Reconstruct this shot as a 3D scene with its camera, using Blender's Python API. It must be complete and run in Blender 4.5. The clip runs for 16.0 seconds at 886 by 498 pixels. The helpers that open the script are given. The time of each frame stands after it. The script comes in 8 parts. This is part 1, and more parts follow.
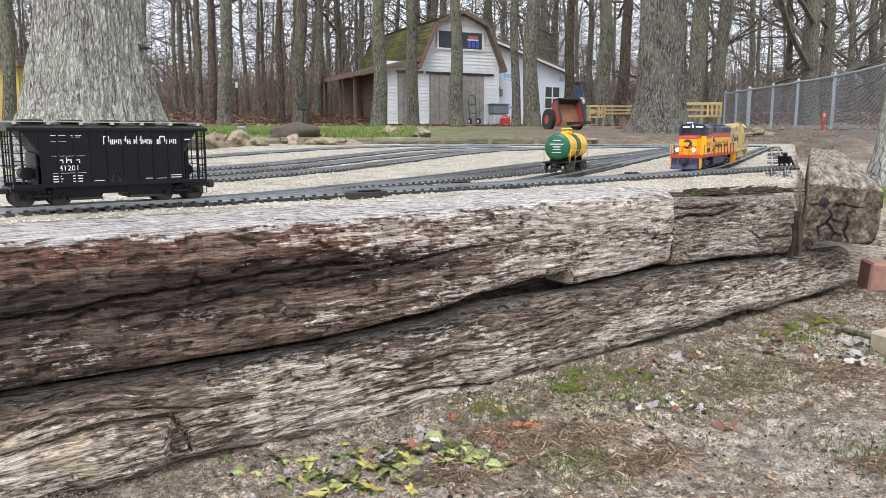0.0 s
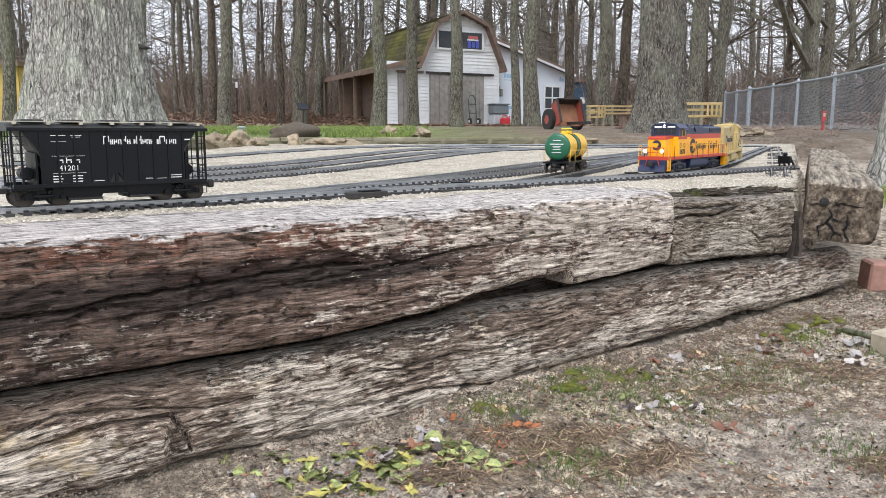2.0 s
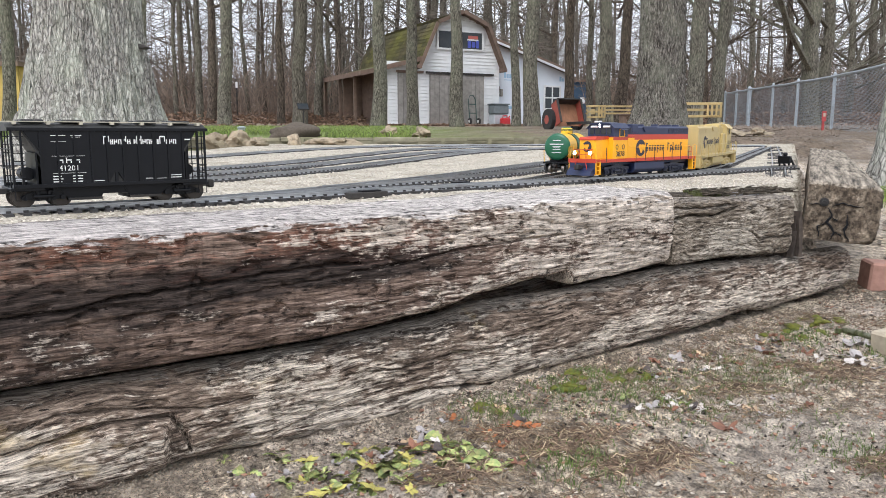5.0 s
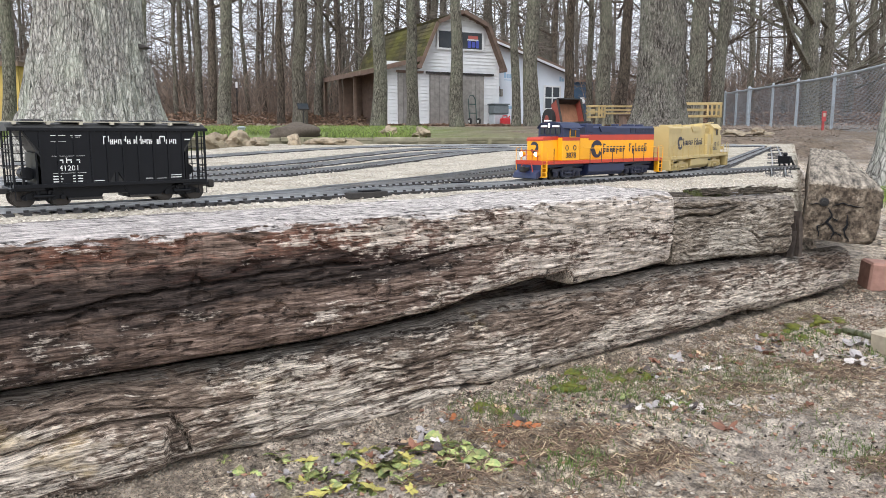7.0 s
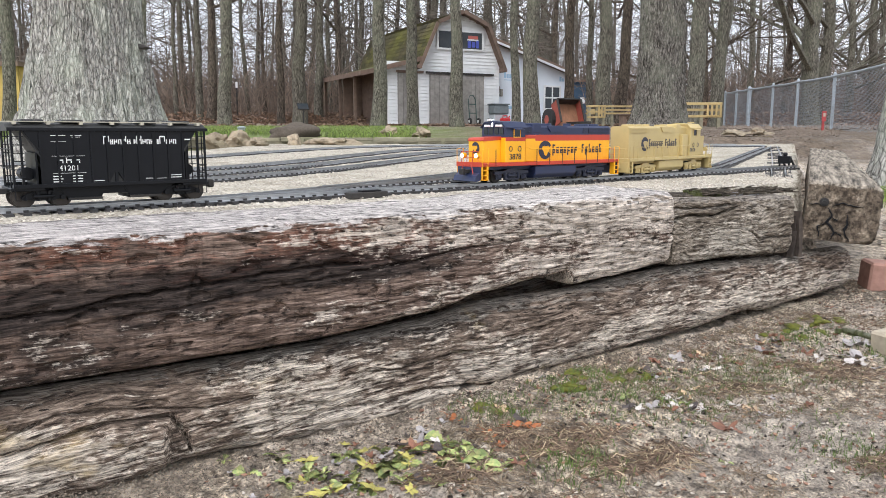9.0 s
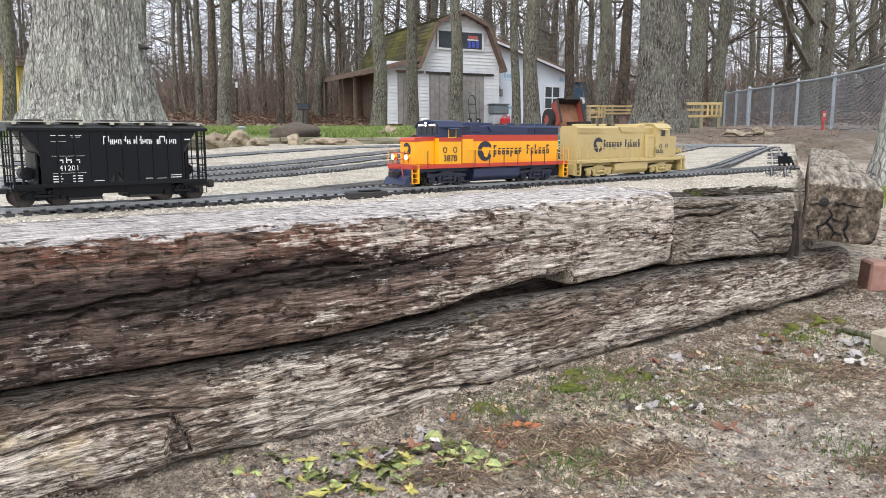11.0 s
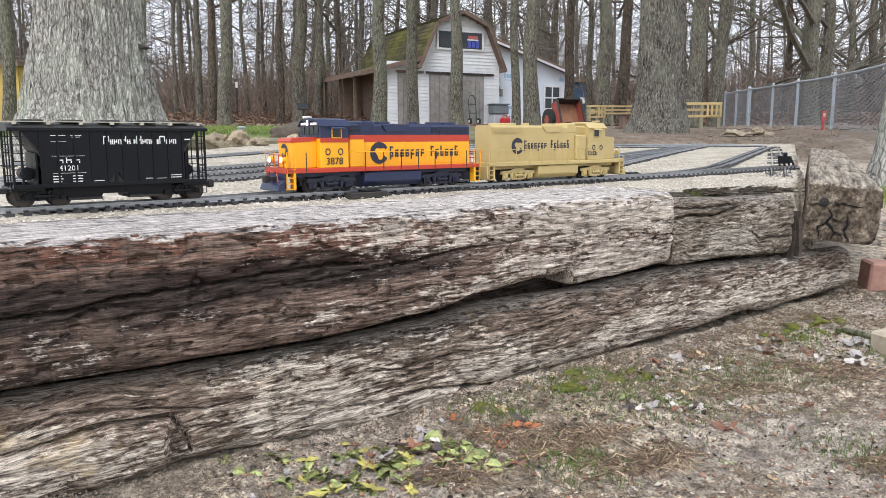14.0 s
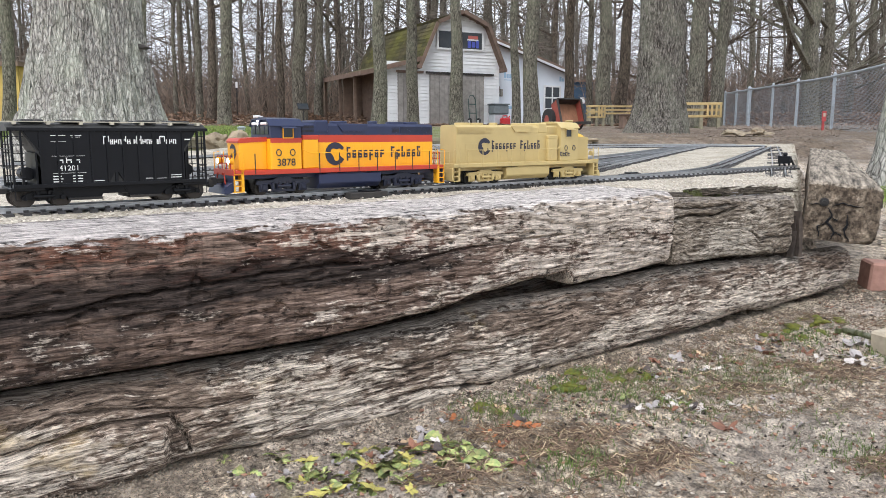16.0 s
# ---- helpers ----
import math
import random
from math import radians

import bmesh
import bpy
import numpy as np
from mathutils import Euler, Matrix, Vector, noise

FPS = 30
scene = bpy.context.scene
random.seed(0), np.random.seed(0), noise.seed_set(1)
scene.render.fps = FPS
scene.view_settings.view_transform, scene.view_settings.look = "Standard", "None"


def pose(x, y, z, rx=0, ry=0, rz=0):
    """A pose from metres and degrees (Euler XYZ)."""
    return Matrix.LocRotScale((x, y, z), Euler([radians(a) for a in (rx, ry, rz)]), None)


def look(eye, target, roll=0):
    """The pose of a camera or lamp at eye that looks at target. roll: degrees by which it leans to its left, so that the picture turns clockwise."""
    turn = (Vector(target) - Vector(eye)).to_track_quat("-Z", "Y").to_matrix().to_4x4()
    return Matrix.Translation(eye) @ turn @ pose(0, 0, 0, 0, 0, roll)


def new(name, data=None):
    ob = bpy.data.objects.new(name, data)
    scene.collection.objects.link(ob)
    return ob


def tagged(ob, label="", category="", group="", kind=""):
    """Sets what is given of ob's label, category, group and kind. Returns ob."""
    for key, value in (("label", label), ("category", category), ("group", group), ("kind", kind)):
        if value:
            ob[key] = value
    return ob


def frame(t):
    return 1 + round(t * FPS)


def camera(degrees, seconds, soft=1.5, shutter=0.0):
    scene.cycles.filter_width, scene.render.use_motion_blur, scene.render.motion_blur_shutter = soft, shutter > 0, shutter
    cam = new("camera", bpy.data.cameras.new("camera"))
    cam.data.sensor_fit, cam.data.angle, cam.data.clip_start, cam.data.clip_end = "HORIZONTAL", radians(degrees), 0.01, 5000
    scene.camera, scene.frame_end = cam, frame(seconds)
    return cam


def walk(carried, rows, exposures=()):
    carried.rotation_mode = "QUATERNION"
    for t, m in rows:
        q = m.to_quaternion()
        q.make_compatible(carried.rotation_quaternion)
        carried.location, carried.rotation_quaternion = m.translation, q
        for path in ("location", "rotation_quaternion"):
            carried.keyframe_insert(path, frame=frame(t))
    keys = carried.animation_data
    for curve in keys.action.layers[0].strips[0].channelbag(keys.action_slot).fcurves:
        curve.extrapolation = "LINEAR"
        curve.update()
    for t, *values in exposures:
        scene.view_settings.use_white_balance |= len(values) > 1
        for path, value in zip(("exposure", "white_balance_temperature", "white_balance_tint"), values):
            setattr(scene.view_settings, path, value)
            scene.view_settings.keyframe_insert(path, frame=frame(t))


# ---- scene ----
# Camera: a phone held still at a low garden railway.
cam = camera(60.77, 16.0, soft=0.65)
EYE = pose(0, 0, 0.1295, 90 - 8.555, 0, 0)
walk(cam, [(0.0, EYE), (16.0, EYE)], exposures=[(0.0, 0.56, 6150, 11), (16.0, 0.56, 6150, 11)])

# Overcast daylight.
world = bpy.data.worlds.new("sky")
scene.world = world
world.use_nodes = True
wn, wl = world.node_tree.nodes, world.node_tree.links
wn.clear()
sky = wn.new("ShaderNodeTexSky")
sky.sky_type = "NISHITA"
sky.sun_disc = False
sky.sun_elevation, sky.sun_rotation = radians(48), radians(200)
sky.air_density, sky.dust_density, sky.ozone_density = 1.0, 4.0, 1.0
hsv = wn.new("ShaderNodeHueSaturation")
hsv.inputs["Saturation"].default_value = 0.22
bg = wn.new("ShaderNodeBackground")
bg.inputs["Strength"].default_value = 0.15
wo = wn.new("ShaderNodeOutputWorld")
wl.new(sky.outputs[0], hsv.inputs["Color"])
cloud = wn.new("ShaderNodeMix")     # an even layer of cloud over the sky
cloud.data_type = "RGBA"
cloud.inputs[0].default_value = 0.65
cloud.inputs[7].default_value = (6.6, 6.9, 7.3, 1)
wl.new(hsv.outputs[0], cloud.inputs[6])
wl.new(cloud.outputs[2], bg.inputs["Color"])
wl.new(bg.outputs[0], wo.inputs["Surface"])

sun_data = bpy.data.lights.new("sun", "SUN")
sun_data.energy, sun_data.angle, sun_data.color = 1.3, radians(25), (1.0, 0.97, 0.93)
sun = new("sun", sun_data)
sun.matrix_world = look((-3, -8, 12), (0, 0, 0))


# ---- materials ----
def nodes_of(name, rough=0.6, metal=0.0, spec=0.5):
    m = bpy.data.materials.new(name)
    m.use_nodes = True
    n, l = m.node_tree.nodes, m.node_tree.links
    b = n["Principled BSDF"]
    b.inputs["Roughness"].default_value, b.inputs["Metallic"].default_value = rough, metal
    b.inputs["Specular IOR Level"].default_value = spec
    return m, n, l, b


def ramp(n, stops, mode="LINEAR"):
    r = n.new("ShaderNodeValToRGB")
    r.color_ramp.interpolation = mode
    e = r.color_ramp.elements
    while len(e) < len(stops):
        e.new(0.5)
    for k, (p, c) in zip(e, stops):
        k.position = p
        k.color = (*c, 1) if len(c) == 3 else c
    return r


def coords(n, l, scale=(1, 1, 1), which="Object"):
    tc = n.new("ShaderNodeTexCoord")
    mp = n.new("ShaderNodeMapping")
    mp.inputs["Scale"].default_value = scale
    l.new(tc.outputs[which], mp.inputs["Vector"])
    return mp.outputs["Vector"]


def noise_tex(n, l, vec, scale, detail=4, rough=0.55, distortion=0.0):
    t = n.new("ShaderNodeTexNoise")
    t.inputs["Scale"].default_value, t.inputs["Detail"].default_value = scale, detail
    t.inputs["Roughness"].default_value, t.inputs["Distortion"].default_value = rough, distortion
    l.new(vec, t.inputs["Vector"])
    return t.outputs["Fac"]


def mix(n, l, fac, a, b, mode="MIX"):
    m = n.new("ShaderNodeMix")
    m.data_type, m.blend_type = "RGBA", mode
    for sock, v in ((m.inputs[0], fac), (m.inputs[6], a), (m.inputs[7], b)):
        if hasattr(v, "links"):
            l.new(v, sock)
        else:
            sock.default_value = v if isinstance(v, (int, float)) else (*v, 1)
    return m.outputs[2]


def bump(n, l, b, height, strength=0.4, dist=0.002, prev=None):
    k = n.new("ShaderNodeBump")
    k.inputs["Strength"].default_value, k.inputs["Distance"].default_value = strength, dist
    l.new(height, k.inputs["Height"])
    if prev:
        l.new(prev, k.inputs["Normal"])
    l.new(k.outputs[0], b.inputs["Normal"])
    return k.outputs[0]


def worn(name, colour, rough=0.5, metal=0.0, vary=0.25, scale=30.0, dirt=(0.12, 0.1, 0.08), dirt_amount=0.25, island=0.0, relief=0.001, spec=0.5):
    """Paint, metal or stone: a colour with fine variation, patches of dirt and a little relief."""
    m, n, l, b = nodes_of(name, rough, metal, spec)
    v = coords(n, l)
    f = noise_tex(n, l, v, scale, 5, 0.6)
    r = ramp(n, [(0.3, tuple(c * (1 - vary) for c in colour)), (0.7, tuple(min(1, c * (1 + vary)) for c in colour))])
    l.new(f, r.inputs[0])
    big = noise_tex(n, l, v, scale * 0.13, 4, 0.65)
    k = ramp(n, [(0.45, (0, 0, 0)), (0.75, (dirt_amount,) * 3)])
    l.new(big, k.inputs[0])
    col = mix(n, l, k.outputs[0], r.outputs[0], dirt)
    if island:
        geo = n.new("ShaderNodeNewGeometry")
        oi = n.new("ShaderNodeObjectInfo")
        add = n.new("ShaderNodeMath")
        add.operation = "ADD"
        l.new(geo.outputs["Random Per Island"], add.inputs[0])
        l.new(oi.outputs["Random"], add.inputs[1])
        fr = n.new("ShaderNodeMath")
        fr.operation = "FRACT"
        l.new(add.outputs[0], fr.inputs[0])
        rr = ramp(n, [(0, (1 - island,) * 3), (1, (1 + island,) * 3)])
        l.new(fr.outputs[0], rr.inputs[0])
        col = mix(n, l, 1.0, col, rr.outputs[0], "MULTIPLY")
    l.new(col, b.inputs["Base Color"])
    if relief:
        bump(n, l, b, f, 0.35, relief)
    return m


def tie_wood(name, tones, pale, tar, red, seed=0.0, length=2.0, height=0.19, warp=0.03, pale_x=((0, 0.0), (1, 0.0)), pale_z=((0, 0.0), (1, 0.0)), tar_x=((0, 0.0), (1, 0.0)), tar_dark_z=((0, 0.0), (1, 0.0)), red_x=((0, 0.0), (1, 0.0)), red_z=((0, 0.0), (1, 0.0)), top=(0.62, 0.585, 0.555), topped=0.9, top_to=0.14, ochre=0.0, fine=1.0, saw=0.32, long=1.0, chipped=0.85):
    """Old railway tie with the grain along local X: ragged worn, tarred, rusty and bleached areas that follow the fibres.
    The *_x stops run along the tie, the *_z stops from its top down; they shift how far each kind of wear has spread."""
    m, n, l, b = nodes_of(name, 0.88, 0, 0.22)
    tc = n.new("ShaderNodeTexCoord")
    off = n.new("ShaderNodeVectorMath")
    off.operation = "ADD"
    off.inputs[1].default_value = (seed, seed * 0.7, seed * 1.3)
    l.new(tc.outputs["Object"], off.inputs[0])

    def stretched(sx, sy, sz, src):
        mp = n.new("ShaderNodeMapping")
        mp.inputs["Scale"].default_value = (sx * long, sy, sz)
        l.new(src, mp.inputs["Vector"])
        return mp.outputs["Vector"]

    def math_node(op, a, c):
        k = n.new("ShaderNodeMath")
        k.operation = op
        for sock, v in zip(k.inputs, (a, c)):
            if hasattr(v, "links"):
                l.new(v, sock)
            else:
                sock.default_value = v
        return k.outputs[0]

    def curve(src, stops):
        lo, hi = -1.0, 1.0
        r = ramp(n, [(p, ((v - lo) / (hi - lo),) * 3) for p, v in stops])
        l.new(src, r.inputs[0])
        return math_node("SUBTRACT", math_node("MULTIPLY", r.outputs[0], hi - lo), -lo)

    def band(f, lo, hi, most=1.0):
        r = ramp(n, [(lo, (0, 0, 0)), (hi, (most,) * 3)])
        l.new(f, r.inputs[0])
        return r.outputs[0]

    def spread(terms, bias, lo=0.5, hi=0.62, most=1.0):
        total = math_node("ADD", bias, 0.5)
        for f, w in terms:
            total = math_node("ADD", total, math_node("MULTIPLY", math_node("SUBTRACT", f, 0.5), w))
        return band(total, lo, hi, most)

    wn_ = n.new("ShaderNodeTexNoise")
    wn_.inputs["Scale"].default_value, wn_.inputs["Detail"].default_value = 1.0, 3
    l.new(stretched(5, 9, 9, off.outputs[0]), wn_.inputs["Vector"])
    wv = n.new("ShaderNodeVectorMath")
    wv.operation = "MULTIPLY_ADD"
    l.new(wn_.outputs["Color"], wv.inputs[0])
    wv.inputs[1].default_value = (0.0, warp, warp)
    l.new(off.outputs[0], wv.inputs[2])
    flow, still = wv.outputs[0], off.outputs[0]
    grain = noise_tex(n, l, stretched(17, 200 * fine, 200 * fine, flow), 1.0, 5, 0.7)
    lines = noise_tex(n, l, stretched(34, 480 * fine, 480 * fine, flow), 1.0, 3, 0.65)
    broad = noise_tex(n, l, stretched(4, 11, 11, flow), 1.0, 5, 0.65)
    blot = noise_tex(n, l, stretched(24, 48, 48, flow), 1.0, 6, 0.72)
    speck = noise_tex(n, l, stretched(95, 150, 150, still), 1.0, 4, 0.7)
    chip = noise_tex(n, l, stretched(38, 95, 95, still), 1.0, 5, 0.7)
    sep = n.new("ShaderNodeSeparateXYZ")
    l.new(tc.outputs["Object"], sep.inputs[0])
    xx = math_node("DIVIDE", sep.outputs["X"], length)
    zz = math_node("DIVIDE", sep.outputs["Z"], -height)

    def toned(stops):
        r = ramp(n, stops)
        l.new(grain, r.inputs[0])
        return r.outputs[0]
    col = toned([(0.36, tones[0]), (0.47, tones[1]), (0.56, tones[2]), (0.68, tuple(min(1, c * 1.6) for c in tones[2]))])
    rusty = spread(((broad, 0.9), (blot, 0.6), (grain, 0.5)), math_node("ADD", curve(xx, red_x), curve(zz, red_z)), 0.5, 0.62, 0.85)
    col = mix(n, l, rusty, col, toned([(0.36, tuple(c * 0.3 for c in red)), (0.52, red), (0.66, tuple(min(1, c * 2.0) for c in red))]))
    tarred = spread(((broad, 0.9), (blot, 0.5), (grain, 0.4)), math_node("ADD", curve(xx, tar_x), curve(zz, tar_dark_z)), 0.5, 0.62, 0.8)
    col = mix(n, l, tarred, col, toned([(0.4, tuple(c * 0.5 for c in tar)), (0.6, tar), (0.72, tuple(c * 3 for c in tar))]))
    paled = spread(((broad, 1.3), (blot, 1.0), (grain, 0.9), (speck, 0.6)), math_node("ADD", curve(xx, pale_x), curve(zz, pale_z)), 0.49, 0.66, 0.92)
    col = mix(n, l, paled, col, toned([(0.34, tuple(c * 0.28 for c in pale)), (0.47, tuple(c * 0.8 for c in pale)), (0.62, tuple(min(1, c * 1.3) for c in pale))]))
    if ochre:
        gold = spread(((noise_tex(n, l, stretched(5, 9, 9, still), 1.0, 4, 0.6), 2.2), (blot, 0.5)), math_node("ADD", 0.0, ochre - 0.55), 0.5, 0.7, 0.6)
        col = mix(n, l, gold, col, (0.42, 0.30, 0.13))
    geo = n.new("ShaderNodeNewGeometry")
    ns = n.new("ShaderNodeSeparateXYZ")
    l.new(geo.outputs["Normal"], ns.inputs[0])
    upward = math_node("ADD", math_node("MULTIPLY", math_node("SUBTRACT", ns.outputs["Z"], 0.55), 0.8), curve(zz, ((0.0, 0.0), (top_to, 0.0), (top_to + 0.08, -0.9))))
    silvery = spread(((blot, 1.3), (grain, 0.7), (speck, 0.4), (broad, 0.7)), upward, 0.42, 0.56, topped)
    col = mix(n, l, silvery, col, toned([(0.34, tuple(c * 0.13 for c in top)), (0.44, tuple(c * 0.6 for c in top)), (0.55, top), (0.7, tuple(min(1, c * 1.2) for c in top))]))
    ln = ramp(n, [(0.36, (0.40,) * 3), (0.5, (0.98,) * 3), (0.66, (1.35,) * 3)])
    l.new(lines, ln.inputs[0])
    col = mix(n, l, 0.9, col, ln.outputs[0], "MULTIPLY")
    ck = ramp(n, [(0.355, (0.12,) * 3), (0.42, (1.0,) * 3)])
    l.new(chip, ck.inputs[0])
    col = mix(n, l, chipped, col, ck.outputs[0], "MULTIPLY")
    rot = n.new("ShaderNodeMapping")
    rot.inputs["Rotation"].default_value = (0, 0.42, 0)
    rot.inputs["Scale"].default_value = (150, 1, 7)
    l.new(off.outputs[0], rot.inputs["Vector"])
    sawn = noise_tex(n, l, rot.outputs[0], 1.0, 2, 0.5)
    sw = ramp(n, [(0.38, (0.5,) * 3), (0.48, (1.0,) * 3), (0.7, (1.1,) * 3)])
    l.new(sawn, sw.inputs[0])
    col = mix(n, l, saw, col, sw.outputs[0], "MULTIPLY")
    l.new(col, b.inputs["Base Color"])
    one = bump(n, l, b, grain, 1.0, 0.0035)
    two = bump(n, l, b, lines, 0.6, 0.002, one)
    bump(n, l, b, ck.outputs[0], 0.8, 0.004, two)
    return m


def bark(name, dark, light, moss=0.0, scale=1.0):
    m, n, l, b = nodes_of(name, 0.9, 0, 0.2)
    tc = n.new("ShaderNodeTexCoord")
    mp = n.new("ShaderNodeMapping")
    mp.inputs["Scale"].default_value = (9 * scale, 9 * scale, 2.5 * scale)
    l.new(tc.outputs["Object"], mp.inputs["Vector"])
    f = noise_tex(n, l, mp.outputs[0], 2.2, 7, 0.7, 0.6)
    vo = n.new("ShaderNodeTexVoronoi")
    vo.feature = "DISTANCE_TO_EDGE"
    vo.inputs["Scale"].default_value = 2.0
    l.new(mp.outputs[0], vo.inputs["Vector"])
    r = ramp(n, [(0.40, dark), (0.5, tuple((a + c) / 2 for a, c in zip(dark, light))), (0.60, light)])
    l.new(f, r.inputs[0])
    vr = ramp(n, [(0.0, (0.16,) * 3), (0.07, (0.75,) * 3), (0.2, (1.05,) * 3)])
    l.new(vo.outputs[0], vr.inputs[0])
    col = mix(n, l, 0.85, r.outputs[0], vr.outputs[0], "MULTIPLY")
    big = noise_tex(n, l, coords(n, l, (1, 1, 0.5)), 1.8 * scale, 4, 0.6)
    lich = ramp(n, [(0.45, (0, 0, 0)), (0.7, (0.5,) * 3)])
    l.new(big, lich.inputs[0])
    col = mix(n, l, lich.outputs[0], col, tuple(c * d for c, d in zip(light, (0.92, 1.02, 0.9))))
    if moss:
        sep = n.new("ShaderNodeSeparateXYZ")
        l.new(tc.outputs["Object"], sep.inputs[0])
        k = n.new("ShaderNodeMath")
        k.operation = "MULTIPLY_ADD"
        l.new(sep.outputs["Z"], k.inputs[0])
        k.inputs[1].default_value = -1.1 / moss
        l.new(big, k.inputs[2])
        mr = ramp(n, [(0.15, (0, 0, 0)), (0.45, (0.85,) * 3)])
        l.new(k.outputs[0], mr.inputs[0])
        col = mix(n, l, mr.outputs[0], col, (0.09, 0.10, 0.025))
    l.new(col, b.inputs["Base Color"])
    one = bump(n, l, b, f, 1.0, 0.03)
    bump(n, l, b, vo.outputs[0], 0.8, 0.03, one)
    return m


def ground_mat():
    m, n, l, b = nodes_of("soil", 0.75, 0, 0.35)
    v = coords(n, l)
    f = noise_tex(n, l, v, 45, 8, 0.7)
    r = ramp(n, [(0.36, (0.06, 0.043, 0.030)), (0.48, (0.345, 0.275, 0.205)), (0.62, (0.76, 0.64, 0.49))])
    l.new(f, r.inputs[0])
    g = noise_tex(n, l, v, 2.3, 6, 0.65)
    wet = ramp(n, [(0.42, (0, 0, 0)), (0.60, (0.75,) * 3)])
    l.new(g, wet.inputs[0])
    mud = ramp(n, [(0.36, (0.27, 0.22, 0.18)), (0.60, (0.66, 0.57, 0.48))])
    l.new(noise_tex(n, l, v, 14, 5, 0.6), mud.inputs[0])
    col = mix(n, l, wet.outputs[0], r.outputs[0], mud.outputs[0])
    grit = noise_tex(n, l, v, 210, 5, 0.7)
    gk = ramp(n, [(0.36, (0.28,) * 3), (0.48, (1.05,) * 3), (0.64, (1.7,) * 3)])
    l.new(grit, gk.inputs[0])
    col = mix(n, l, 0.85, col, gk.outputs[0], "MULTIPLY")
    clod = noise_tex(n, l, v, 26, 4, 0.65)
    ck = ramp(n, [(0.36, (0.30,) * 3), (0.50, (1.08,) * 3)])
    l.new(clod, ck.inputs[0])
    col = mix(n, l, 0.75, col, ck.outputs[0], "MULTIPLY")
    q = noise_tex(n, l, coords(n, l, (1, 1, 1)), 3.7, 6, 0.7, 0.4)
    gr = ramp(n, [(0.58, (0, 0, 0)), (0.70, (0.4,) * 3)])
    l.new(q, gr.inputs[0])
    col = mix(n, l, gr.outputs[0], col, (0.10, 0.11, 0.03))
    # lawn behind the railway, leaf litter in the woods
    tc = n.new("ShaderNodeTexCoord")
    sep = n.new("ShaderNodeSeparateXYZ")
    l.new(tc.outputs["Object"], sep.inputs[0])
    edge = noise_tex(n, l, v, 0.7, 5, 0.7)
    far = n.new("ShaderNodeMath")
    far.operation = "MULTIPLY_ADD"
    l.new(edge, far.inputs[0])
    far.inputs[1].default_value = 6.0
    l.new(sep.outputs["Y"], far.inputs[2])
    lawn = ramp(n, [(0.0, (0, 0, 0)), (0.11, (0, 0, 0)), (0.13, (1, 1, 1)), (0.29, (1, 1, 1)), (0.33, (0, 0, 0))])
    dv = n.new("ShaderNodeMath")
    dv.operation = "DIVIDE"
    l.new(far.outputs[0], dv.inputs[0])
    dv.inputs[1].default_value = 80.0
    l.new(dv.outputs[0], lawn.inputs[0])
    grass = ramp(n, [(0.34, (0.075, 0.085, 0.025)), (0.48, (0.15, 0.20, 0.04)), (0.60, (0.22, 0.27, 0.06)), (0.72, (0.26, 0.21, 0.11))])
    l.new(noise_tex(n, l, v, 9, 7, 0.75), grass.inputs[0])
    litter = ramp(n, [(0.3, (0.06, 0.04, 0.028)), (0.55, (0.17, 0.11, 0.075)), (0.75, (0.30, 0.21, 0.15))])
    l.new(noise_tex(n, l, v, 6, 8, 0.75), litter.inputs[0])
    litter_near = ramp(n, [(0.3, (0.07, 0.052, 0.038)), (0.55, (0.20, 0.15, 0.105)), (0.75, (0.36, 0.28, 0.21))])
    l.new(noise_tex(n, l, v, 12, 8, 0.75), litter_near.inputs[0])
    past = ramp(n, [(0.30, (0, 0, 0)), (0.34, (1, 1, 1))])
    l.new(dv.outputs[0], past.inputs[0])
    xl = n.new("ShaderNodeMath")
    xl.operation = "MULTIPLY_ADD"
    l.new(edge, xl.inputs[0])
    xl.inputs[1].default_value = 4.0
    l.new(sep.outputs["X"], xl.inputs[2])
    lx = ramp(n, [(0.0, (1, 1, 1)), (0.5, (1, 1, 1)), (0.56, (0, 0, 0))])
    xd = n.new("ShaderNodeMath")
    xd.operation = "MULTIPLY_ADD"
    l.new(xl.outputs[0], xd.inputs[0])
    xd.inputs[1].default_value, xd.inputs[2].default_value = 0.02, 0.485
    l.new(xd.outputs[0], lx.inputs[0])
    turf = mix(n, l, lx.outputs[0], litter_near.outputs[0], grass.outputs[0])
    col = mix(n, l, lawn.outputs[0], col, turf)
    col = mix(n, l, past.outputs[0], col, litter.outputs[0])
    l.new(col, b.inputs["Base Color"])
    rg = ramp(n, [(0.42, (0.85,) * 3), (0.62, (0.42,) * 3)])
    l.new(g, rg.inputs[0])
    l.new(rg.outputs[0], b.inputs["Roughness"])
    one = bump(n, l, b, f, 1.0, 0.014)
    bump(n, l, b, grit, 1.0, 0.006, one)
    return m


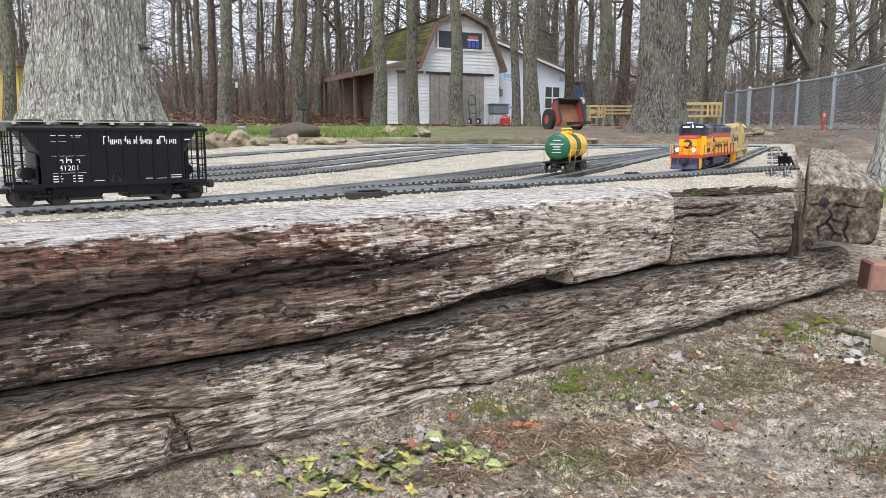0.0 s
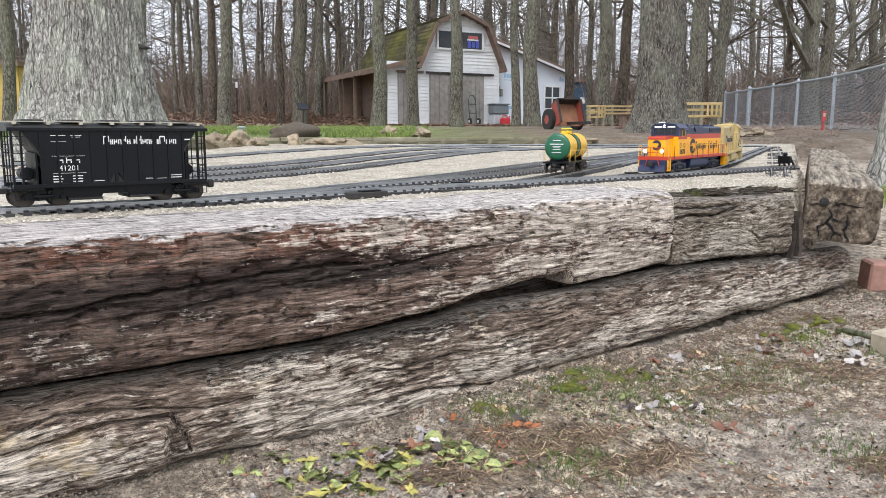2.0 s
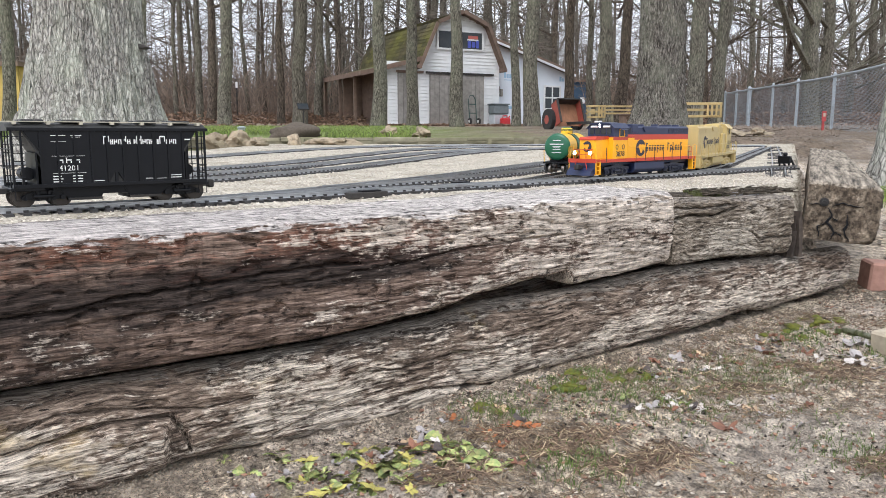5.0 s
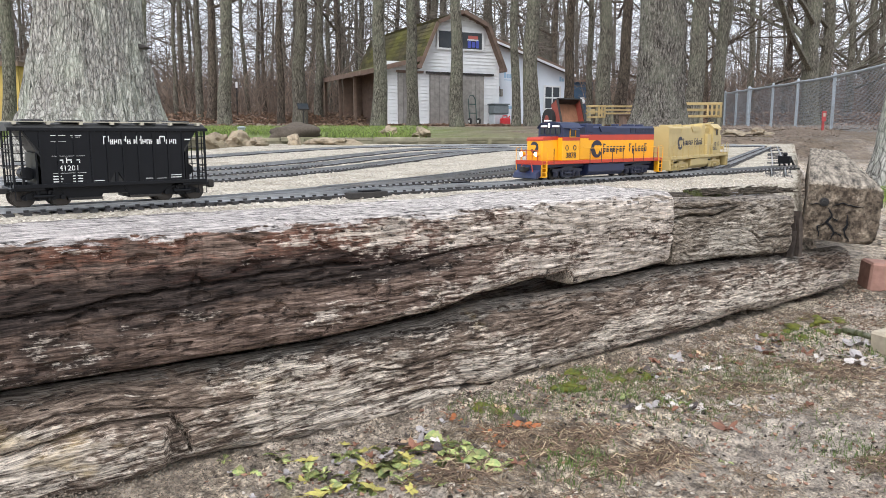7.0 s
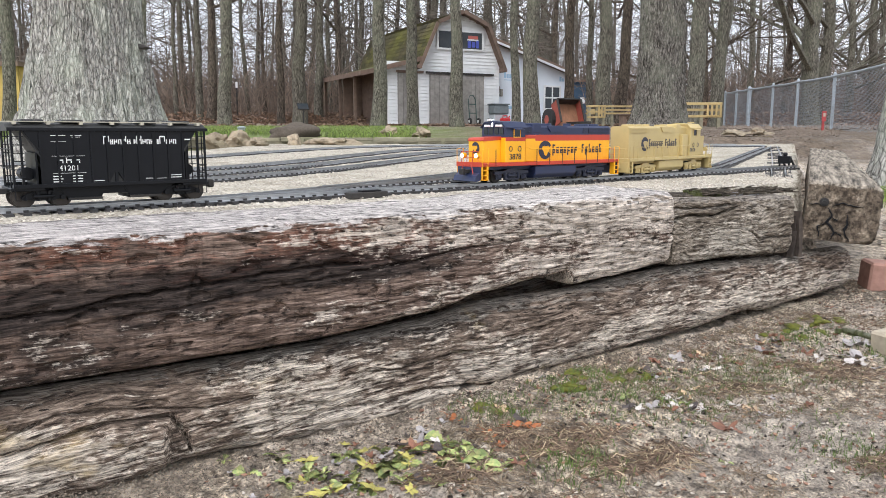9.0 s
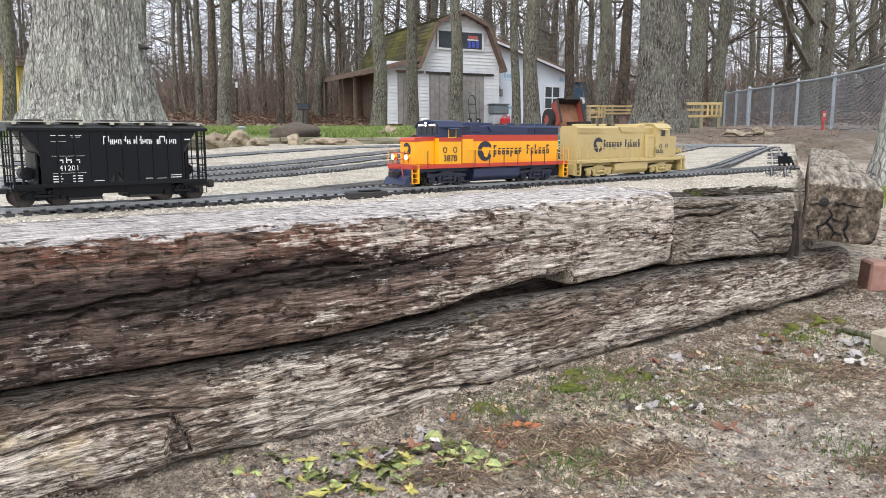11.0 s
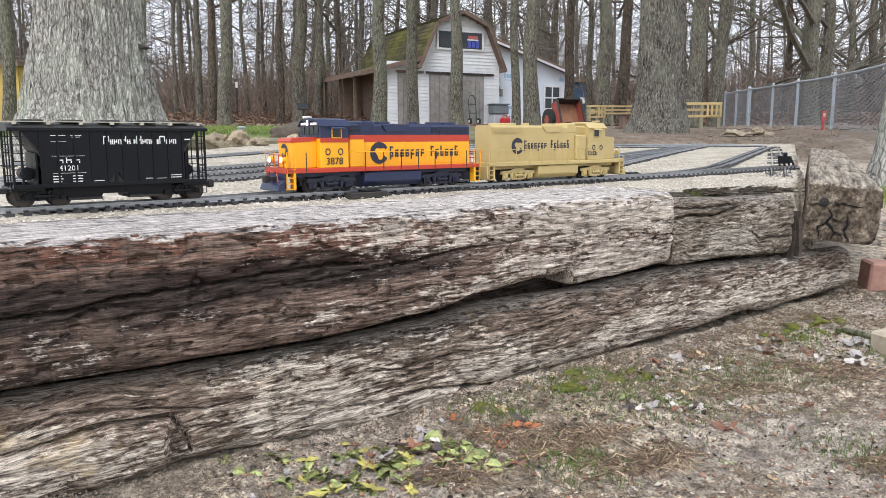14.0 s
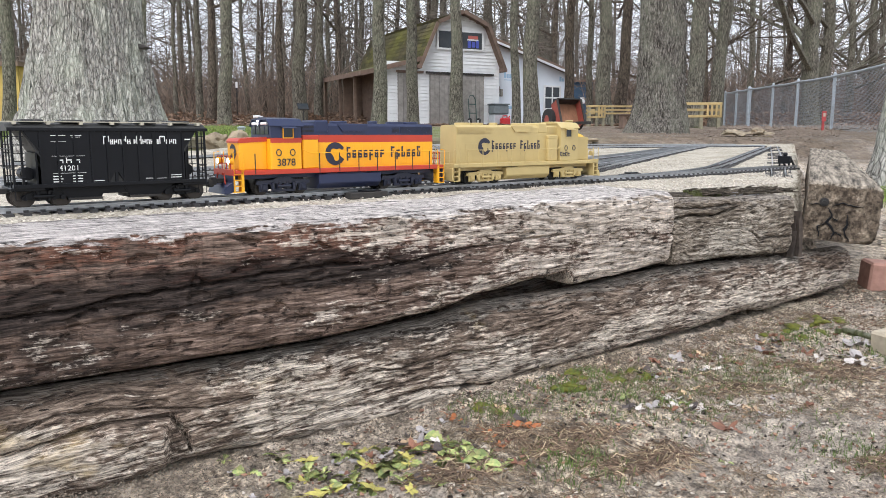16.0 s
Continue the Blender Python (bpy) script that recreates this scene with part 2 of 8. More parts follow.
def gravel_mat(name="crushed_stone"):
    m, n, l, b = nodes_of(name, 0.9, 0, 0.3)
    v = coords(n, l)
    vo = n.new("ShaderNodeTexVoronoi")
    vo.inputs["Scale"].default_value = 190
    l.new(v, vo.inputs["Vector"])
    r = ramp(n, [(0.0, (0.20, 0.175, 0.14)), (0.35, (0.46, 0.42, 0.355)), (0.75, (0.62, 0.58, 0.50)), (1.0, (0.76, 0.73, 0.66))])
    l.new(vo.outputs["Color"], r.inputs[0])
    f = noise_tex(n, l, v, 7, 6, 0.7)
    k = ramp(n, [(0.4, (0.72, 0.69, 0.64)), (0.65, (1.05, 1.03, 1.0))])
    l.new(f, k.inputs[0])
    l.new(mix(n, l, 1.0, r.outputs[0], k.outputs[0], "MULTIPLY"), b.inputs["Base Color"])
    bump(n, l, b, vo.outputs["Distance"], 0.9, 0.004)
    return m


SOIL, GRAVEL = ground_mat(), gravel_mat()
TIE_UPPER = tie_wood("creosote_timber", ((0.042, 0.029, 0.023), (0.135, 0.092, 0.071), (0.235, 0.17, 0.135)), (0.60, 0.52, 0.44), (0.019, 0.0155, 0.015), (0.16, 0.072, 0.047), 0.0, 2.13, 0.195, 0.012,
                     pale_x=((0.0, -0.28), (0.45, -0.26), (0.62, -0.14), (0.70, -0.01), (0.78, 0.10), (0.88, 0.28), (1.0, 0.30)), pale_z=((0.0, 0.16), (0.1, 0.08), (0.3, 0.0), (0.45, -0.16), (0.6, -0.02), (0.9, 0.05), (1.0, 0.08)),
                     tar_x=((0.0, 0.08), (0.6, 0.07), (0.72, -0.08), (0.8, -0.35), (1.0, -0.5)), tar_dark_z=((0.0, -0.45), (0.22, -0.18), (0.38, 0.12), (0.54, 0.14), (0.66, -0.08), (0.8, -0.12), (1.0, -0.06)),
                     red_x=((0.0, 0.0), (0.7, 0.0), (0.8, -0.15), (0.9, -0.3), (1.0, -0.3)), red_z=((0.0, 0.06), (0.4, 0.03), (0.5, -0.14), (0.65, -0.3), (1.0, -0.3)), top=(0.60, 0.555, 0.525), topped=0.82, top_to=0.10)
TIE_PALE = tie_wood("pale_timber", ((0.045, 0.036, 0.028), (0.16, 0.13, 0.10), (0.28, 0.235, 0.185)), (0.44, 0.39, 0.325), (0.03, 0.024, 0.02), (0.20, 0.15, 0.10), 3.1, 0.485, 0.15, 0.07,
                    pale_x=((0.0, 0.0), (0.5, 0.04), (1.0, -0.08)), tar_x=((0.0, -0.2), (0.8, -0.2), (1.0, -0.03)), red_x=((0, -0.3), (1, -0.3)), top=(0.24, 0.205, 0.175), topped=0.7, top_to=0.3, saw=0.2, chipped=0.6)
# the lower tie is darker and less pale towards its upper edge
TIE_LOWER = tie_wood("grey_timber", ((0.043, 0.031, 0.024), (0.165, 0.122, 0.093), (0.31, 0.24, 0.188)), (0.62, 0.54, 0.45), (0.028, 0.022, 0.019), (0.20, 0.145, 0.10), 7.7, 3.14, 0.39, 0.045,
                     pale_x=((0.0, -0.06), (0.36, -0.01), (0.44, 0.06), (0.54, -0.02), (0.62, -0.02), (0.75, 0.04), (0.88, 0.12), (1.0, 0.14)), pale_z=((0.0, -0.25), (0.54, -0.22), (0.62, -0.03), (0.75, 0.0), (0.9, 0.08), (1.0, 0.06)),
                     tar_x=((0.0, -0.06), (0.45, -0.04), (0.6, -0.1), (1.0, -0.14)), tar_dark_z=((0.0, 0.12), (0.58, 0.14), (0.68, 0.0), (1.0, -0.1)), red_x=((0, -0.2), (1, -0.2)), top=(0.46, 0.42, 0.365), topped=0.4, top_to=0.56, ochre=0.26, saw=0.1, chipped=0.5)
TIE_CROSS = tie_wood("brown_timber", ((0.05, 0.038, 0.028), (0.105, 0.08, 0.058), (0.16, 0.128, 0.095)), (0.30, 0.255, 0.20), (0.022, 0.017, 0.013), (0.13, 0.09, 0.06), 12.3, 2.6, 0.155, 0.02,
                     pale_x=((0, -0.2), (1, -0.1)), tar_x=((0, -0.3), (1, -0.3)), red_x=((0, -0.1), (1, -0.1)), top=(0.35, 0.30, 0.24), topped=0.8, fine=0.22, saw=0.0, long=0.2, chipped=0.2)
RAIL = worn("rail_metal", (0.44, 0.45, 0.46), 0.4, 0.7, 0.15, 60, (0.10, 0.08, 0.06), 0.5)
PLASTIC_TIE = worn("black_plastic_sleeper", (0.035, 0.033, 0.033), 0.6, 0, 0.3, 80, (0.10, 0.09, 0.08), 0.5, island=0.2)
BARK_GREY = bark("silver_bark", (0.27, 0.25, 0.222), (0.64, 0.62, 0.565), 0.16, 2.1)
BARK_OAK = bark("rough_bark", (0.06, 0.053, 0.044), (0.34, 0.31, 0.27), 0.24, 2.6)
BARK_WOODS = bark("woodland_bark", (0.06, 0.052, 0.040), (0.215, 0.192, 0.155), 0.0, 1.2)
BARK_NEAR = bark("grey_green_bark", (0.075, 0.067, 0.053), (0.27, 0.248, 0.20), 0.3, 1.6)
BARK_BROWN = bark("brown_woodland_bark", (0.045, 0.035, 0.027), (0.165, 0.130, 0.102), 0.0, 1.2)
TWIG = worn("twigs", (0.13, 0.105, 0.085), 0.9, 0, 0.3, 3, island=0.35, relief=0)
BRUSH = worn("dry_brush", (0.17, 0.125, 0.095), 0.9, 0, 0.3, 3, island=0.4, relief=0)
ORANGE = worn("yellow_orange_paint", (0.87, 0.415, 0.008), 0.38, 0, 0.06, 20, (0.4, 0.2, 0.05), 0.12, relief=0)
VERMILION = worn("vermilion_paint", (0.47, 0.045, 0.02), 0.38, 0, 0.06, 20, (0.2, 0.05, 0.03), 0.15, relief=0)
NAVY = worn("navy_paint", (0.016, 0.024, 0.068), 0.38, 0, 0.12, 20, (0.08, 0.08, 0.08), 0.15, relief=0)
# darker navy, used for the trucks
NAVY_DARK = worn("dark_navy_paint", (0.009, 0.012, 0.030), 0.45, 0, 0.2, 40, (0.04, 0.04, 0.04), 0.3, relief=0)
TAN = worn("gold_tan_paint", (0.50, 0.385, 0.165), 0.42, 0, 0.06, 20, (0.25, 0.18, 0.08), 0.2, relief=0)
DUSTY = worn("dusty_black_paint", (0.030, 0.030, 0.030), 0.55, 0, 0.25, 40, (0.12, 0.11, 0.095), 0.4, relief=0)
BLACK = worn("black_paint", (0.004, 0.0046, 0.0065), 0.4, 0, 0.2, 30, (0.02, 0.019, 0.018), 0.2, relief=0, spec=0.25)
GRIMY = worn("grimy_black", (0.028, 0.026, 0.025), 0.65, 0.2, 0.3, 50, (0.10, 0.085, 0.07), 0.5)
WHEEL_STEEL = worn("wheel_steel", (0.22, 0.20, 0.18), 0.4, 0.8, 0.15, 50)
LETTER_NAVY = worn("navy_lettering", (0.018, 0.02, 0.04), 0.5, 0, 0.1, 20, relief=0)
LETTER_WHITE = worn("white_lettering", (0.78, 0.78, 0.76), 0.5, 0, 0.08, 40, (0.3, 0.3, 0.3), 0.2, relief=0)
CREAM = worn("cream_walk", (0.50, 0.46, 0.36), 0.7, 0, 0.15, 60)
GLASS_DARK = worn("smoked_glass", (0.02, 0.025, 0.03), 0.08, 0, 0.05, 10, relief=0)
SIDING = worn("white_siding", (0.70, 0.71, 0.71), 0.6, 0, 0.06, 4, (0.35, 0.36, 0.33), 0.25, island=0.05)
WRAP = worn("white_house_wrap", (0.72, 0.77, 0.83), 0.5, 0, 0.04, 2, (0.5, 0.55, 0.6), 0.2)
WRAP_BLUE = worn("pale_blue_print", (0.35, 0.55, 0.72), 0.5, 0, 0.05, 2, relief=0)
SHED_GREY = worn("grey_weathered_boards", (0.25, 0.235, 0.215), 0.85, 0, 0.25, 6, (0.1, 0.09, 0.08), 0.4, island=0.15)
SHED_BROWN = worn("brown_trim", (0.17, 0.115, 0.085), 0.8, 0, 0.25, 5, island=0.15)
MOSS_ROOF = worn("mossy_shingles", (0.06, 0.05, 0.022), 0.95, 0, 0.5, 3.0, (0.105, 0.105, 0.008), 0.85, island=0.3)
GALV = worn("galvanised_steel", (0.42, 0.46, 0.50), 0.45, 0.5, 0.12, 20)
WIRE = worn("fence_wire", (0.26, 0.29, 0.32), 0.5, 0.5, 0.12, 10, relief=0)
LUMBER = worn("yellow_lumber", (0.46, 0.34, 0.15), 0.7, 0, 0.2, 8, island=0.2)
OLD_BOARD = worn("mossy_grey_board", (0.27, 0.245, 0.17), 0.9, 0, 0.3, 9, (0.12, 0.12, 0.04), 0.6, island=0.2)
ROCK = worn("sandy_rock", (0.33, 0.265, 0.185), 0.9, 0, 0.45, 18, (0.12, 0.115, 0.06), 0.75, island=0.15, relief=0.006)
RUST_BED = worn("rusty_cart_bed", (0.27, 0.13, 0.07), 0.8, 0.1, 0.3, 8, (0.12, 0.07, 0.05), 0.5)
CART_RED = worn("faded_red_cart", (0.30, 0.065, 0.045), 0.7, 0, 0.25, 8)
RUBBER = worn("black_rubber", (0.02, 0.02, 0.02), 0.8, 0, 0.2, 20)
TANK_YELLOW = worn("yellow_tank_paint", (0.80, 0.47, 0.02), 0.35, 0, 0.06, 20, relief=0)
TANK_GREEN = worn("green_tank_paint", (0.012, 0.105, 0.05), 0.35, 0, 0.1, 20, relief=0)


# ---- shapes ----
def rnd(a, b):
    return random.uniform(a, b)


def box(bm, x0, x1, y0, y1, z0, z1, bevel=0.0):
    vs = [bm.verts.new(p) for p in ((x0, y0, z0), (x1, y0, z0), (x1, y1, z0), (x0, y1, z0), (x0, y0, z1), (x1, y0, z1), (x1, y1, z1), (x0, y1, z1))]
    fs = [bm.faces.new([vs[i] for i in q]) for q in ((3, 2, 1, 0), (4, 5, 6, 7), (0, 1, 5, 4), (1, 2, 6, 5), (2, 3, 7, 6), (3, 0, 4, 7))]
    if bevel:
        es = {e for f in fs for e in f.edges}
        bmesh.ops.bevel(bm, geom=list(es), offset=bevel, segments=1, affect="EDGES")
    return vs


def prism(bm, outline, axis, a, b, bevel=0.0):
    """A flat outline of (u, v) pushed from a to b along axis 'x', 'y' or 'z'."""
    def at(u, v, w):
        return {"x": (w, u, v), "y": (u, w, v), "z": (u, v, w)}[axis]
    lo = [bm.verts.new(at(u, v, a)) for u, v in outline]
    hi = [bm.verts.new(at(u, v, b)) for u, v in outline]
    k = len(outline)
    fs = [bm.faces.new([lo[i], lo[(i + 1) % k], hi[(i + 1) % k], hi[i]]) for i in range(k)]
    fs += [bm.faces.new(lo[::-1]), bm.faces.new(hi)]
    bmesh.ops.recalc_face_normals(bm, faces=fs)
    if bevel:
        bmesh.ops.bevel(bm, geom=list({e for f in fs for e in f.edges}), offset=bevel, segments=1, affect="EDGES")


def tube(bm, pts, radii, sides=8, cap=True):
    """A tube along points with a radius at each."""
    pts = [Vector(p) for p in pts]
    if not hasattr(radii, "__len__"):
        radii = [radii] * len(pts)
    rings = []
    for i, p in enumerate(pts):
        d = (pts[min(i + 1, len(pts) - 1)] - pts[max(i - 1, 0)]).normalized()
        u = d.cross(Vector((0, 0, 1)) if abs(d.z) < 0.9 else Vector((1, 0, 0))).normalized()
        w = d.cross(u)
        rings.append([bm.verts.new(p + radii[i] * (math.cos(2 * math.pi * k / sides) * u + math.sin(2 * math.pi * k / sides) * w)) for k in range(sides)])
    for a, b in zip(rings, rings[1:]):
        for k in range(sides):
            bm.faces.new((a[k], b[k], b[(k + 1) % sides], a[(k + 1) % sides]))
    if cap:
        bm.faces.new(rings[0])
        bm.faces.new(rings[-1][::-1])


def lump(bm, c, size, rough=0.25, sub=2, seed=0):
    r = bmesh.ops.create_icosphere(bm, subdivisions=sub, radius=1.0)
    for v in r["verts"]:
        k = 1 + rough * (noise.noise(v.co * 1.3 + Vector((seed, seed * 2, 0))) + 0.4 * noise.noise(v.co * 4 + Vector((seed, 0, 5))))
        v.co = Vector(c) + Vector((v.co.x * size[0] * k, v.co.y * size[1] * k, v.co.z * size[2] * k))


def link(name, bm, material, smooth=False):
    me = bpy.data.meshes.new(name)
    bm.to_mesh(me)
    bm.free()
    me.materials.append(material)
    if smooth:
        me.polygons.foreach_set("use_smooth", [True] * len(me.polygons))
    return new(name, me)


def part(name, bm, material, parent, label="", smooth=False, at=None):
    ob = link(name, bm, material, smooth)
    ob.parent = parent
    if at is not None:
        ob.matrix_basis = at
    if label:
        tagged(ob, label)
    return ob


def shape(fn, *args, **kw):
    bm = bmesh.new()
    fn(bm, *args, **kw)
    return bm


def boxes(*rows, bevel=0.0):
    bm = bmesh.new()
    for r in rows:
        box(bm, *r, bevel=bevel)
    return bm


def letters(text, size, material, parent, at, name="lettering", depth=0.0004):
    cu = bpy.data.curves.new(name, "FONT")
    cu.body, cu.size, cu.extrude, cu.align_x, cu.align_y = text, size, depth, "CENTER", "CENTER"
    tmp = bpy.data.objects.new(name, cu)
    scene.collection.objects.link(tmp)
    bpy.context.view_layer.update()
    me = bpy.data.meshes.new_from_object(tmp.evaluated_get(bpy.context.evaluated_depsgraph_get()))
    bpy.data.objects.remove(tmp)
    me.materials.clear()
    me.materials.append(material)
    ob = new(name, me)
    ob.parent = parent
    ob.matrix_basis = at
    return ob


# ---- the plan ----
ALONG = 0.6647                      # direction of the straight track
DIR = Vector((math.cos(ALONG), math.sin(ALONG)))
P0 = Vector((0.5516, 2.4267))       # where the curved track leaves it
SIDE = Vector((DIR.y, -DIR.x))      # towards the garden


def bed(y):
    """Height of the railway bed's rail tops, which rises gently to the back."""
    return 0.0175 * 0.5 * ((y - 2.6) + math.sqrt((y - 2.6) ** 2 + 0.16)) - 0.0175 * 0.5 * (math.sqrt(2.6 ** 2 + 0.16) - 2.6)


def smooth(a, b, x):
    t = min(1.0, max(0.0, (x - a) / (b - a)))
    return t * t * (3 - 2 * t)


def on_curve(s):
    """The train's way: straight, then a bend of 2.1 m radius through 25 degrees, then straight."""
    if s <= 0:
        return P0 + s * DIR
    a = min(s / 2.1, radians(25))
    h = ALONG + a
    p = P0 + 2.1 * Vector((math.sin(h) - math.sin(ALONG), math.cos(ALONG) - math.cos(h)))
    return p + (s - 2.1 * a) * Vector((math.cos(h), math.sin(h)))


WALL_A, WALL_B = Vector((-0.563, 0.951)), Vector((0.521, 1.695))
WDIR = (WALL_B - WALL_A).normalized()
WANG = math.degrees(math.atan2(WDIR.y, WDIR.x))
WNORM = Vector((-WDIR.y, WDIR.x))   # into the railway bed


def terrain(x, y):
    p = Vector((x, y)) - WALL_A
    d = p.dot(WNORM)
    front = -0.352 - 0.021 * (1 - smooth(-0.16, 0.06, x)) + 0.035 * smooth(0.6, 1.3, x) + 0.05 * max(0, y - 2.1) * smooth(0.5, 1.5, x)
    front = min(front, 0.05)
    back = -0.08 + 0.20 * smooth(6.92, 7.7, y)
    back += 0.0186 * max(0, min(y, 34) - 8) + 0.012 * max(0, min(y, 120) - 34)
    z = front + (back - front) * smooth(0.10, 0.35, d) if x < 1.0 + 0.456 * max(0, y - 2.03) else front + (back - front) * smooth(5.0, 8.0, y)
    return z


def mud(x, y):
    """How far the trodden, smooth mud reaches: 1 on the open ground away from the wall."""
    k = 0.10 * noise.noise(Vector((x * 5, y * 5, 3))) + 0.05 * noise.noise(Vector((x * 14, y * 14, 8)))
    return smooth(0.34, 0.48, (Vector((x, y)) - WALL_A).dot(-WNORM) + k)


def near_relief(x, y):
    """Lumps, clods and hollows of the bare soil by the wall."""
    v = Vector((x, y, 0))
    k = 1 - 0.6 * mud(x, y)
    z = 0.012 * noise.noise(v * 3.0) + 0.010 * noise.noise(v * 10) * k
    z += 0.011 * k * (abs(noise.noise(v * 22)) - 0.25) + 0.008 * k * noise.noise(v * 42 + Vector((5, 2, 0))) + 0.004 * noise.noise(v * 80)
    return z


def grid_axis(cuts):
    out = []
    for a, b, step in cuts:
        k = max(1, round((b - a) / step))
        out += [a + (b - a) * i / k for i in range(k)]
    return out + [cuts[-1][1]]


def build_ground():
    xs = grid_axis([(-3000, -120, 480), (-120, -12, 6), (-12, -1.2, 0.6), (-1.2, -0.3, 0.05), (-0.3, 1.6, 0.0055), (1.6, 4, 0.08), (4, 14, 0.6), (14, 120, 6), (120, 3000, 480)])
    ys = grid_axis([(-3000, -60, 490), (-60, -2, 3), (-2, 0.6, 0.1), (0.6, 2.3, 0.0055), (2.3, 9, 0.1), (9, 40, 0.6), (40, 130, 5), (130, 3000, 480)])
    co = []
    for y in ys:
        for x in xs:
            z = terrain(x, y)
            if -0.4 < x < 1.7 and 0.5 < y < 2.4:
                z += near_relief(x, y)
            elif y > 7:
                z += 0.05 * noise.noise(Vector((x * 0.4, y * 0.4, 0)))
            co.append((x, y, z))
    w = len(xs)
    faces = [(j * w + i, j * w + i + 1, (j + 1) * w + i + 1, (j + 1) * w + i) for j in range(len(ys) - 1) for i in range(w - 1)]
    me = bpy.data.meshes.new("ground")
    me.from_pydata(co, [], faces)
    me.materials.append(SOIL)
    me.polygons.foreach_set("use_smooth", [True] * len(faces))
    return tagged(new("ground", me), "damp bare soil, lawn and woodland leaf litter", "ground", kind="structure")


build_ground()


def build_bed():
    """Gravel bed of the railway behind the wall of ties."""
    co = []
    us = grid_axis([(-2.6, -0.6, 0.06), (-0.6, 3.0, 0.025), (3.0, 6.4, 0.06)])
    vs = grid_axis([(0.10, 1.6, 0.025), (1.6, 5.6, 0.06)])
    o = WALL_A
    for v in vs:
        for u in us:
            p = o + u * WDIR + v * WNORM
            n3 = Vector((p.x, p.y, 0))
            z = bed(p.y) - 0.016 + 0.004 * noise.noise(n3 * 6) + 0.002 * noise.noise(n3 * 40)
            z -= 0.09 * (1 - smooth(0.15, 0.23, v))
            if p.x > 0.965 + 0.456 * (p.y - 2.03):
                z = min(z, terrain(p.x, p.y) - 0.05)
            if p.y > 6.66 or p.x < -2.2 + 0.1 * p.y:
                z -= 0.25
            co.append((p.x, p.y, z))
    w = len(us)
    faces = [(j * w + i, j * w + i + 1, (j + 1) * w + i + 1, (j + 1) * w + i) for j in range(len(vs) - 1) for i in range(w - 1)]
    me = bpy.data.meshes.new("gravel_bed")
    me.from_pydata(co, [], faces)
    me.materials.append(GRAVEL)
    return tagged(new("gravel_bed", me), "pale crushed stone bed of a garden railway", "gravel", kind="structure")


build_bed()


def curve_at(stops, x):
    """A smooth-edged line through (x, value) stops."""
    for (xa, va), (xb, vb) in zip(stops, stops[1:]):
        if x <= xb:
            return va + (vb - va) * smooth(xa, xb, x) if x > xa else va
    return stops[-1][1]


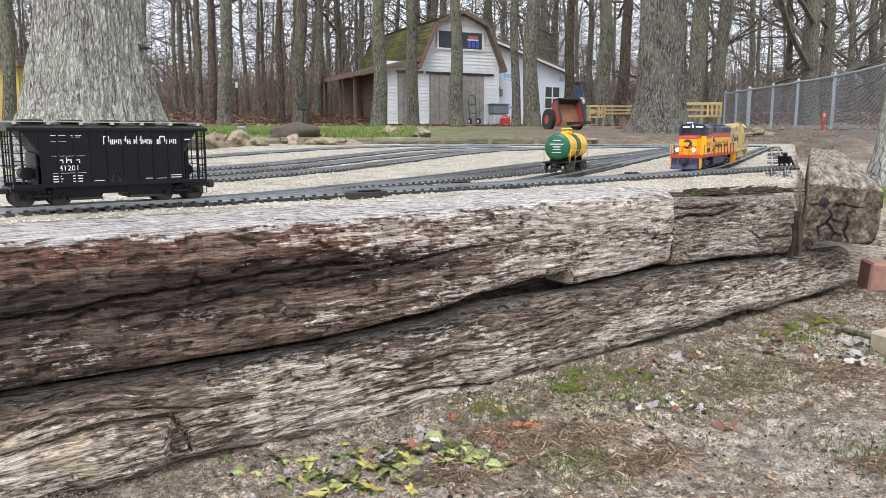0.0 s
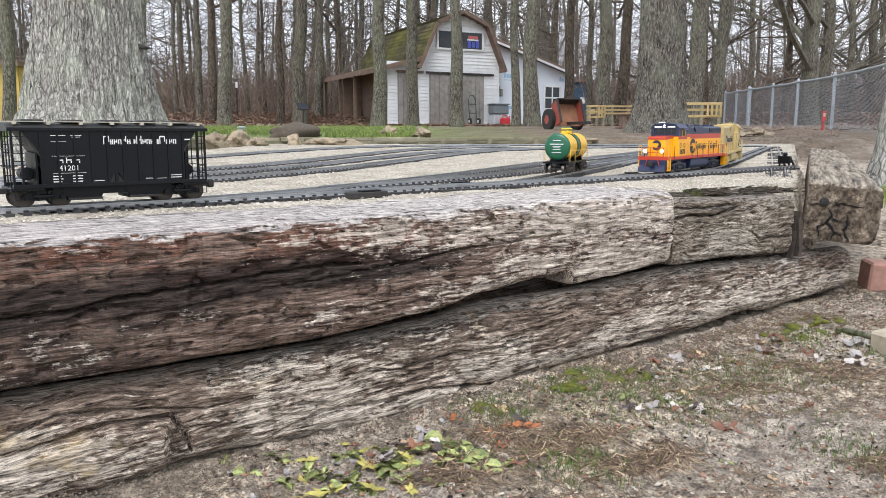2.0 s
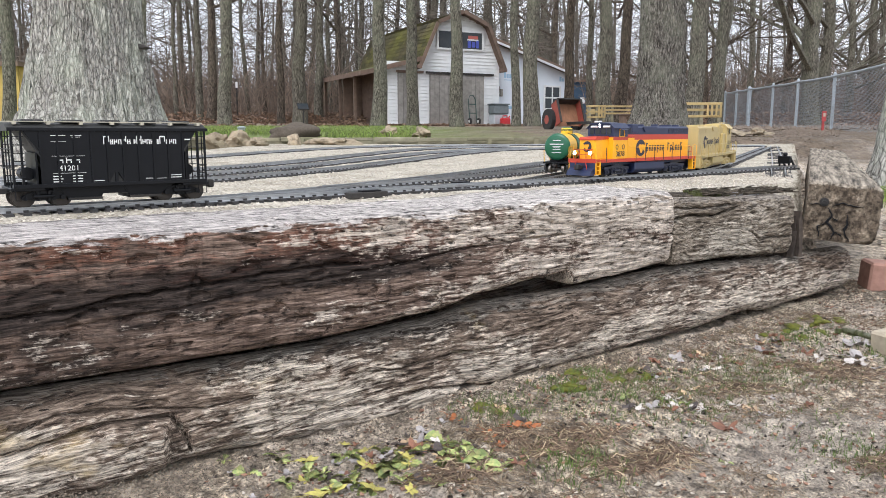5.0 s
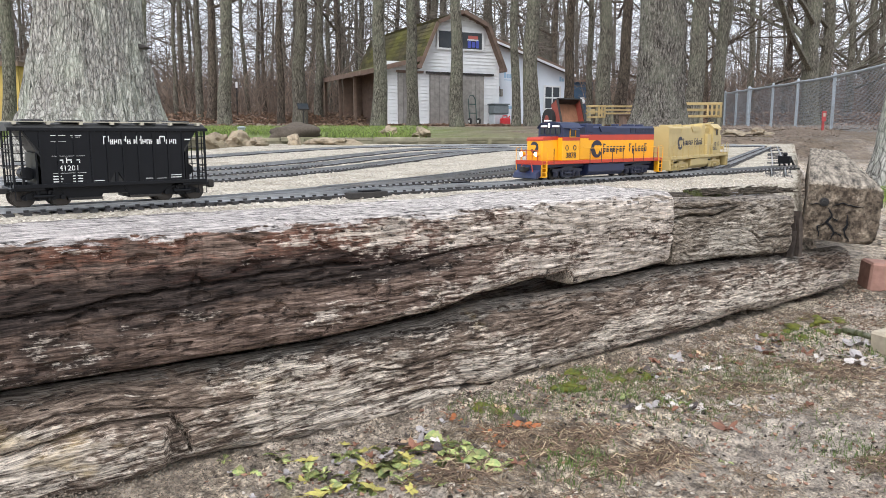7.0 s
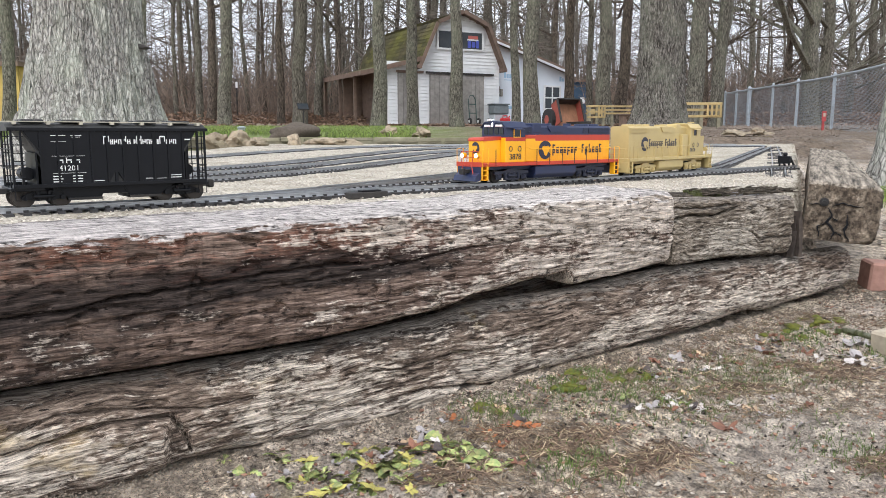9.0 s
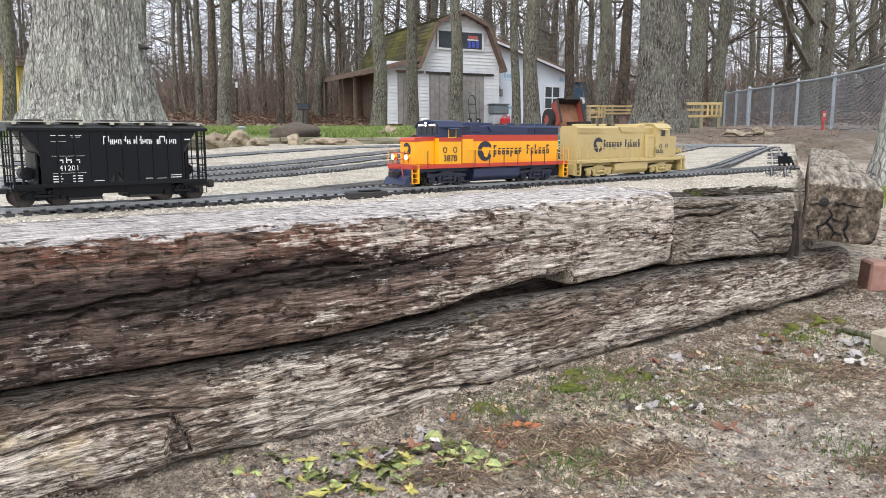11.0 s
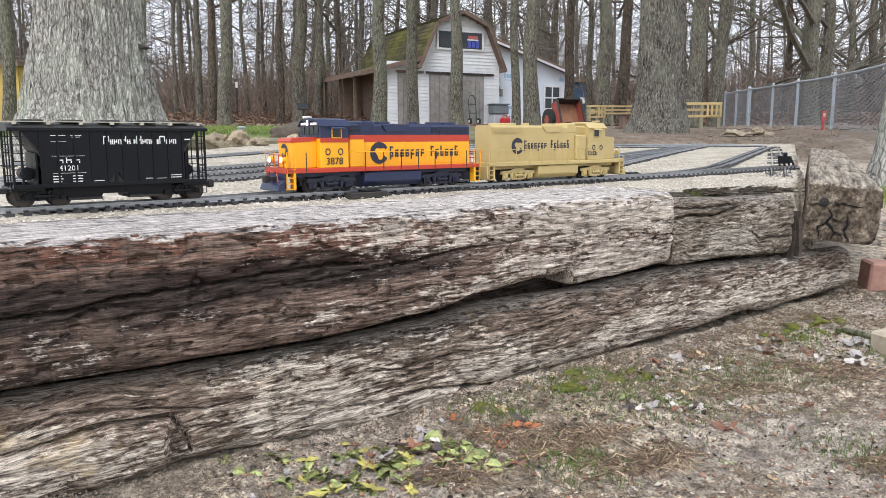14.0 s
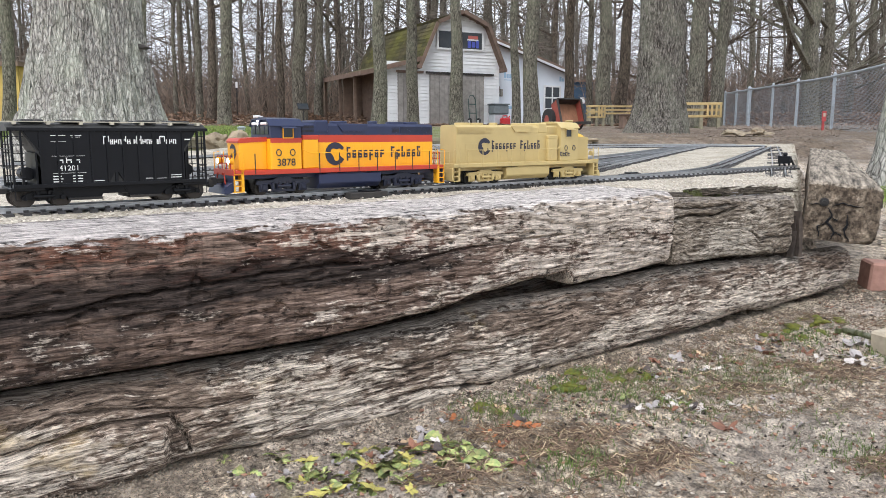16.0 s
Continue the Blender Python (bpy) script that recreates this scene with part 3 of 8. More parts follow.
def timber(name, length, depth, tops, bottoms, material, m, seed, label, cracks=(), fine=(0.0, 1.0), belly=0.0, edge=0.016, chips=1.0, ledges=(), hollow=0.0):
    """A beam along local X with its front at -Y. tops and bottoms are its upper and lower outline; cracks are
    (line, width, depth) on its front; ledges are (line, step) under which the wood stands proud."""
    xs, x = [], 0.0
    while x < length:
        xs.append(x)
        x += 0.0042 if fine[0] <= x <= fine[1] else 0.03
    xs.append(length)
    nf, nt, nb = 84, 16, 6

    def away(px, pz, line):
        best = 9.0
        for (ax, az), (bx, bz) in zip(line, line[1:]):
            dx, dz = bx - ax, bz - az
            t = min(1.0, max(0.0, ((px - ax) * dx + (pz - az) * dz) / (dx * dx + dz * dz)))
            best = min(best, math.hypot(px - ax - t * dx, pz - az - t * dz))
        return best
    co, faces = [], []
    for x in xs:
        zt, zb = curve_at(tops, x), curve_at(bottoms, x)
        h = zt - zb
        ragged = 0.004 * noise.noise(Vector((x * 14, seed, 0))) + 0.003 * noise.noise(Vector((x * 60, seed, 4)))
        end = max(0.0, 1 - min(x, length - x) / 0.014)
        for k in range(nf):
            t = k / (nf - 1)
            z = zt - h * t
            y = 0.0
            du, dl = zt - z, z - zb
            e = edge * (1 + 0.5 * noise.noise(Vector((x * 9, 2, seed))))
            if du < e:
                y += e - math.sqrt(max(0, e * e - (e - du) ** 2)) + ragged * (1 - du / e)
            if dl < edge:
                y += (edge - math.sqrt(max(0, edge * edge - (edge - dl) ** 2))) * 0.9
            y += belly * (2 * t - 1) ** 4 - belly * 0.4
            warp = 0.02 * noise.noise(Vector((x * 5 + seed, 1, z * 9)))
            zw = z + warp
            y += 0.006 * noise.noise(Vector((x * 2.4 + seed, 3, z * 8)))
            y += 0.0028 * noise.noise(Vector((x * 12 + seed, 5, zw * 90))) + 0.0022 * noise.noise(Vector((x * 26 + seed, 7, zw * 170)))
            c = noise.noise(Vector((x * 24 + seed, 9, z * 60)))
            y += 0.007 * chips * smooth(0.30, 0.40, c + 0.25 * noise.noise(Vector((x * 90 + seed, 4, z * 130))))
            for line, w, d in cracks:
                if line[0][0] - 0.03 < x < line[-1][0] + 0.03:
                    q = away(x, z + 0.003 * noise.noise(Vector((x * 45, seed, 1))), line) / (w * (0.75 + 0.6 * noise.noise(Vector((x * 18, seed, 6)))))
                    y += d * math.exp(-q * q)
            for line, step in ledges:
                if line[0][0] <= x <= line[-1][0]:
                    for (ax, az), (bx, bz) in zip(line, line[1:]):
                        if ax <= x <= bx:
                            zl = az + (bz - az) * (x - ax) / (bx - ax)
                            y -= step * smooth(0.0, 0.016, zl - z) * smooth(line[-1][0], line[-1][0] - 0.02, x)
            co.append((x, y + 0.006 * end * end, z + 0.010 * end * end * (t - 0.5) * 2))
        y_low = co[-1][1]
        y_top = co[-nf][1]
        for k in range(1, nb + 1):
            co.append((x, y_low + (depth - y_low) * k / nb, zb))
        for k in range(nt):
            f = (1 - k / nt) ** 1.6
            y = y_top + (depth - y_top) * f
            z = zt + 0.0045 * noise.noise(Vector((x * 5 + seed, y * 60, 8))) * min(1, f * 6) + 0.003 * noise.noise(Vector((x * 22 + seed, y * 120, 3))) * min(1, f * 6) - 0.010 * end * end
            z += hollow * (0.25 * smooth(0.13, 0.17, y) - smooth(0.012, 0.035, y - y_top) * (1 - smooth(0.13, 0.17, y)))
            co.append((x, y, z))
    w = nf + nb + nt
    for i in range(len(xs) - 1):
        for k in range(w):
            j = (k + 1) % w
            faces.append((i * w + k, i * w + j, (i + 1) * w + j, (i + 1) * w + k))
    faces += [tuple(range(w))[::-1], tuple((len(xs) - 1) * w + k for k in range(w))]
    me = bpy.data.meshes.new(name)
    me.from_pydata(co, [], faces)
    me.materials.append(material)
    me.polygons.foreach_set("use_smooth", [True] * (len(faces) - 2) + [False] * 2)
    ob = new(name, me)
    ob.matrix_basis = m
    tagged(ob, label, "timber", "stacked wall of old railway ties")
    # slivers lifting off along the worn upper edge
    rng = random.Random(int(seed))
    for i in range(int((fine[1] - fine[0]) * 30)):
        x, L = rng.uniform(fine[0], min(length, fine[1]) - 0.06), rng.uniform(0.006, 0.024)
        bm = bmesh.new()
        a, b = rng.uniform(0.0006, 0.0016), rng.uniform(0.0008, 0.0022)
        prism(bm, [(0, 0), (L * 0.2, b), (L * 0.7, b * rng.uniform(0.5, 1.2)), (L, b * 0.3), (L * 0.6, -b * 0.4), (L * 0.2, -b * 0.3)], "y", -a, a)
        sliver = part("sliver", bm, material, ob)
        z = -abs(rng.gauss(0, 0.012)) - 0.003
        sliver.matrix_basis = pose(x, edge * math.exp(z / 0.007) * 0.6 + 0.001 - belly * 0.4, curve_at(tops, x) + z, rng.uniform(-20, 20), rng.uniform(-9, 9), rng.uniform(-6, 6))
    return ob


def along_wall(u, v, z, turn=0.0, tilt=0.0):
    p = WALL_A + u * WDIR + v * WNORM
    return pose(p.x, p.y, z, 0, tilt, WANG + turn)


def moved(line, by):
    return [(x + by, z) for x, z in line]


LEN1 = (WALL_B - WALL_A).length
long_crack = moved([(-0.10, -0.112), (-0.008, -0.106), (0.078, -0.104), (0.136, -0.094), (0.229, -0.091), (0.436, -0.079), (0.52, -0.083)], 0.815)
side_crack = moved([(0.50, -0.094), (0.584, -0.092), (0.70, -0.078), (0.793, -0.0725), (0.98, -0.067)], 0.815)
low_crack = moved([(0.05, -0.128), (0.22, -0.118), (0.38, -0.104), (0.50, -0.098)], 0.815)
timber("wall_timber", 2.13, 0.235, moved([(-0.815, -0.006), (0.30, -0.005), (0.70, -0.003), (1.0, 0.004), (1.315, 0.006)], 0.815),
       moved([(-0.815, -0.204), (0.12, -0.203), (0.43, -0.202), (0.655, -0.186), (0.79, -0.163), (0.93, -0.151), (0.995, -0.146), (1.012, -0.176), (1.10, -0.172), (1.315, -0.157)], 0.815),
       TIE_UPPER, along_wall(LEN1 - 2.13, 0.0, 0.0), 1.0, "thick dark creosoted railway tie with a bleached top",
       ((long_crack, 0.0028, 0.022), (side_crack, 0.0021, 0.014), (low_crack, 0.0018, 0.008)), (0.70, 2.13), 0.006, 0.015, 0.9)
timber("wall_timber", 0.485, 0.21, [(0.0, -0.016), (0.2, -0.020), (0.485, -0.027)], [(0.0, -0.168), (0.20, -0.166), (0.35, -0.172), (0.485, -0.180)], TIE_PALE, along_wall(LEN1 + 0.010, 0.006, 0.0), 5.0,
       "short pale split railway tie beside the corner",
       (([(0.0, -0.060), (0.06, -0.054), (0.14, -0.060), (0.24, -0.042)], 0.0032, 0.025), ([(0.30, -0.108), (0.335, -0.130), (0.36, -0.128), (0.485, -0.134)], 0.0035, 0.018), ([(0.0, -0.034), (0.12, -0.040), (0.2, -0.036)], 0.003, 0.015)), (0.0, 0.485), 0.004, 0.013, 0.5)
LOW_TOP = moved([(-1.0, -0.216), (0.43, -0.2185), (0.655, -0.209), (0.794, -0.192), (1.0, -0.193), (1.08, -0.190), (1.35, -0.178), (1.8, -0.190), (2.14, -0.192)], 1.0)
LOW_BOTTOM = moved([(-1.0, -0.385), (0.075, -0.380), (0.233, -0.368), (0.43, -0.378), (0.58, -0.386), (0.70, -0.376), (0.766, -0.351), (0.80, -0.362), (0.86, -0.362), (1.09, -0.353), (1.35, -0.343), (1.685, -0.322), (1.72, -0.331), (1.86, -0.324), (2.14, -0.312)], 1.0)
split_a = moved([(-0.06, -0.280), (-0.02, -0.273), (0.048, -0.253), (0.126, -0.2587), (0.253, -0.284), (0.33, -0.279)], 1.0)
split_b = moved([(-0.06, -0.300), (-0.022, -0.296), (0.045, -0.287), (0.118, -0.277), (0.203, -0.285), (0.222, -0.318), (0.232, -0.350)], 1.0)
split_c = moved([(0.55, -0.279), (0.60, -0.284), (0.629, -0.281), (0.72, -0.274), (0.81, -0.2816), (0.90, -0.270)], 1.0)
split_d = moved([(0.36, -0.352), (0.45, -0.330), (0.56, -0.338), (0.66, -0.332), (0.77, -0.350)], 1.0)
timber("wall_timber", 3.14, 0.25, LOW_TOP, LOW_BOTTOM, TIE_LOWER, along_wall(-1.0, 0.022, 0.0), 9.0, "gnarled grey railway tie resting on the soil",
       ((split_a, 0.0022, 0.012), (split_b, 0.0036, 0.022), (split_c, 0.0024, 0.016), (split_d, 0.0026, 0.014)), (0.90, 3.14), 0.022, 0.016, 0.6, ((split_b[:5], 0.012), (split_d, 0.006)), 0.05)
timber("wall_timber", 2.4, 0.235, [(0, 0.002), (2.4, -0.006)], [(0, -0.19), (2.4, -0.203)], TIE_UPPER, along_wall(LEN1 - 4.55, 0.0, 0.0), 21.0, "thick dark creosoted railway tie with a bleached top", (), (2.2, 2.4), 0.006)
timber("wall_timber", 2.2, 0.25, [(0, -0.205), (2.2, -0.209)], [(0, -0.37), (2.2, -0.385)], TIE_LOWER, along_wall(-3.22, 0.018, 0.0), 29.0, "gnarled grey railway tie resting on the soil", (), (2.0, 2.2), 0.026)
corner = timber("corner_timber", 2.6, 0.178, [(0, 0.0), (0.3, 0.004), (2.6, 0.0)], [(0, -0.155), (2.6, -0.155)], TIE_CROSS, pose(1.143, 1.952, -0.006, 5, -1.1, 64.4), 14.0,
                "old brown tie running back from the corner, cracked end grain", (), (0.0, 1.0), 0.006, 0.022, 0.5)
bm = bmesh.new()
tube(bm, [(0.003, 0.135, -0.052), (-0.006, 0.135, -0.052)], 0.012, 8)
tube(bm, [(-0.005, 0.135, -0.052), (-0.016, 0.135, -0.052)], 0.006, 6)
part("bolt", bm, GRIMY, corner, "rusty bolt head in the end grain")
# black strips on the end grain stand in for the shade inside its cracks
rnge = random.Random(3)
for line, w in (([(0.172, -0.062), (0.150, -0.058), (0.128, -0.060)], 0.0022), ([(0.118, -0.064), (0.092, -0.050), (0.066, -0.056), (0.040, -0.054)], 0.0024), ([(0.122, -0.066), (0.112, -0.088), (0.122, -0.104), (0.100, -0.128), (0.108, -0.152)], 0.0060),
                ([(0.112, -0.090), (0.098, -0.098), (0.094, -0.088)], 0.0040), ([(0.076, -0.080), (0.072, -0.104), (0.078, -0.120), (0.062, -0.150)], 0.0050), ([(0.100, -0.128), (0.084, -0.136), (0.076, -0.146)], 0.0030), ([(0.122, -0.104), (0.140, -0.120), (0.136, -0.150)], 0.0040)):
    fine_line = []
    for (ya, za), (yb, zb) in zip(line, line[1:]):
        for k in range(4):
            t = k / 4
            fine_line.append((ya + (yb - ya) * t + rnge.uniform(-0.002, 0.002), za + (zb - za) * t + rnge.uniform(-0.002, 0.002)))
    fine_line.append(line[-1])
    half = [w / 2 * (0.25 + math.sin(math.pi * i / (len(fine_line) - 1))) * rnge.uniform(0.6, 1.3) for i in range(len(fine_line))]
    across = abs(line[-1][0] - line[0][0]) > abs(line[-1][1] - line[0][1])
    da, dz = (0, 1) if across else (1, 0)
    bm = bmesh.new()
    prism(bm, [(p[0] + da * h, p[1] + dz * h) for p, h in zip(fine_line, half)] + [(p[0] - da * h, p[1] - dz * h) for p, h in list(zip(fine_line, half))[::-1]], "x", -0.004, 0.01)
    part("end_crack", bm, BLACK, corner)

# ---- track ----
def bezier_line(points, step=0.02):
    """A smooth plan line through a few points (Catmull-Rom)."""
    pts = [Vector(p) for p in points]
    pts = [2 * pts[0] - pts[1]] + pts + [2 * pts[-1] - pts[-2]]
    out = []
    for a, b, c, d in zip(pts, pts[1:], pts[2:], pts[3:]):
        k = max(2, int((c - b).length / step))
        for i in range(k):
            t = i / k
            out.append(0.5 * ((2 * b) + (c - a) * t + (2 * a - 5 * b + 4 * c - d) * t * t + (3 * b - a - 3 * c + d) * t ** 3))
    return out + [pts[-2]]


def resample(line, step):
    out, left = [line[0]], step
    for a, b in zip(line, line[1:]):
        seg = (b - a).length
        while seg >= left:
            a = a + (b - a) * (left / seg)
            out.append(a)
            seg = (b - a).length
            left = step
        left -= seg
    return out


SLEEPER = None


def sleeper_mesh():
    bm = boxes((-0.046, 0.046, -0.007, 0.007, -0.0175, -0.0095), bevel=0.0012)
    for s in (-1, 1):
        for k in (-1, 1):
            x = s * 0.0225 + k * 0.0042
            box(bm, x - 0.002, x + 0.002, -0.004, 0.004, -0.0096, -0.0055)
    me = bpy.data.meshes.new("sleeper")
    bm.to_mesh(me)
    bm.free()
    me.materials.append(PLASTIC_TIE)
    return me


def track(label, points, line=None, lift=0.0, singles=True, spacing=0.028):
    """A length of G-gauge track: two rails and its sleepers."""
    global SLEEPER
    SLEEPER = SLEEPER or sleeper_mesh()
    line = line or bezier_line(points)
    thing = tagged(new("track"), label, "railway track", "tracks of the garden railway")
    for side in (-1, 1):
        bm = bmesh.new()
        prev = None
        fine = resample(line, 0.03)
        for i, p in enumerate(fine):
            d = (fine[min(i + 1, len(fine) - 1)] - fine[max(i - 1, 0)]).normalized()
            n = Vector((-d.y, d.x)) * side
            z = bed(p.y) + lift
            ring = []
            for off, h in ((-0.0035, -0.0095), (0.0035, -0.0095), (0.0008, -0.007), (0.0008, -0.003), (0.0016, -0.0025), (0.0016, 0), (-0.0016, 0), (-0.0016, -0.0025), (-0.0008, -0.003), (-0.0008, -0.007)):
                q = p + n * (0.0235 + off)
                ring.append(bm.verts.new((q.x, q.y, z + h)))
            if prev:
                for k in range(10):
                    bm.faces.new((prev[k], prev[(k + 1) % 10], ring[(k + 1) % 10], ring[k]))
            prev = ring
        bmesh.ops.recalc_face_normals(bm, faces=bm.faces[:])
        part("rail", bm, RAIL, thing)
    spots = resample(line, spacing)
    rest = bmesh.new()
    for i, p in enumerate(spots[:-1]):
        d = (spots[i + 1] - p).normalized()
        m = pose(p.x, p.y, bed(p.y) + lift, 0, 0, math.degrees(math.atan2(d.y, d.x)) - 90)
        if singles and p.y < 3.3 and p.x > -1.1:
            ob = new("sleeper", SLEEPER)
            ob.parent = thing
            ob.matrix_basis = m
        else:
            vs = box(rest, -0.046, 0.046, -0.007, 0.007, -0.0175, -0.0095)
            bmesh.ops.transform(rest, matrix=m, verts=vs)
    if len(rest.verts):
        tagged(part("sleeper_run", rest, PLASTIC_TIE, thing), kind="stuff")
    else:
        rest.free()
    return thing


def straight(s):
    p = P0 + s * DIR
    return (p.x, p.y)


track("straight siding track along the timber wall, ending at a buffer", [straight(-3.0), straight(-1.5), straight(0.0), straight(1.12)])
track("curved track leaving the siding at a turnout", None, [on_curve(0.03 + 0.03 * i) for i in range(125)], -0.0006)
track("straight track running away beside the corner timber", [(1.16, 2.62), (1.62, 3.68), (2.26, 5.19), (2.6, 6.0)], None, -0.006)
track("track under the tank car, branching from the siding", [straight(-0.72), (0.19, 2.16), (0.41, 2.60), (0.83, 3.47), (1.50, 4.87), (2.0, 5.85)], None, -0.0008)
track("branch track crossing the gravel", [straight(-1.42), (-0.40, 1.76), (-0.14, 2.24), (0.40, 3.30), (1.0, 4.27), (1.67, 5.45)], None, -0.001)
track("branch track beside another in the yard", [(-0.30, 1.98), (0.0, 2.36), (0.30, 2.80), (0.70, 3.45), (1.30, 4.60), (1.85, 5.7)], None, -0.0014)
track("rear curved track of the yard", [(-1.6, 1.5), (-1.08, 1.95), (-0.75, 2.32), (-0.41, 3.0), (-0.22, 3.55), (0.23, 4.75), (0.75, 5.35), (1.6, 5.75), (2.5, 5.9)], None, -0.0009)
track("second rear track of the yard", [(-1.8, 2.1), (-1.25, 2.5), (-0.95, 2.96), (-0.72, 3.45), (-0.44, 4.4), (-0.1, 5.3), (0.5, 5.8)], None, -0.0013)
track("inner rear track of the yard", [(-1.75, 1.8), (-1.2, 2.2), (-0.86, 2.62), (-0.58, 3.2), (-0.35, 3.9), (0.0, 4.75), (0.6, 5.5)], None, -0.0016)
track("outermost rear track of the yard", [(-1.9, 3.3), (-1.30, 4.04), (-1.1, 4.6), (-0.56, 5.7), (0.4, 6.1), (2.4, 6.2)], None, -0.0011)


# ---- trains ----
def wheelset(name, parent, x, r, material, tread=0.0485):
    """One axle with two flanged wheels, turning on its thing."""
    bm = bmesh.new()
    tube(bm, [(0, -0.03, 0), (0, 0.03, 0)], 0.003, 6)
    ob = part(name, bm, material, parent, at=pose(x, 0, r))
    for s in (-1, 1):
        w = bmesh.new()
        tube(w, [(0, s * 0.0195, 0), (0, s * 0.0212, 0), (0, s * 0.0213, 0), (0, s * 0.027, 0), (0, s * 0.0271, 0), (0, s * 0.0262, 0)], [r * 1.14, r * 1.14, r, r, r * 0.8, r * 0.3], 20)
        part("wheel", w, material, ob)
    return ob


def truck(parent, x, r, wheelbase, material, wheel_mat, light=False):
    """A two-axle truck: two side frames with journal boxes, springs, and its wheelsets."""
    axles = [wheelset("axle", parent, x + k * wheelbase / 2, r, wheel_mat) for k in (-1, 1)]
    for s in (-1, 1):
        bm = bmesh.new()
        y = s * 0.038
        h = wheelbase / 2
        if light:
            prism(bm, [(x - h - 0.006, r + 0.003), (x - 0.014, r + 0.012), (x + 0.014, r + 0.012), (x + h + 0.006, r + 0.003), (x + h + 0.006, r - 0.001), (x + 0.014, r - 0.006), (x - 0.014, r - 0.006), (x - h - 0.006, r - 0.001)], "y", y - 0.001, y + 0.003)
        else:
            prism(bm, [(x - h - 0.018, r + 0.006), (x - h - 0.015, r + 0.014), (x - 0.026, r + 0.016), (x - 0.014, r + 0.021), (x + 0.014, r + 0.021), (x + 0.026, r + 0.016), (x + h + 0.015, r + 0.014), (x + h + 0.018, r + 0.006), (x + h - 0.010, r + 0.007), (x + 0.024, r + 0.008), (x - 0.024, r + 0.008), (x - h + 0.010, r + 0.007)], "y", y - 0.003, y + 0.003)
            prism(bm, [(x - 0.026, r - 0.010), (x + 0.026, r - 0.010), (x + 0.022, r - 0.005), (x - 0.022, r - 0.005)], "y", y - 0.003, y + 0.003)
            for k in (-1, 1):
                box(bm, x + k * h - 0.010, x + k * h + 0.010, y - 0.003, y + 0.003, r - 0.009, r + 0.008, 0.001)
                box(bm, min(x + k * 0.022, x + k * 0.027), max(x + k * 0.022, x + k * 0.027), y - 0.003, y + 0.003, r - 0.010, r + 0.012)
                for j in (0.006, 0.014):
                    tube(bm, [(x + k * j, y, r - 0.006), (x + k * j, y, r + 0.010)], 0.0032, 7)
                tube(bm, [(x + k * (h - 0.022), y + s * 0.003, r - 0.006), (x + k * (h - 0.022), y + s * 0.003, r + 0.010)], 0.0045, 8)
        for k in (-1, 1):
            jb = 0.004 if light else 0.007
            box(bm, x + k * h - jb, x + k * h + jb, y - 0.006, y + 0.006, r - jb, r + jb, 0.0015)
            tube(bm, [(x + k * h, y - 0.008, r), (x + k * h, y + 0.008, r)], 0.0045, 8)
            tube(bm, [(x + k * 0.009, y - s * 0.001 + s * 0.003, r - 0.006), (x + k * 0.009, y + s * 0.002, r + 0.012)], 0.0035, 8)
            tube(bm, [(x + k * (h - 0.014), y + s * 0.004, r + 0.008), (x + k * (h - 0.022), y + s * 0.004, r - 0.004)], 0.0022, 6)
        tube(bm, [(x - 0.016, y + s * 0.005, r + 0.002), (x + 0.016, y + s * 0.005, r + 0.002)], 0.0035, 8)
        part("side_frame", bm, material, parent)
    return axles


def name_blocks(parent, x, z, y, width, height, count, material, flip=1):
    """Unlettered company name: one plain block for each of its letters."""
    rng = random.Random(count)
    step = width / count
    for i in range(count):
        tall = i in (0, 8) or rng.random() < 0.22
        if i == count // 2:
            continue
        h = height if tall else height * 0.66
        bm = bmesh.new()
        x0 = x + i * step + step * 0.14
        w = step * 0.66
        t = step * 0.27
        dz = -height * 0.25 if rng.random() < 0.15 else 0
        style = rng.random()
        y0, y1 = y, y + 0.0005
        box(bm, x0, x0 + t, y0, y1, z + dz, z + h)
        if style < 0.8:
            box(bm, x0 + t, x0 + w, y0, y1, z + h * 0.5 - t / 2 + dz * 0.3, z + h * 0.5 + t / 2 + dz * 0.3)
            box(bm, x0 + t, x0 + w, y0, y1, z + h * 0.82, z + h * 0.82 + t * 0.9)
        if style > 0.25:
            box(bm, x0 + t, x0 + w, y0, y1, z, z + t * 0.9)
            box(bm, x0 + w - t * 0.8, x0 + w, y0, y1, z + t, z + h * 0.45)
        part("name_block", bm, material, parent)


def emblem(parent, x, z, y, r, material, gap=0.6, facing="y"):
    """Round company emblem, a plain open ring with a wedge across it."""
    bm = bmesh.new()
    n = 26
    outer, inner = [], []
    for i in range(n + 1):
        a = gap + (2 * math.pi - 2 * gap) * i / n
        outer.append((math.cos(a) * r, math.sin(a) * r))
        k = 0.52 + 0.12 * math.sin(a * 3)
        inner.append((math.cos(a) * r * k + r * 0.12, math.sin(a) * r * k))
    for i in range(n):
        q = [outer[i], outer[i + 1], inner[i + 1], inner[i]]
        if facing == "y":
            prism(bm, [(x + u, z + v) for u, v in q], "y", y, y + 0.0005)
        else:
            prism(bm, [(x + u, z + v) for u, v in q], "x", y - 0.0005, y)
    return part("emblem", bm, material, parent)


GLOW = bpy.data.materials.new("headlight_glow")
GLOW.use_nodes = True
GLOW.node_tree.nodes["Principled BSDF"].inputs["Emission Color"].default_value = (1.0, 0.93, 0.78, 1)
GLOW.node_tree.nodes["Principled BSDF"].inputs["Emission Strength"].default_value = 6.0


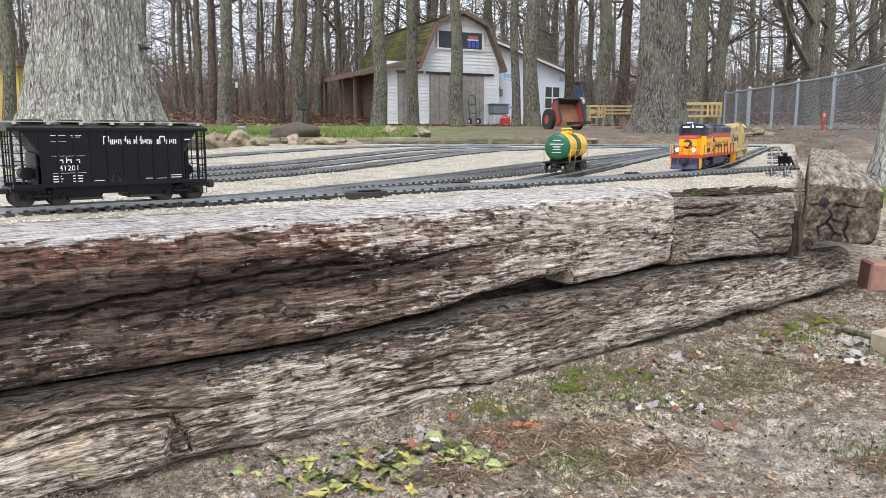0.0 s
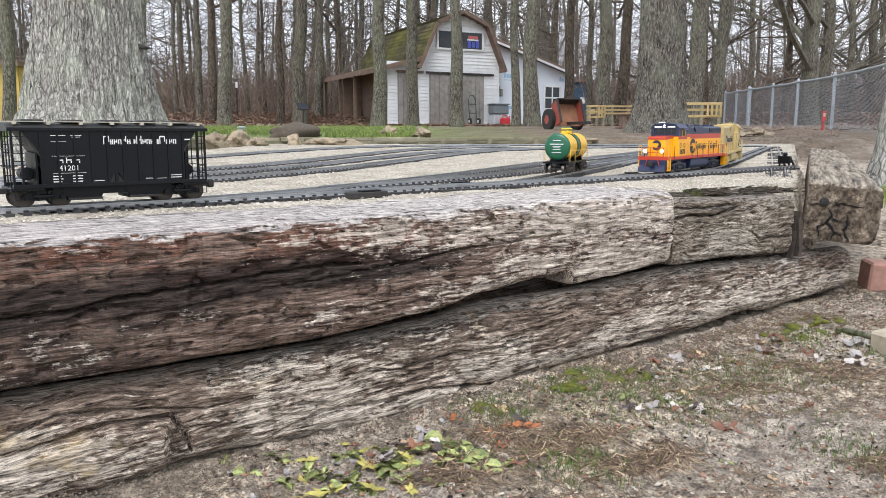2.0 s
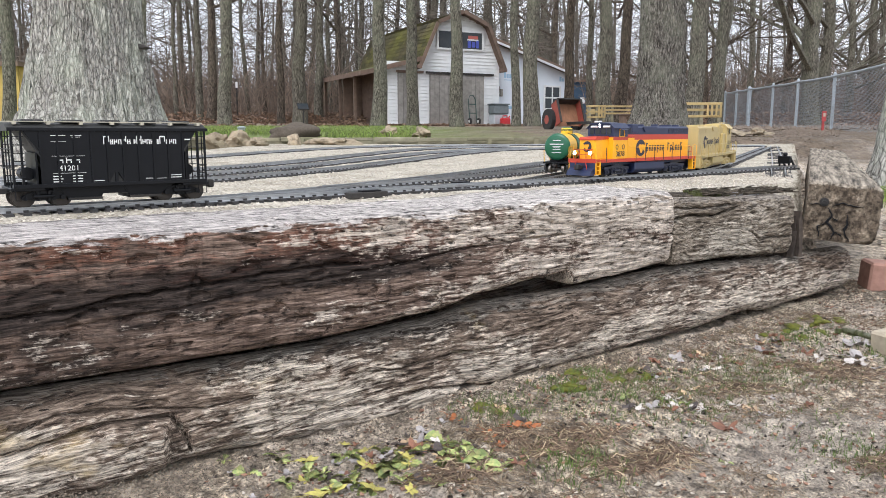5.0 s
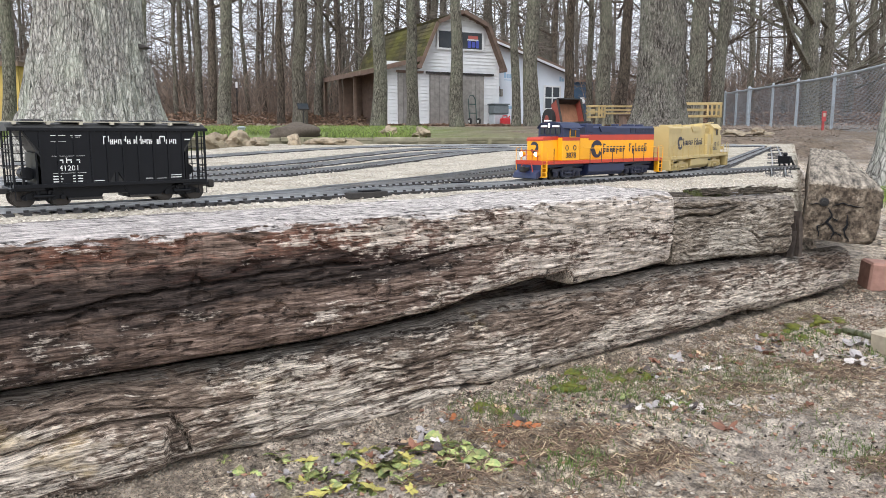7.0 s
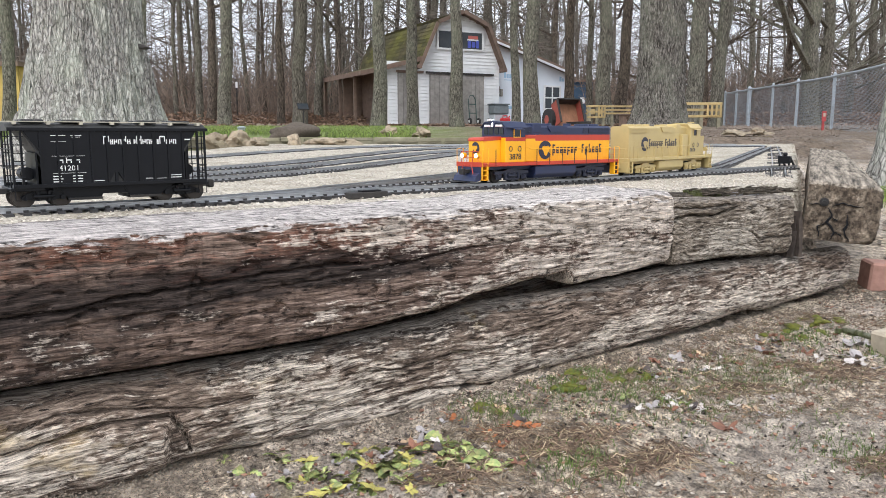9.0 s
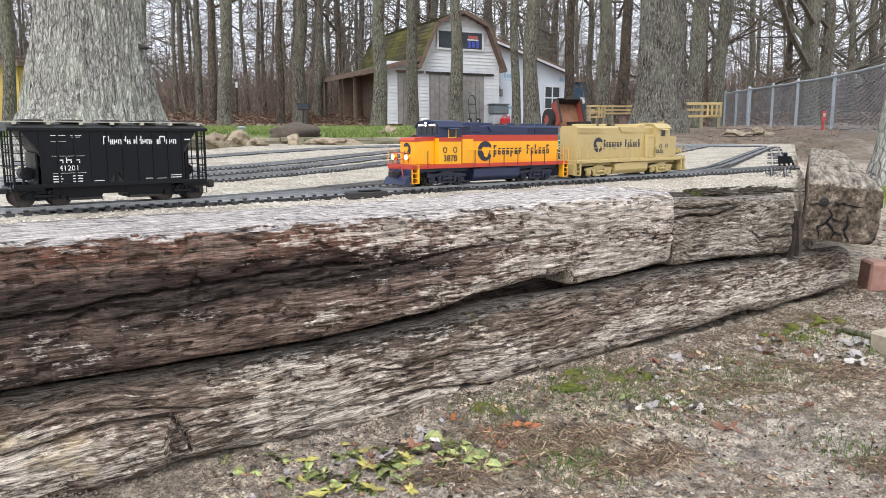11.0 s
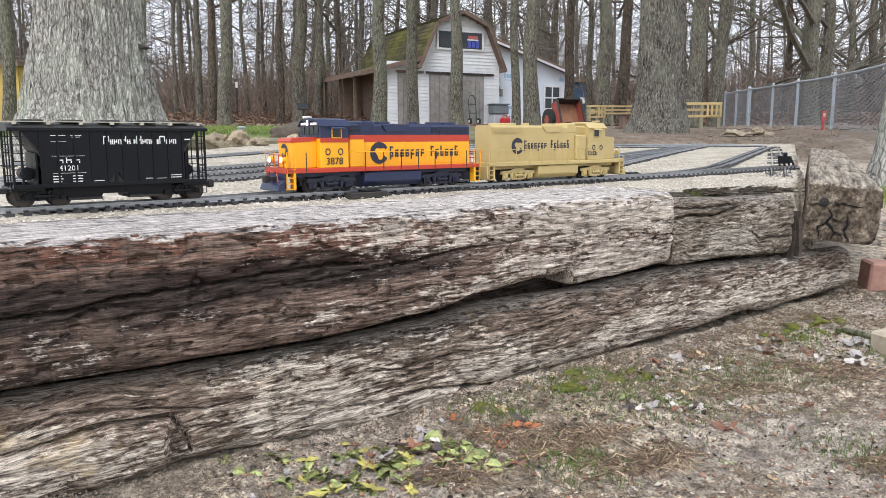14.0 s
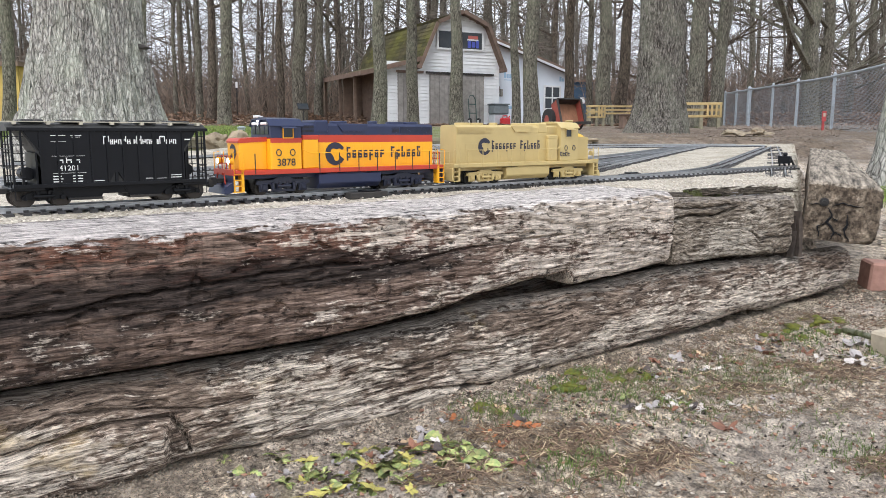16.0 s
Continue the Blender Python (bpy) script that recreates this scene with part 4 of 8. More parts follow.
def diesel(label, body, stripe, upper, under, lettering, rails, number, lit, plain):
    """A four-axle road-switcher model. Local X runs from its front to its back, rail tops at z = 0."""
    loco = tagged(new("diesel_locomotive"), label, "model locomotive", "two coupled model diesel locomotives")
    L, W = 0.563, 0.053
    # frame and walkways
    part("frame", boxes((0.004, L - 0.004, -W, W, 0.0455, 0.0555), bevel=0.001), stripe, loco)
    part("underframe", boxes((0.03, L - 0.03, -0.030, 0.030, 0.036, 0.0455)), under, loco)
    # long hood in three bands, with doors and grilles
    h0, h1, hw = 0.160, 0.538, 0.033
    bm = boxes((h0, h1, -hw, hw, 0.0555, 0.113))
    part("hood_side_lower", bm, body, loco)
    for i in range(14):
        x = 0.185 + i * 0.0248
        for s in (-1, 1):
            part("hood_door", boxes((x, x + 0.0225, min(s * hw, s * (hw + 0.0006)), max(s * hw, s * (hw + 0.0006)), 0.060, 0.108), bevel=0.0002), body, loco)
    part("hood_stripe", boxes((h0, h1, -hw, hw, 0.113, 0.130)), stripe, loco)
    bm = bmesh.new()
    prism(bm, [(-hw, 0.130), (hw, 0.130), (hw, 0.150), (hw - 0.006, 0.156), (-hw + 0.006, 0.156), (-hw, 0.150)], "x", h0, h1)
    part("hood_top", bm, upper, loco)
    # equipment blister behind the cab
    for s in (-1, 1):
        bm = boxes((0.168, 0.208, min(s * hw, s * (hw + 0.011)), max(s * hw, s * (hw + 0.011)), 0.0555, 0.128), bevel=0.002)
        part("equipment_box", bm, body, loco)
        bm = bmesh.new()
        box(bm, 0.167, 0.209, min(s * hw, s * (hw + 0.0115)), max(s * hw, s * (hw + 0.0115)), 0.118, 0.129, 0.002)
        part("box_lid", bm, stripe, loco)
    part("blower_housing", boxes((0.205, 0.240, -hw - 0.001, hw + 0.001, 0.134, 0.163), bevel=0.003), upper, loco)
    for x0, x1, z0, z1, k in ((0.172, 0.202, 0.134, 0.152, 6), (0.440, 0.532, 0.134, 0.150, 7), (0.415, 0.435, 0.135, 0.149, 5)):
        for s in (-1, 1):
            y = s * (hw + 0.0008)
            g = part("grille", boxes((x0, x1, min(y, s * hw), max(y, s * hw), z0, z1)), GRIMY if not plain else upper, loco)
            for i in range(k):
                z = z0 + (z1 - z0) * (i + 0.5) / k
                part("slat", boxes((x0, x1, min(y, y + s * 0.0008), max(y, y + s * 0.0008), z - 0.0007, z + 0.0007)), upper, g)
    # dynamic brake flare and fans
    for s in (-1, 1):
        bm2 = bmesh.new()
        prism(bm2, [(0.262, 0.154), (0.345, 0.154), (0.330, 0.138), (0.276, 0.138)], "y", s * hw, s * (hw + 0.0035))
        part("brake_hatch", bm2, upper, loco)
    for x, r, hgt in ((0.285, 0.021, 0.006), (0.325, 0.0, 0), (0.445, 0.022, 0.006), (0.49, 0.022, 0.006), (0.38, 0.012, 0.007)):
        if r:
            bm = bmesh.new()
            tube(bm, [(x, 0, 0.155), (x, 0, 0.156 + hgt * 0.7), (x, 0, 0.156 + hgt), (x, 0, 0.1555 + hgt)], [r, r, r * 0.94, r * 0.7], 20)
            part("roof_fan", bm, upper, loco)
    # cab
    c0, c1, cw = 0.088, 0.162, 0.049
    part("cab_lower", boxes((c0, c1, -cw, cw, 0.0555, 0.122), bevel=0.0012), body, loco)
    bm = bmesh.new()
    prism(bm, [(-cw, 0.122), (cw, 0.122), (cw, 0.150), (0.036, 0.163), (0.0, 0.166), (-0.036, 0.163), (-cw, 0.150)], "x", c0 + 0.001, c1)
    part("cab_upper", bm, upper if not plain else body, loco)
    part("cab_band", boxes((c0 + 0.0005, c1 + 0.0005, -cw - 0.0006, cw + 0.0006, 0.113, 0.1235)), stripe, loco)
    bm = bmesh.new()
    prism(bm, [(-cw - 0.004, 0.1495), (-0.037, 0.1645), (0.0, 0.168), (0.037, 0.1645), (cw + 0.004, 0.1495), (cw + 0.003, 0.148), (0.036, 0.162), (-0.036, 0.162), (-cw - 0.003, 0.148)], "x", c0 - 0.003, c1 + 0.005)
    part("cab_roof", bm, upper, loco)
    for s in (-1, 1):
        y = s * (cw + 0.0007)
        wdw = part("side_window", boxes((0.119, 0.141, min(y, y - s * 0.002), max(y, y - s * 0.002), 0.1245, 0.1445)), GLASS_DARK, loco)
        fr = bmesh.new()
        for r in ((0.117, 0.119, 0.1225, 0.1465), (0.141, 0.143, 0.1225, 0.1465), (0.119, 0.141, 0.1225, 0.1245), (0.119, 0.141, 0.1445, 0.1465)):
            box(fr, r[0], r[1], min(y, y + s * 0.0012), max(y, y + s * 0.0012), r[2], r[3])
        part("window_frame", fr, body, wdw)
        awn = bmesh.new()
        prism(awn, [(s * cw, 0.1495), (s * (cw + 0.014), 0.1445), (s * (cw + 0.0135), 0.1435), (s * cw, 0.1480)], "x", 0.113, 0.147)
        part("sunshade", awn, upper, loco)
    for y0, y1 in ((-0.040, -0.024), (-0.020, -0.002), (0.002, 0.020), (0.024, 0.040)):
        z0 = 0.131
        part("windscreen", boxes((c0 - 0.0006, c0 + 0.003, y0, y1, z0, 0.149)), GLASS_DARK, loco)
    for y0, y1 in ((-0.036, -0.010), (0.010, 0.036)):
        part("number_board", boxes((c0 - 0.004, c0 + 0.002, y0, y1, 0.1515, 0.1575), bevel=0.001), LETTER_WHITE if not plain else body, loco)
    part("headlight_housing", boxes((c0 - 0.005, c0 + 0.003, -0.008, 0.008, 0.151, 0.163), bevel=0.0015), upper, loco)
    # nose
    bm = bmesh.new()
    prism(bm, [(0.024, 0.0555), (0.024, 0.116), (0.028, 0.121), (c0, 0.124), (c0, 0.0555)], "y", -0.031, 0.031, 0.0015)
    part("nose", bm, body, loco)
    bm = bmesh.new()
    prism(bm, [(0.0225, 0.113), (0.0225, 0.117), (0.028, 0.1225), (c0, 0.1255), (c0, 0.116), (0.03, 0.113)], "y", -0.0318, 0.0318)
    part("nose_top", bm, stripe, loco)
    bm = bmesh.new()
    box(bm, 0.0, 0.006, -W, W, 0.0455, 0.0575)
    part("front_sill", bm, stripe, loco)
    # lights
    for s in (-1, 1):
        bm = bmesh.new()
        tube(bm, [(0.010, s * 0.029, 0.075), (0.0, s * 0.029, 0.075)], [0.0075, 0.0075], 14)
        can = part("ditch_light", bm, body, loco)
        bm = bmesh.new()
        tube(bm, [(0.0006, s * 0.029, 0.075), (-0.0008, s * 0.029, 0.075)], [0.0062, 0.0058], 14)
        part("lens", bm, GLOW if lit else LETTER_WHITE, can, "lit warm white lens" if lit else "")
    for k in (-1, 1):
        bm = bmesh.new()
        tube(bm, [(c0 - 0.0052, 0, 0.157 + k * 0.003), (c0 - 0.0062, 0, 0.157 + k * 0.003)], 0.0026, 10)
        part("headlight", bm, GLOW if lit else LETTER_WHITE, loco)
    # pilots, plough, couplers, steps
    for end, x in ((-1, 0.0), (1, L)):
        part("pilot", boxes((min(x, x - end * 0.006), max(x, x - end * 0.006), -0.049, 0.049, 0.012, 0.0455), bevel=0.001), under if not plain else body, loco)
        bm = bmesh.new()
        prism(bm, [(x, 0.030), (x + end * 0.012, 0.022), (x + end * 0.018, 0.008), (x + end * 0.012, 0.006), (x, 0.009)], "y", -0.046, 0.046)
        if end < 0:
            part("plough", bm, under if not plain else body, loco)
        else:
            bm.free()
        bm = boxes((min(x, x + end * 0.022), max(x, x + end * 0.022), -0.006, 0.006, 0.028, 0.038), bevel=0.001)
        box(bm, min(x + end * 0.018, x + end * 0.030), max(x + end * 0.018, x + end * 0.030), -0.009, 0.007, 0.025, 0.041, 0.002)
        part("coupler", bm, GRIMY, loco)
        for s in (-1, 1):
            bm = bmesh.new()
            xa, xb = (x + 0.002, x + 0.024) if end < 0 else (x - 0.024, x - 0.002)
            ya, yb = (s * 0.036, s * W) if s > 0 else (s * W, s * 0.036)
            box(bm, xa, xb, ya, yb, 0.0095, 0.0115)
            well = part("step_well", bm, body, loco)
            for k in range(1, 4):
                part("tread", boxes((xa, xb, ya, yb, 0.0095 + k * 0.0125, 0.0115 + k * 0.0125)), body, well)
            part("side_plate", boxes((xa, xa + (0.0018 if end < 0 else 0.006), ya, yb, 0.0095, 0.0555)), body, well)
            part("side_plate", boxes((xb - (0.006 if end < 0 else 0.0018), xb, ya, yb, 0.0095, 0.0555)), body, well)
            bm = bmesh.new()
            xm = xa if end < 0 else xb
            tube(bm, [(xm, s * W, 0.0555), (xm, s * W, 0.092), (xm + (-end) * 0.012, s * W, 0.094)], 0.0011, 5)
            xm = xb if end < 0 else xa
            tube(bm, [(xm, s * W, 0.0555), (xm, s * W, 0.094)], 0.0011, 5)
            part("grab_rail", bm, body, loco)
        bm = bmesh.new()
        xe = x - end * 0.003
        for y in (-0.034, -0.012, 0.012, 0.034):
            tube(bm, [(xe, y, 0.0555), (xe, y, 0.086)], 0.0011, 5)
        tube(bm, [(xe, -0.036, 0.086), (xe, 0.036, 0.086)], 0.0011, 5)
        tube(bm, [(xe, -0.036, 0.070), (xe, 0.036, 0.070)], 0.0009, 5)
        part("end_railing", bm, stripe if not plain else body, loco)
        bm = bmesh.new()
        for s in (-1, 1):
            hose = [(x + end * 0.006, s * (0.010 + 0.014 * t), 0.046 + 0.014 * math.sin(math.pi * t) - 0.02 * t) for t in (0, 0.25, 0.5, 0.75, 1)]
            tube(bm, hose, 0.0015, 5)
        part("air_hose", bm, stripe if not plain else body, loco)
    # fuel tank, trucks
    bm = bmesh.new()
    prism(bm, [(-0.049, 0.043), (-0.049, 0.020), (-0.036, 0.0085), (0.036, 0.0085), (0.049, 0.020), (0.049, 0.043)], "x", 0.205, 0.372, 0.002)
    part("fuel_tank", bm, under, loco)
    for s in (-1, 1):
        bm = bmesh.new()
        tube(bm, [(0.225, s * 0.043, 0.0405), (0.33, s * 0.043, 0.0405)], 0.0055, 10)
        part("air_reservoir", bm, under, loco)
    axles = truck(loco, 0.120, 0.0170, 0.094, under if plain else NAVY_DARK, GRIMY) + truck(loco, 0.442, 0.0170, 0.094, under if plain else NAVY_DARK, GRIMY)
    # black inner blocks stand in for the shade behind the side frames
    for x in (0.120, 0.442):
        part("gap_shade_block", boxes((x - 0.058, x + 0.058, -0.024, 0.024, 0.012, 0.037), bevel=0.002), BLACK, loco)
    # side railings
    for s in (-1, 1):
        for i in range(10):
            x = 0.050 + i * 0.0515
            if 0.075 < x < 0.165:
                continue
            bm = bmesh.new()
            tube(bm, [(x, s * W, 0.047), (x, s * W, 0.0905)], 0.0012, 5)
            part("stanchion", bm, rails, loco)
        bm = bmesh.new()
        tube(bm, [(0.165, s * (W - 0.002), 0.098), (0.180, s * W, 0.0905), (0.520, s * W, 0.0905)], 0.0010, 5)
        part("handrail", bm, body, loco)
    # horn and bell on the cab roof
    bm = bmesh.new()
    for k in (-1, 0, 1):
        tube(bm, [(0.096, 0.008 * k + 0.01, 0.170), (0.082, 0.008 * k + 0.01, 0.170)], [0.0012, 0.0028], 8)
    tube(bm, [(0.094, 0.01, 0.165), (0.094, 0.01, 0.171)], 0.002, 6)
    part("horn", bm, LETTER_WHITE if not plain else TAN, loco)
    # lettering
    for s in (-1, 1):
        side = pose(0, 0, 0) if s < 0 else pose(0.71, 0, 0, 0, 0, 180)
        y = -(hw + 0.0014)
        holder = part("side_lettering", boxes((0.2500, 0.2502, y, y + 0.0002, 0.086, 0.0862)), lettering, loco)
        holder.matrix_basis = side
        if not plain:
            emblem(holder, 0.256, 0.087, y, 0.0262, lettering, 0.5)
            name_blocks(holder, 0.284, 0.077, y, 0.218, 0.026, 14, lettering)
        else:
            emblem(holder, 0.270, 0.099, y, 0.0225, lettering, 0.5)
            name_blocks(holder, 0.294, 0.091, y, 0.186, 0.024, 14, lettering)
            for k in range(4):
                part("road_mark", boxes((0.545 + k * 0.0105, 0.5475 + k * 0.0105, y - 0.0165, y - 0.016, 0.070, 0.081), (0.5475 + k * 0.0105, 0.553 + k * 0.0105, y - 0.0165, y - 0.016, 0.0785 - 0.004 * (k % 2), 0.081 - 0.004 * (k % 2)), (0.5475 + k * 0.0105, 0.553 + k * 0.0105, y - 0.0165, y - 0.016, 0.070, 0.0722)), lettering, holder)
        m = pose(0.124, s * (cw + 0.001), 0.070, 90, 0, 0 if s < 0 else 180)
        if number:
            letters(number, 0.0225, lettering, loco, m, "road_number")
        bm = bmesh.new()
        for x0 in (0.100, 0.133):
            ring = [(math.cos(2 * math.pi * i / 16), math.sin(2 * math.pi * i / 16)) for i in range(17)]
            for a, b in zip(ring, ring[1:]):
                yy = s * (cw + 0.0007)
                cx = x0 + 0.007
                prism(bm, [(cx + a[0] * 0.0068, 0.092 + a[1] * 0.0078), (cx + b[0] * 0.0068, 0.092 + b[1] * 0.0078), (cx + b[0] * 0.0046, 0.092 + b[1] * 0.0056), (cx + a[0] * 0.0046, 0.092 + a[1] * 0.0056)], "y", min(yy, yy + s * 0.0004), max(yy, yy + s * 0.0004))
        part("initials", bm, lettering, loco)
    if not plain:
        bm = emblem(loco, 0.0, 0.094, 0.0232, 0.0165, lettering, 0.55, "x")
    return loco, axles


lead, lead_axles = diesel("orange, red and navy model diesel locomotive with lit headlights", ORANGE, VERMILION, NAVY, NAVY, LETTER_NAVY, GRIMY, "3878", True, False)
mate, mate_axles = diesel("all gold-tan model diesel locomotive coupled behind another", TAN, TAN, TAN, TAN, LETTER_NAVY, TAN, "", False, True)

# Distance of the lead engine's front along the way, by time.
RUN = [(0.0, 0.415), (0.5, 0.364), (1.0, 0.307), (1.5, 0.247), (2.0, 0.185), (2.5, 0.124), (3.0, 0.062), (3.5, 0.003), (4.0, -0.056), (4.6, -0.123), (5.2, -0.190), (5.9, -0.268), (6.5, -0.335),
       (7.0, -0.389), (7.5, -0.444), (8.0, -0.498), (8.5, -0.553), (9.0, -0.612), (9.8, -0.702), (10.6, -0.794), (11.5, -0.899), (12.0, -0.961), (12.5, -1.020), (13.0, -1.075), (13.5, -1.131),
       (14.0, -1.178), (14.5, -1.212), (15.0, -1.244), (15.5, -1.276), (16.0, -1.299)]


def on_rails(s, backwards=False, length=0.563):
    """The pose of an engine whose end nearest the siding is at s, standing on its two trucks."""
    a, b = on_curve(s + 0.12), on_curve(s + 0.442)
    h = math.atan2(b.y - a.y, b.x - a.x)
    d = Vector((math.cos(h), math.sin(h)))
    za, zb = bed(a.y), bed(b.y)
    rise = (zb - za) / 0.322
    o = a - 0.12 * d
    z = za - 0.12 * rise
    tilt = -math.degrees(math.atan(rise))
    if backwards:
        o = o + length * d
        return pose(o.x, o.y, z + length * rise, 0, -tilt, math.degrees(h) + 180)
    return pose(o.x, o.y, z, 0, tilt, math.degrees(h))


def motions():
    walk(lead, [(t, on_rails(s)) for t, s in RUN])
    walk(mate, [(t, on_rails(s + 0.590, True)) for t, s in RUN])
    fine = []
    for (t0, a), (t1, b) in zip(RUN, RUN[1:]):
        k = 6
        fine += [(t0 + (t1 - t0) * i / k, a + (b - a) * i / k) for i in range(k)]
    fine.append(RUN[-1])
    for axles, way in ((lead_axles, 1), (mate_axles, -1)):
        for ax in axles:
            at = ax.matrix_basis.translation.copy()
            walk(ax, [(t, pose(at.x, at.y, at.z, 0, way * math.degrees((s - RUN[0][1]) / 0.017), 0)) for t, s in fine])


# ---- standing cars ----
WHEEL_RUSTY = worn("dull_wheel", (0.045, 0.038, 0.033), 0.45, 0.4, 0.25, 50)


def hopper_car():
    """Black covered hopper. Local X along the track, centre at 0, rail tops at z = 0."""
    car = tagged(new("hopper_car"), "black two-bay covered hopper car with white lettering", "model freight car")
    w, z0, z1 = 0.052, 0.036, 0.139
    bm = bmesh.new()
    prism(bm, [(-0.100, 0.040), (0.100, 0.040), (0.108, 0.065), (0.152, z1), (-0.152, z1), (-0.108, 0.065)], "y", -w + 0.004, w - 0.004)
    part("body", bm, DUSTY, car, "dusty slope sheet")
    for s in (-1, 1):
        bm = bmesh.new()
        ya, yb = (s * (w - 0.004), s * w)
        # side sheet with the open triangle between the bays
        for poly in ([(-0.124, z0), (-0.016, z0), (-0.002, 0.062), (-0.002, z1), (-0.124, z1)], [(0.016, z0), (0.124, z0), (0.124, z1), (0.002, z1), (0.002, 0.062)], [(-0.002, 0.062), (0.002, 0.062), (0.002, z1), (-0.002, z1)],
                     [(-0.150, z1), (-0.124, z1), (-0.124, 0.100)], [(0.124, z1), (0.150, z1), (0.124, 0.100)], [(-0.0025, z0), (0.0025, z0), (0.0025, 0.062), (-0.0025, 0.062)]):
            prism(bm, poly, "y", ya, yb)
        part("side_sheet", bm, BLACK, car)
        for i in range(10):
            x = -0.123 + i * 0.0273
            if abs(x) < 0.012:
                continue
            part("rib", boxes((x - 0.0016, x + 0.0016, min(s * w, s * (w + 0.0022)), max(s * w, s * (w + 0.0022)), z0, z1 - 0.004)), BLACK, car)
        part("side_sill", boxes((-0.166, 0.166, min(s * w, s * (w + 0.003)), max(s * w, s * (w + 0.003)), z0 - 0.001, z0 + 0.006), bevel=0.0006), BLACK, car)
        part("eave", boxes((-0.172, 0.172, min(s * w, s * (w + 0.004)), max(s * w, s * (w + 0.004)), z1 - 0.002, z1 + 0.004), bevel=0.0006), BLACK, car)
        for e in (-1, 1):
            for xx in (0.166, 0.152):
                bm = bmesh.new()
                box(bm, e * xx - 0.0018, e * xx + 0.0018, s * (w - 0.001) - 0.0018, s * (w - 0.001) + 0.0018, z0, z1)
                part("corner_post", bm, BLACK, car)
            for k in range(7):
                z = 0.040 + k * 0.0145
                bm = bmesh.new()
                xa, xb = sorted((e * 0.166, e * 0.148))
                tube(bm, [(xa, s * (w + 0.002), z), (xb, s * (w + 0.002), z)], 0.0008, 5)
                part("rung", bm, BLACK, car)
            bm = bmesh.new()
            tube(bm, [(e * 0.166, s * w, 0.036), (e * 0.166, s * w, 0.014), (e * 0.150, s * w, 0.014), (e * 0.150, s * w, 0.036)], 0.001, 5)
            part("stirrup", bm, BLACK, car)
    bm = bmesh.new()
    prism(bm, [(-w - 0.003, z1), (-0.030, 0.1500), (0, 0.1525), (0.030, 0.1500), (w + 0.003, z1), (w, z1 - 0.002), (-w, z1 - 0.002)], "x", -0.172, 0.172)
    part("roof", bm, DUSTY, car)
    for s in (-1, 1):
        part("running_board", boxes((-0.168, 0.168, min(s * 0.030, s * 0.039), max(s * 0.030, s * 0.039), 0.1530, 0.1545)), CREAM, car, "dusty cream roof walkway")
        for i in range(7):
            x = -0.158 + i * 0.0526
            part("walk_bracket", boxes((x - 0.0025, x + 0.0025, min(s * 0.030, s * 0.046), max(s * 0.030, s * 0.046), 0.1485, 0.1532)), CREAM, car)
        for i in range(5):
            x = -0.128 + i * 0.064
            bm = bmesh.new()
            prism(bm, [(x - 0.019, 0.152), (x + 0.019, 0.152), (x + 0.017, 0.158), (x - 0.017, 0.158)], "y", min(s * 0.004, s * 0.028), max(s * 0.004, s * 0.028), 0.001)
            part("hatch", bm, DUSTY, car)
    part("running_board", boxes((-0.172, 0.172, -0.003, 0.003, 0.1535, 0.1550)), CREAM, car)
    for e in (-1, 1):
        bm = boxes((min(e * 0.120, e * 0.172), max(e * 0.120, e * 0.172), -w, w, 0.030, 0.036), bevel=0.001)
        part("end_platform", bm, BLACK, car)
        # added black plate that stands in for the dark inside of the open end
        part("end_dark_plate", boxes((min(e * 0.128, e * 0.131), max(e * 0.128, e * 0.131), -w + 0.004, w - 0.004, 0.036, 0.098)), BLACK, car)
        for y in (-0.03, 0.0, 0.03):
            bm = bmesh.new()
            tube(bm, [(e * 0.168, y, 0.036), (e * 0.168, y, z1)], 0.0012, 5)
            part("end_post", bm, BLACK, car)
        bm = bmesh.new()
        for z in (0.07, 0.105):
            tube(bm, [(e * 0.168, -w, z), (e * 0.168, w, z)], 0.0010, 5)
        part("end_rail", bm, BLACK, car)
        bm = bmesh.new()
        tube(bm, [(e * 0.14, -0.02, 0.060), (e * 0.14, 0.02, 0.060)], 0.012, 12)
        part("brake_cylinder", bm, BLACK, car)
        bm = boxes((min(e * 0.165, e * 0.190), max(e * 0.165, e * 0.190), -0.006, 0.006, 0.024, 0.034), bevel=0.001)
        box(bm, min(e * 0.186, e * 0.198), max(e * 0.186, e * 0.198), -0.009, 0.007, 0.021, 0.037, 0.002)
        part("coupler", bm, GRIMY, car)
        bm = bmesh.new()
        prism(bm, [(e * 0.010, 0.040), (e * 0.104, 0.040), (e * 0.080, 0.013), (e * 0.026, 0.013)], "y", -0.038, 0.038)
        part("bay", bm, BLACK, car)
        bm = boxes((min(e * 0.024, e * 0.082), max(e * 0.024, e * 0.082), -0.043, 0.043, 0.010, 0.0145))
        part("outlet_gate", bm, GRIMY, car)
        truck(car, e * 0.121, 0.0175, 0.060, BLACK, WHEEL_RUSTY, True)
    # black filler blocks added under the body, in place of the shade there
    part("under_dark_fill", boxes((-0.030, 0.030, -0.036, 0.036, 0.020, 0.040), (-0.104, -0.080, -0.036, 0.036, 0.020, 0.040), (0.080, 0.104, -0.036, 0.036, 0.020, 0.040)), BLACK, car)
    part("centre_sill", boxes((-0.165, 0.165, -0.008, 0.008, 0.024, 0.034)), BLACK, car)
    y = -(w + 0.0006)
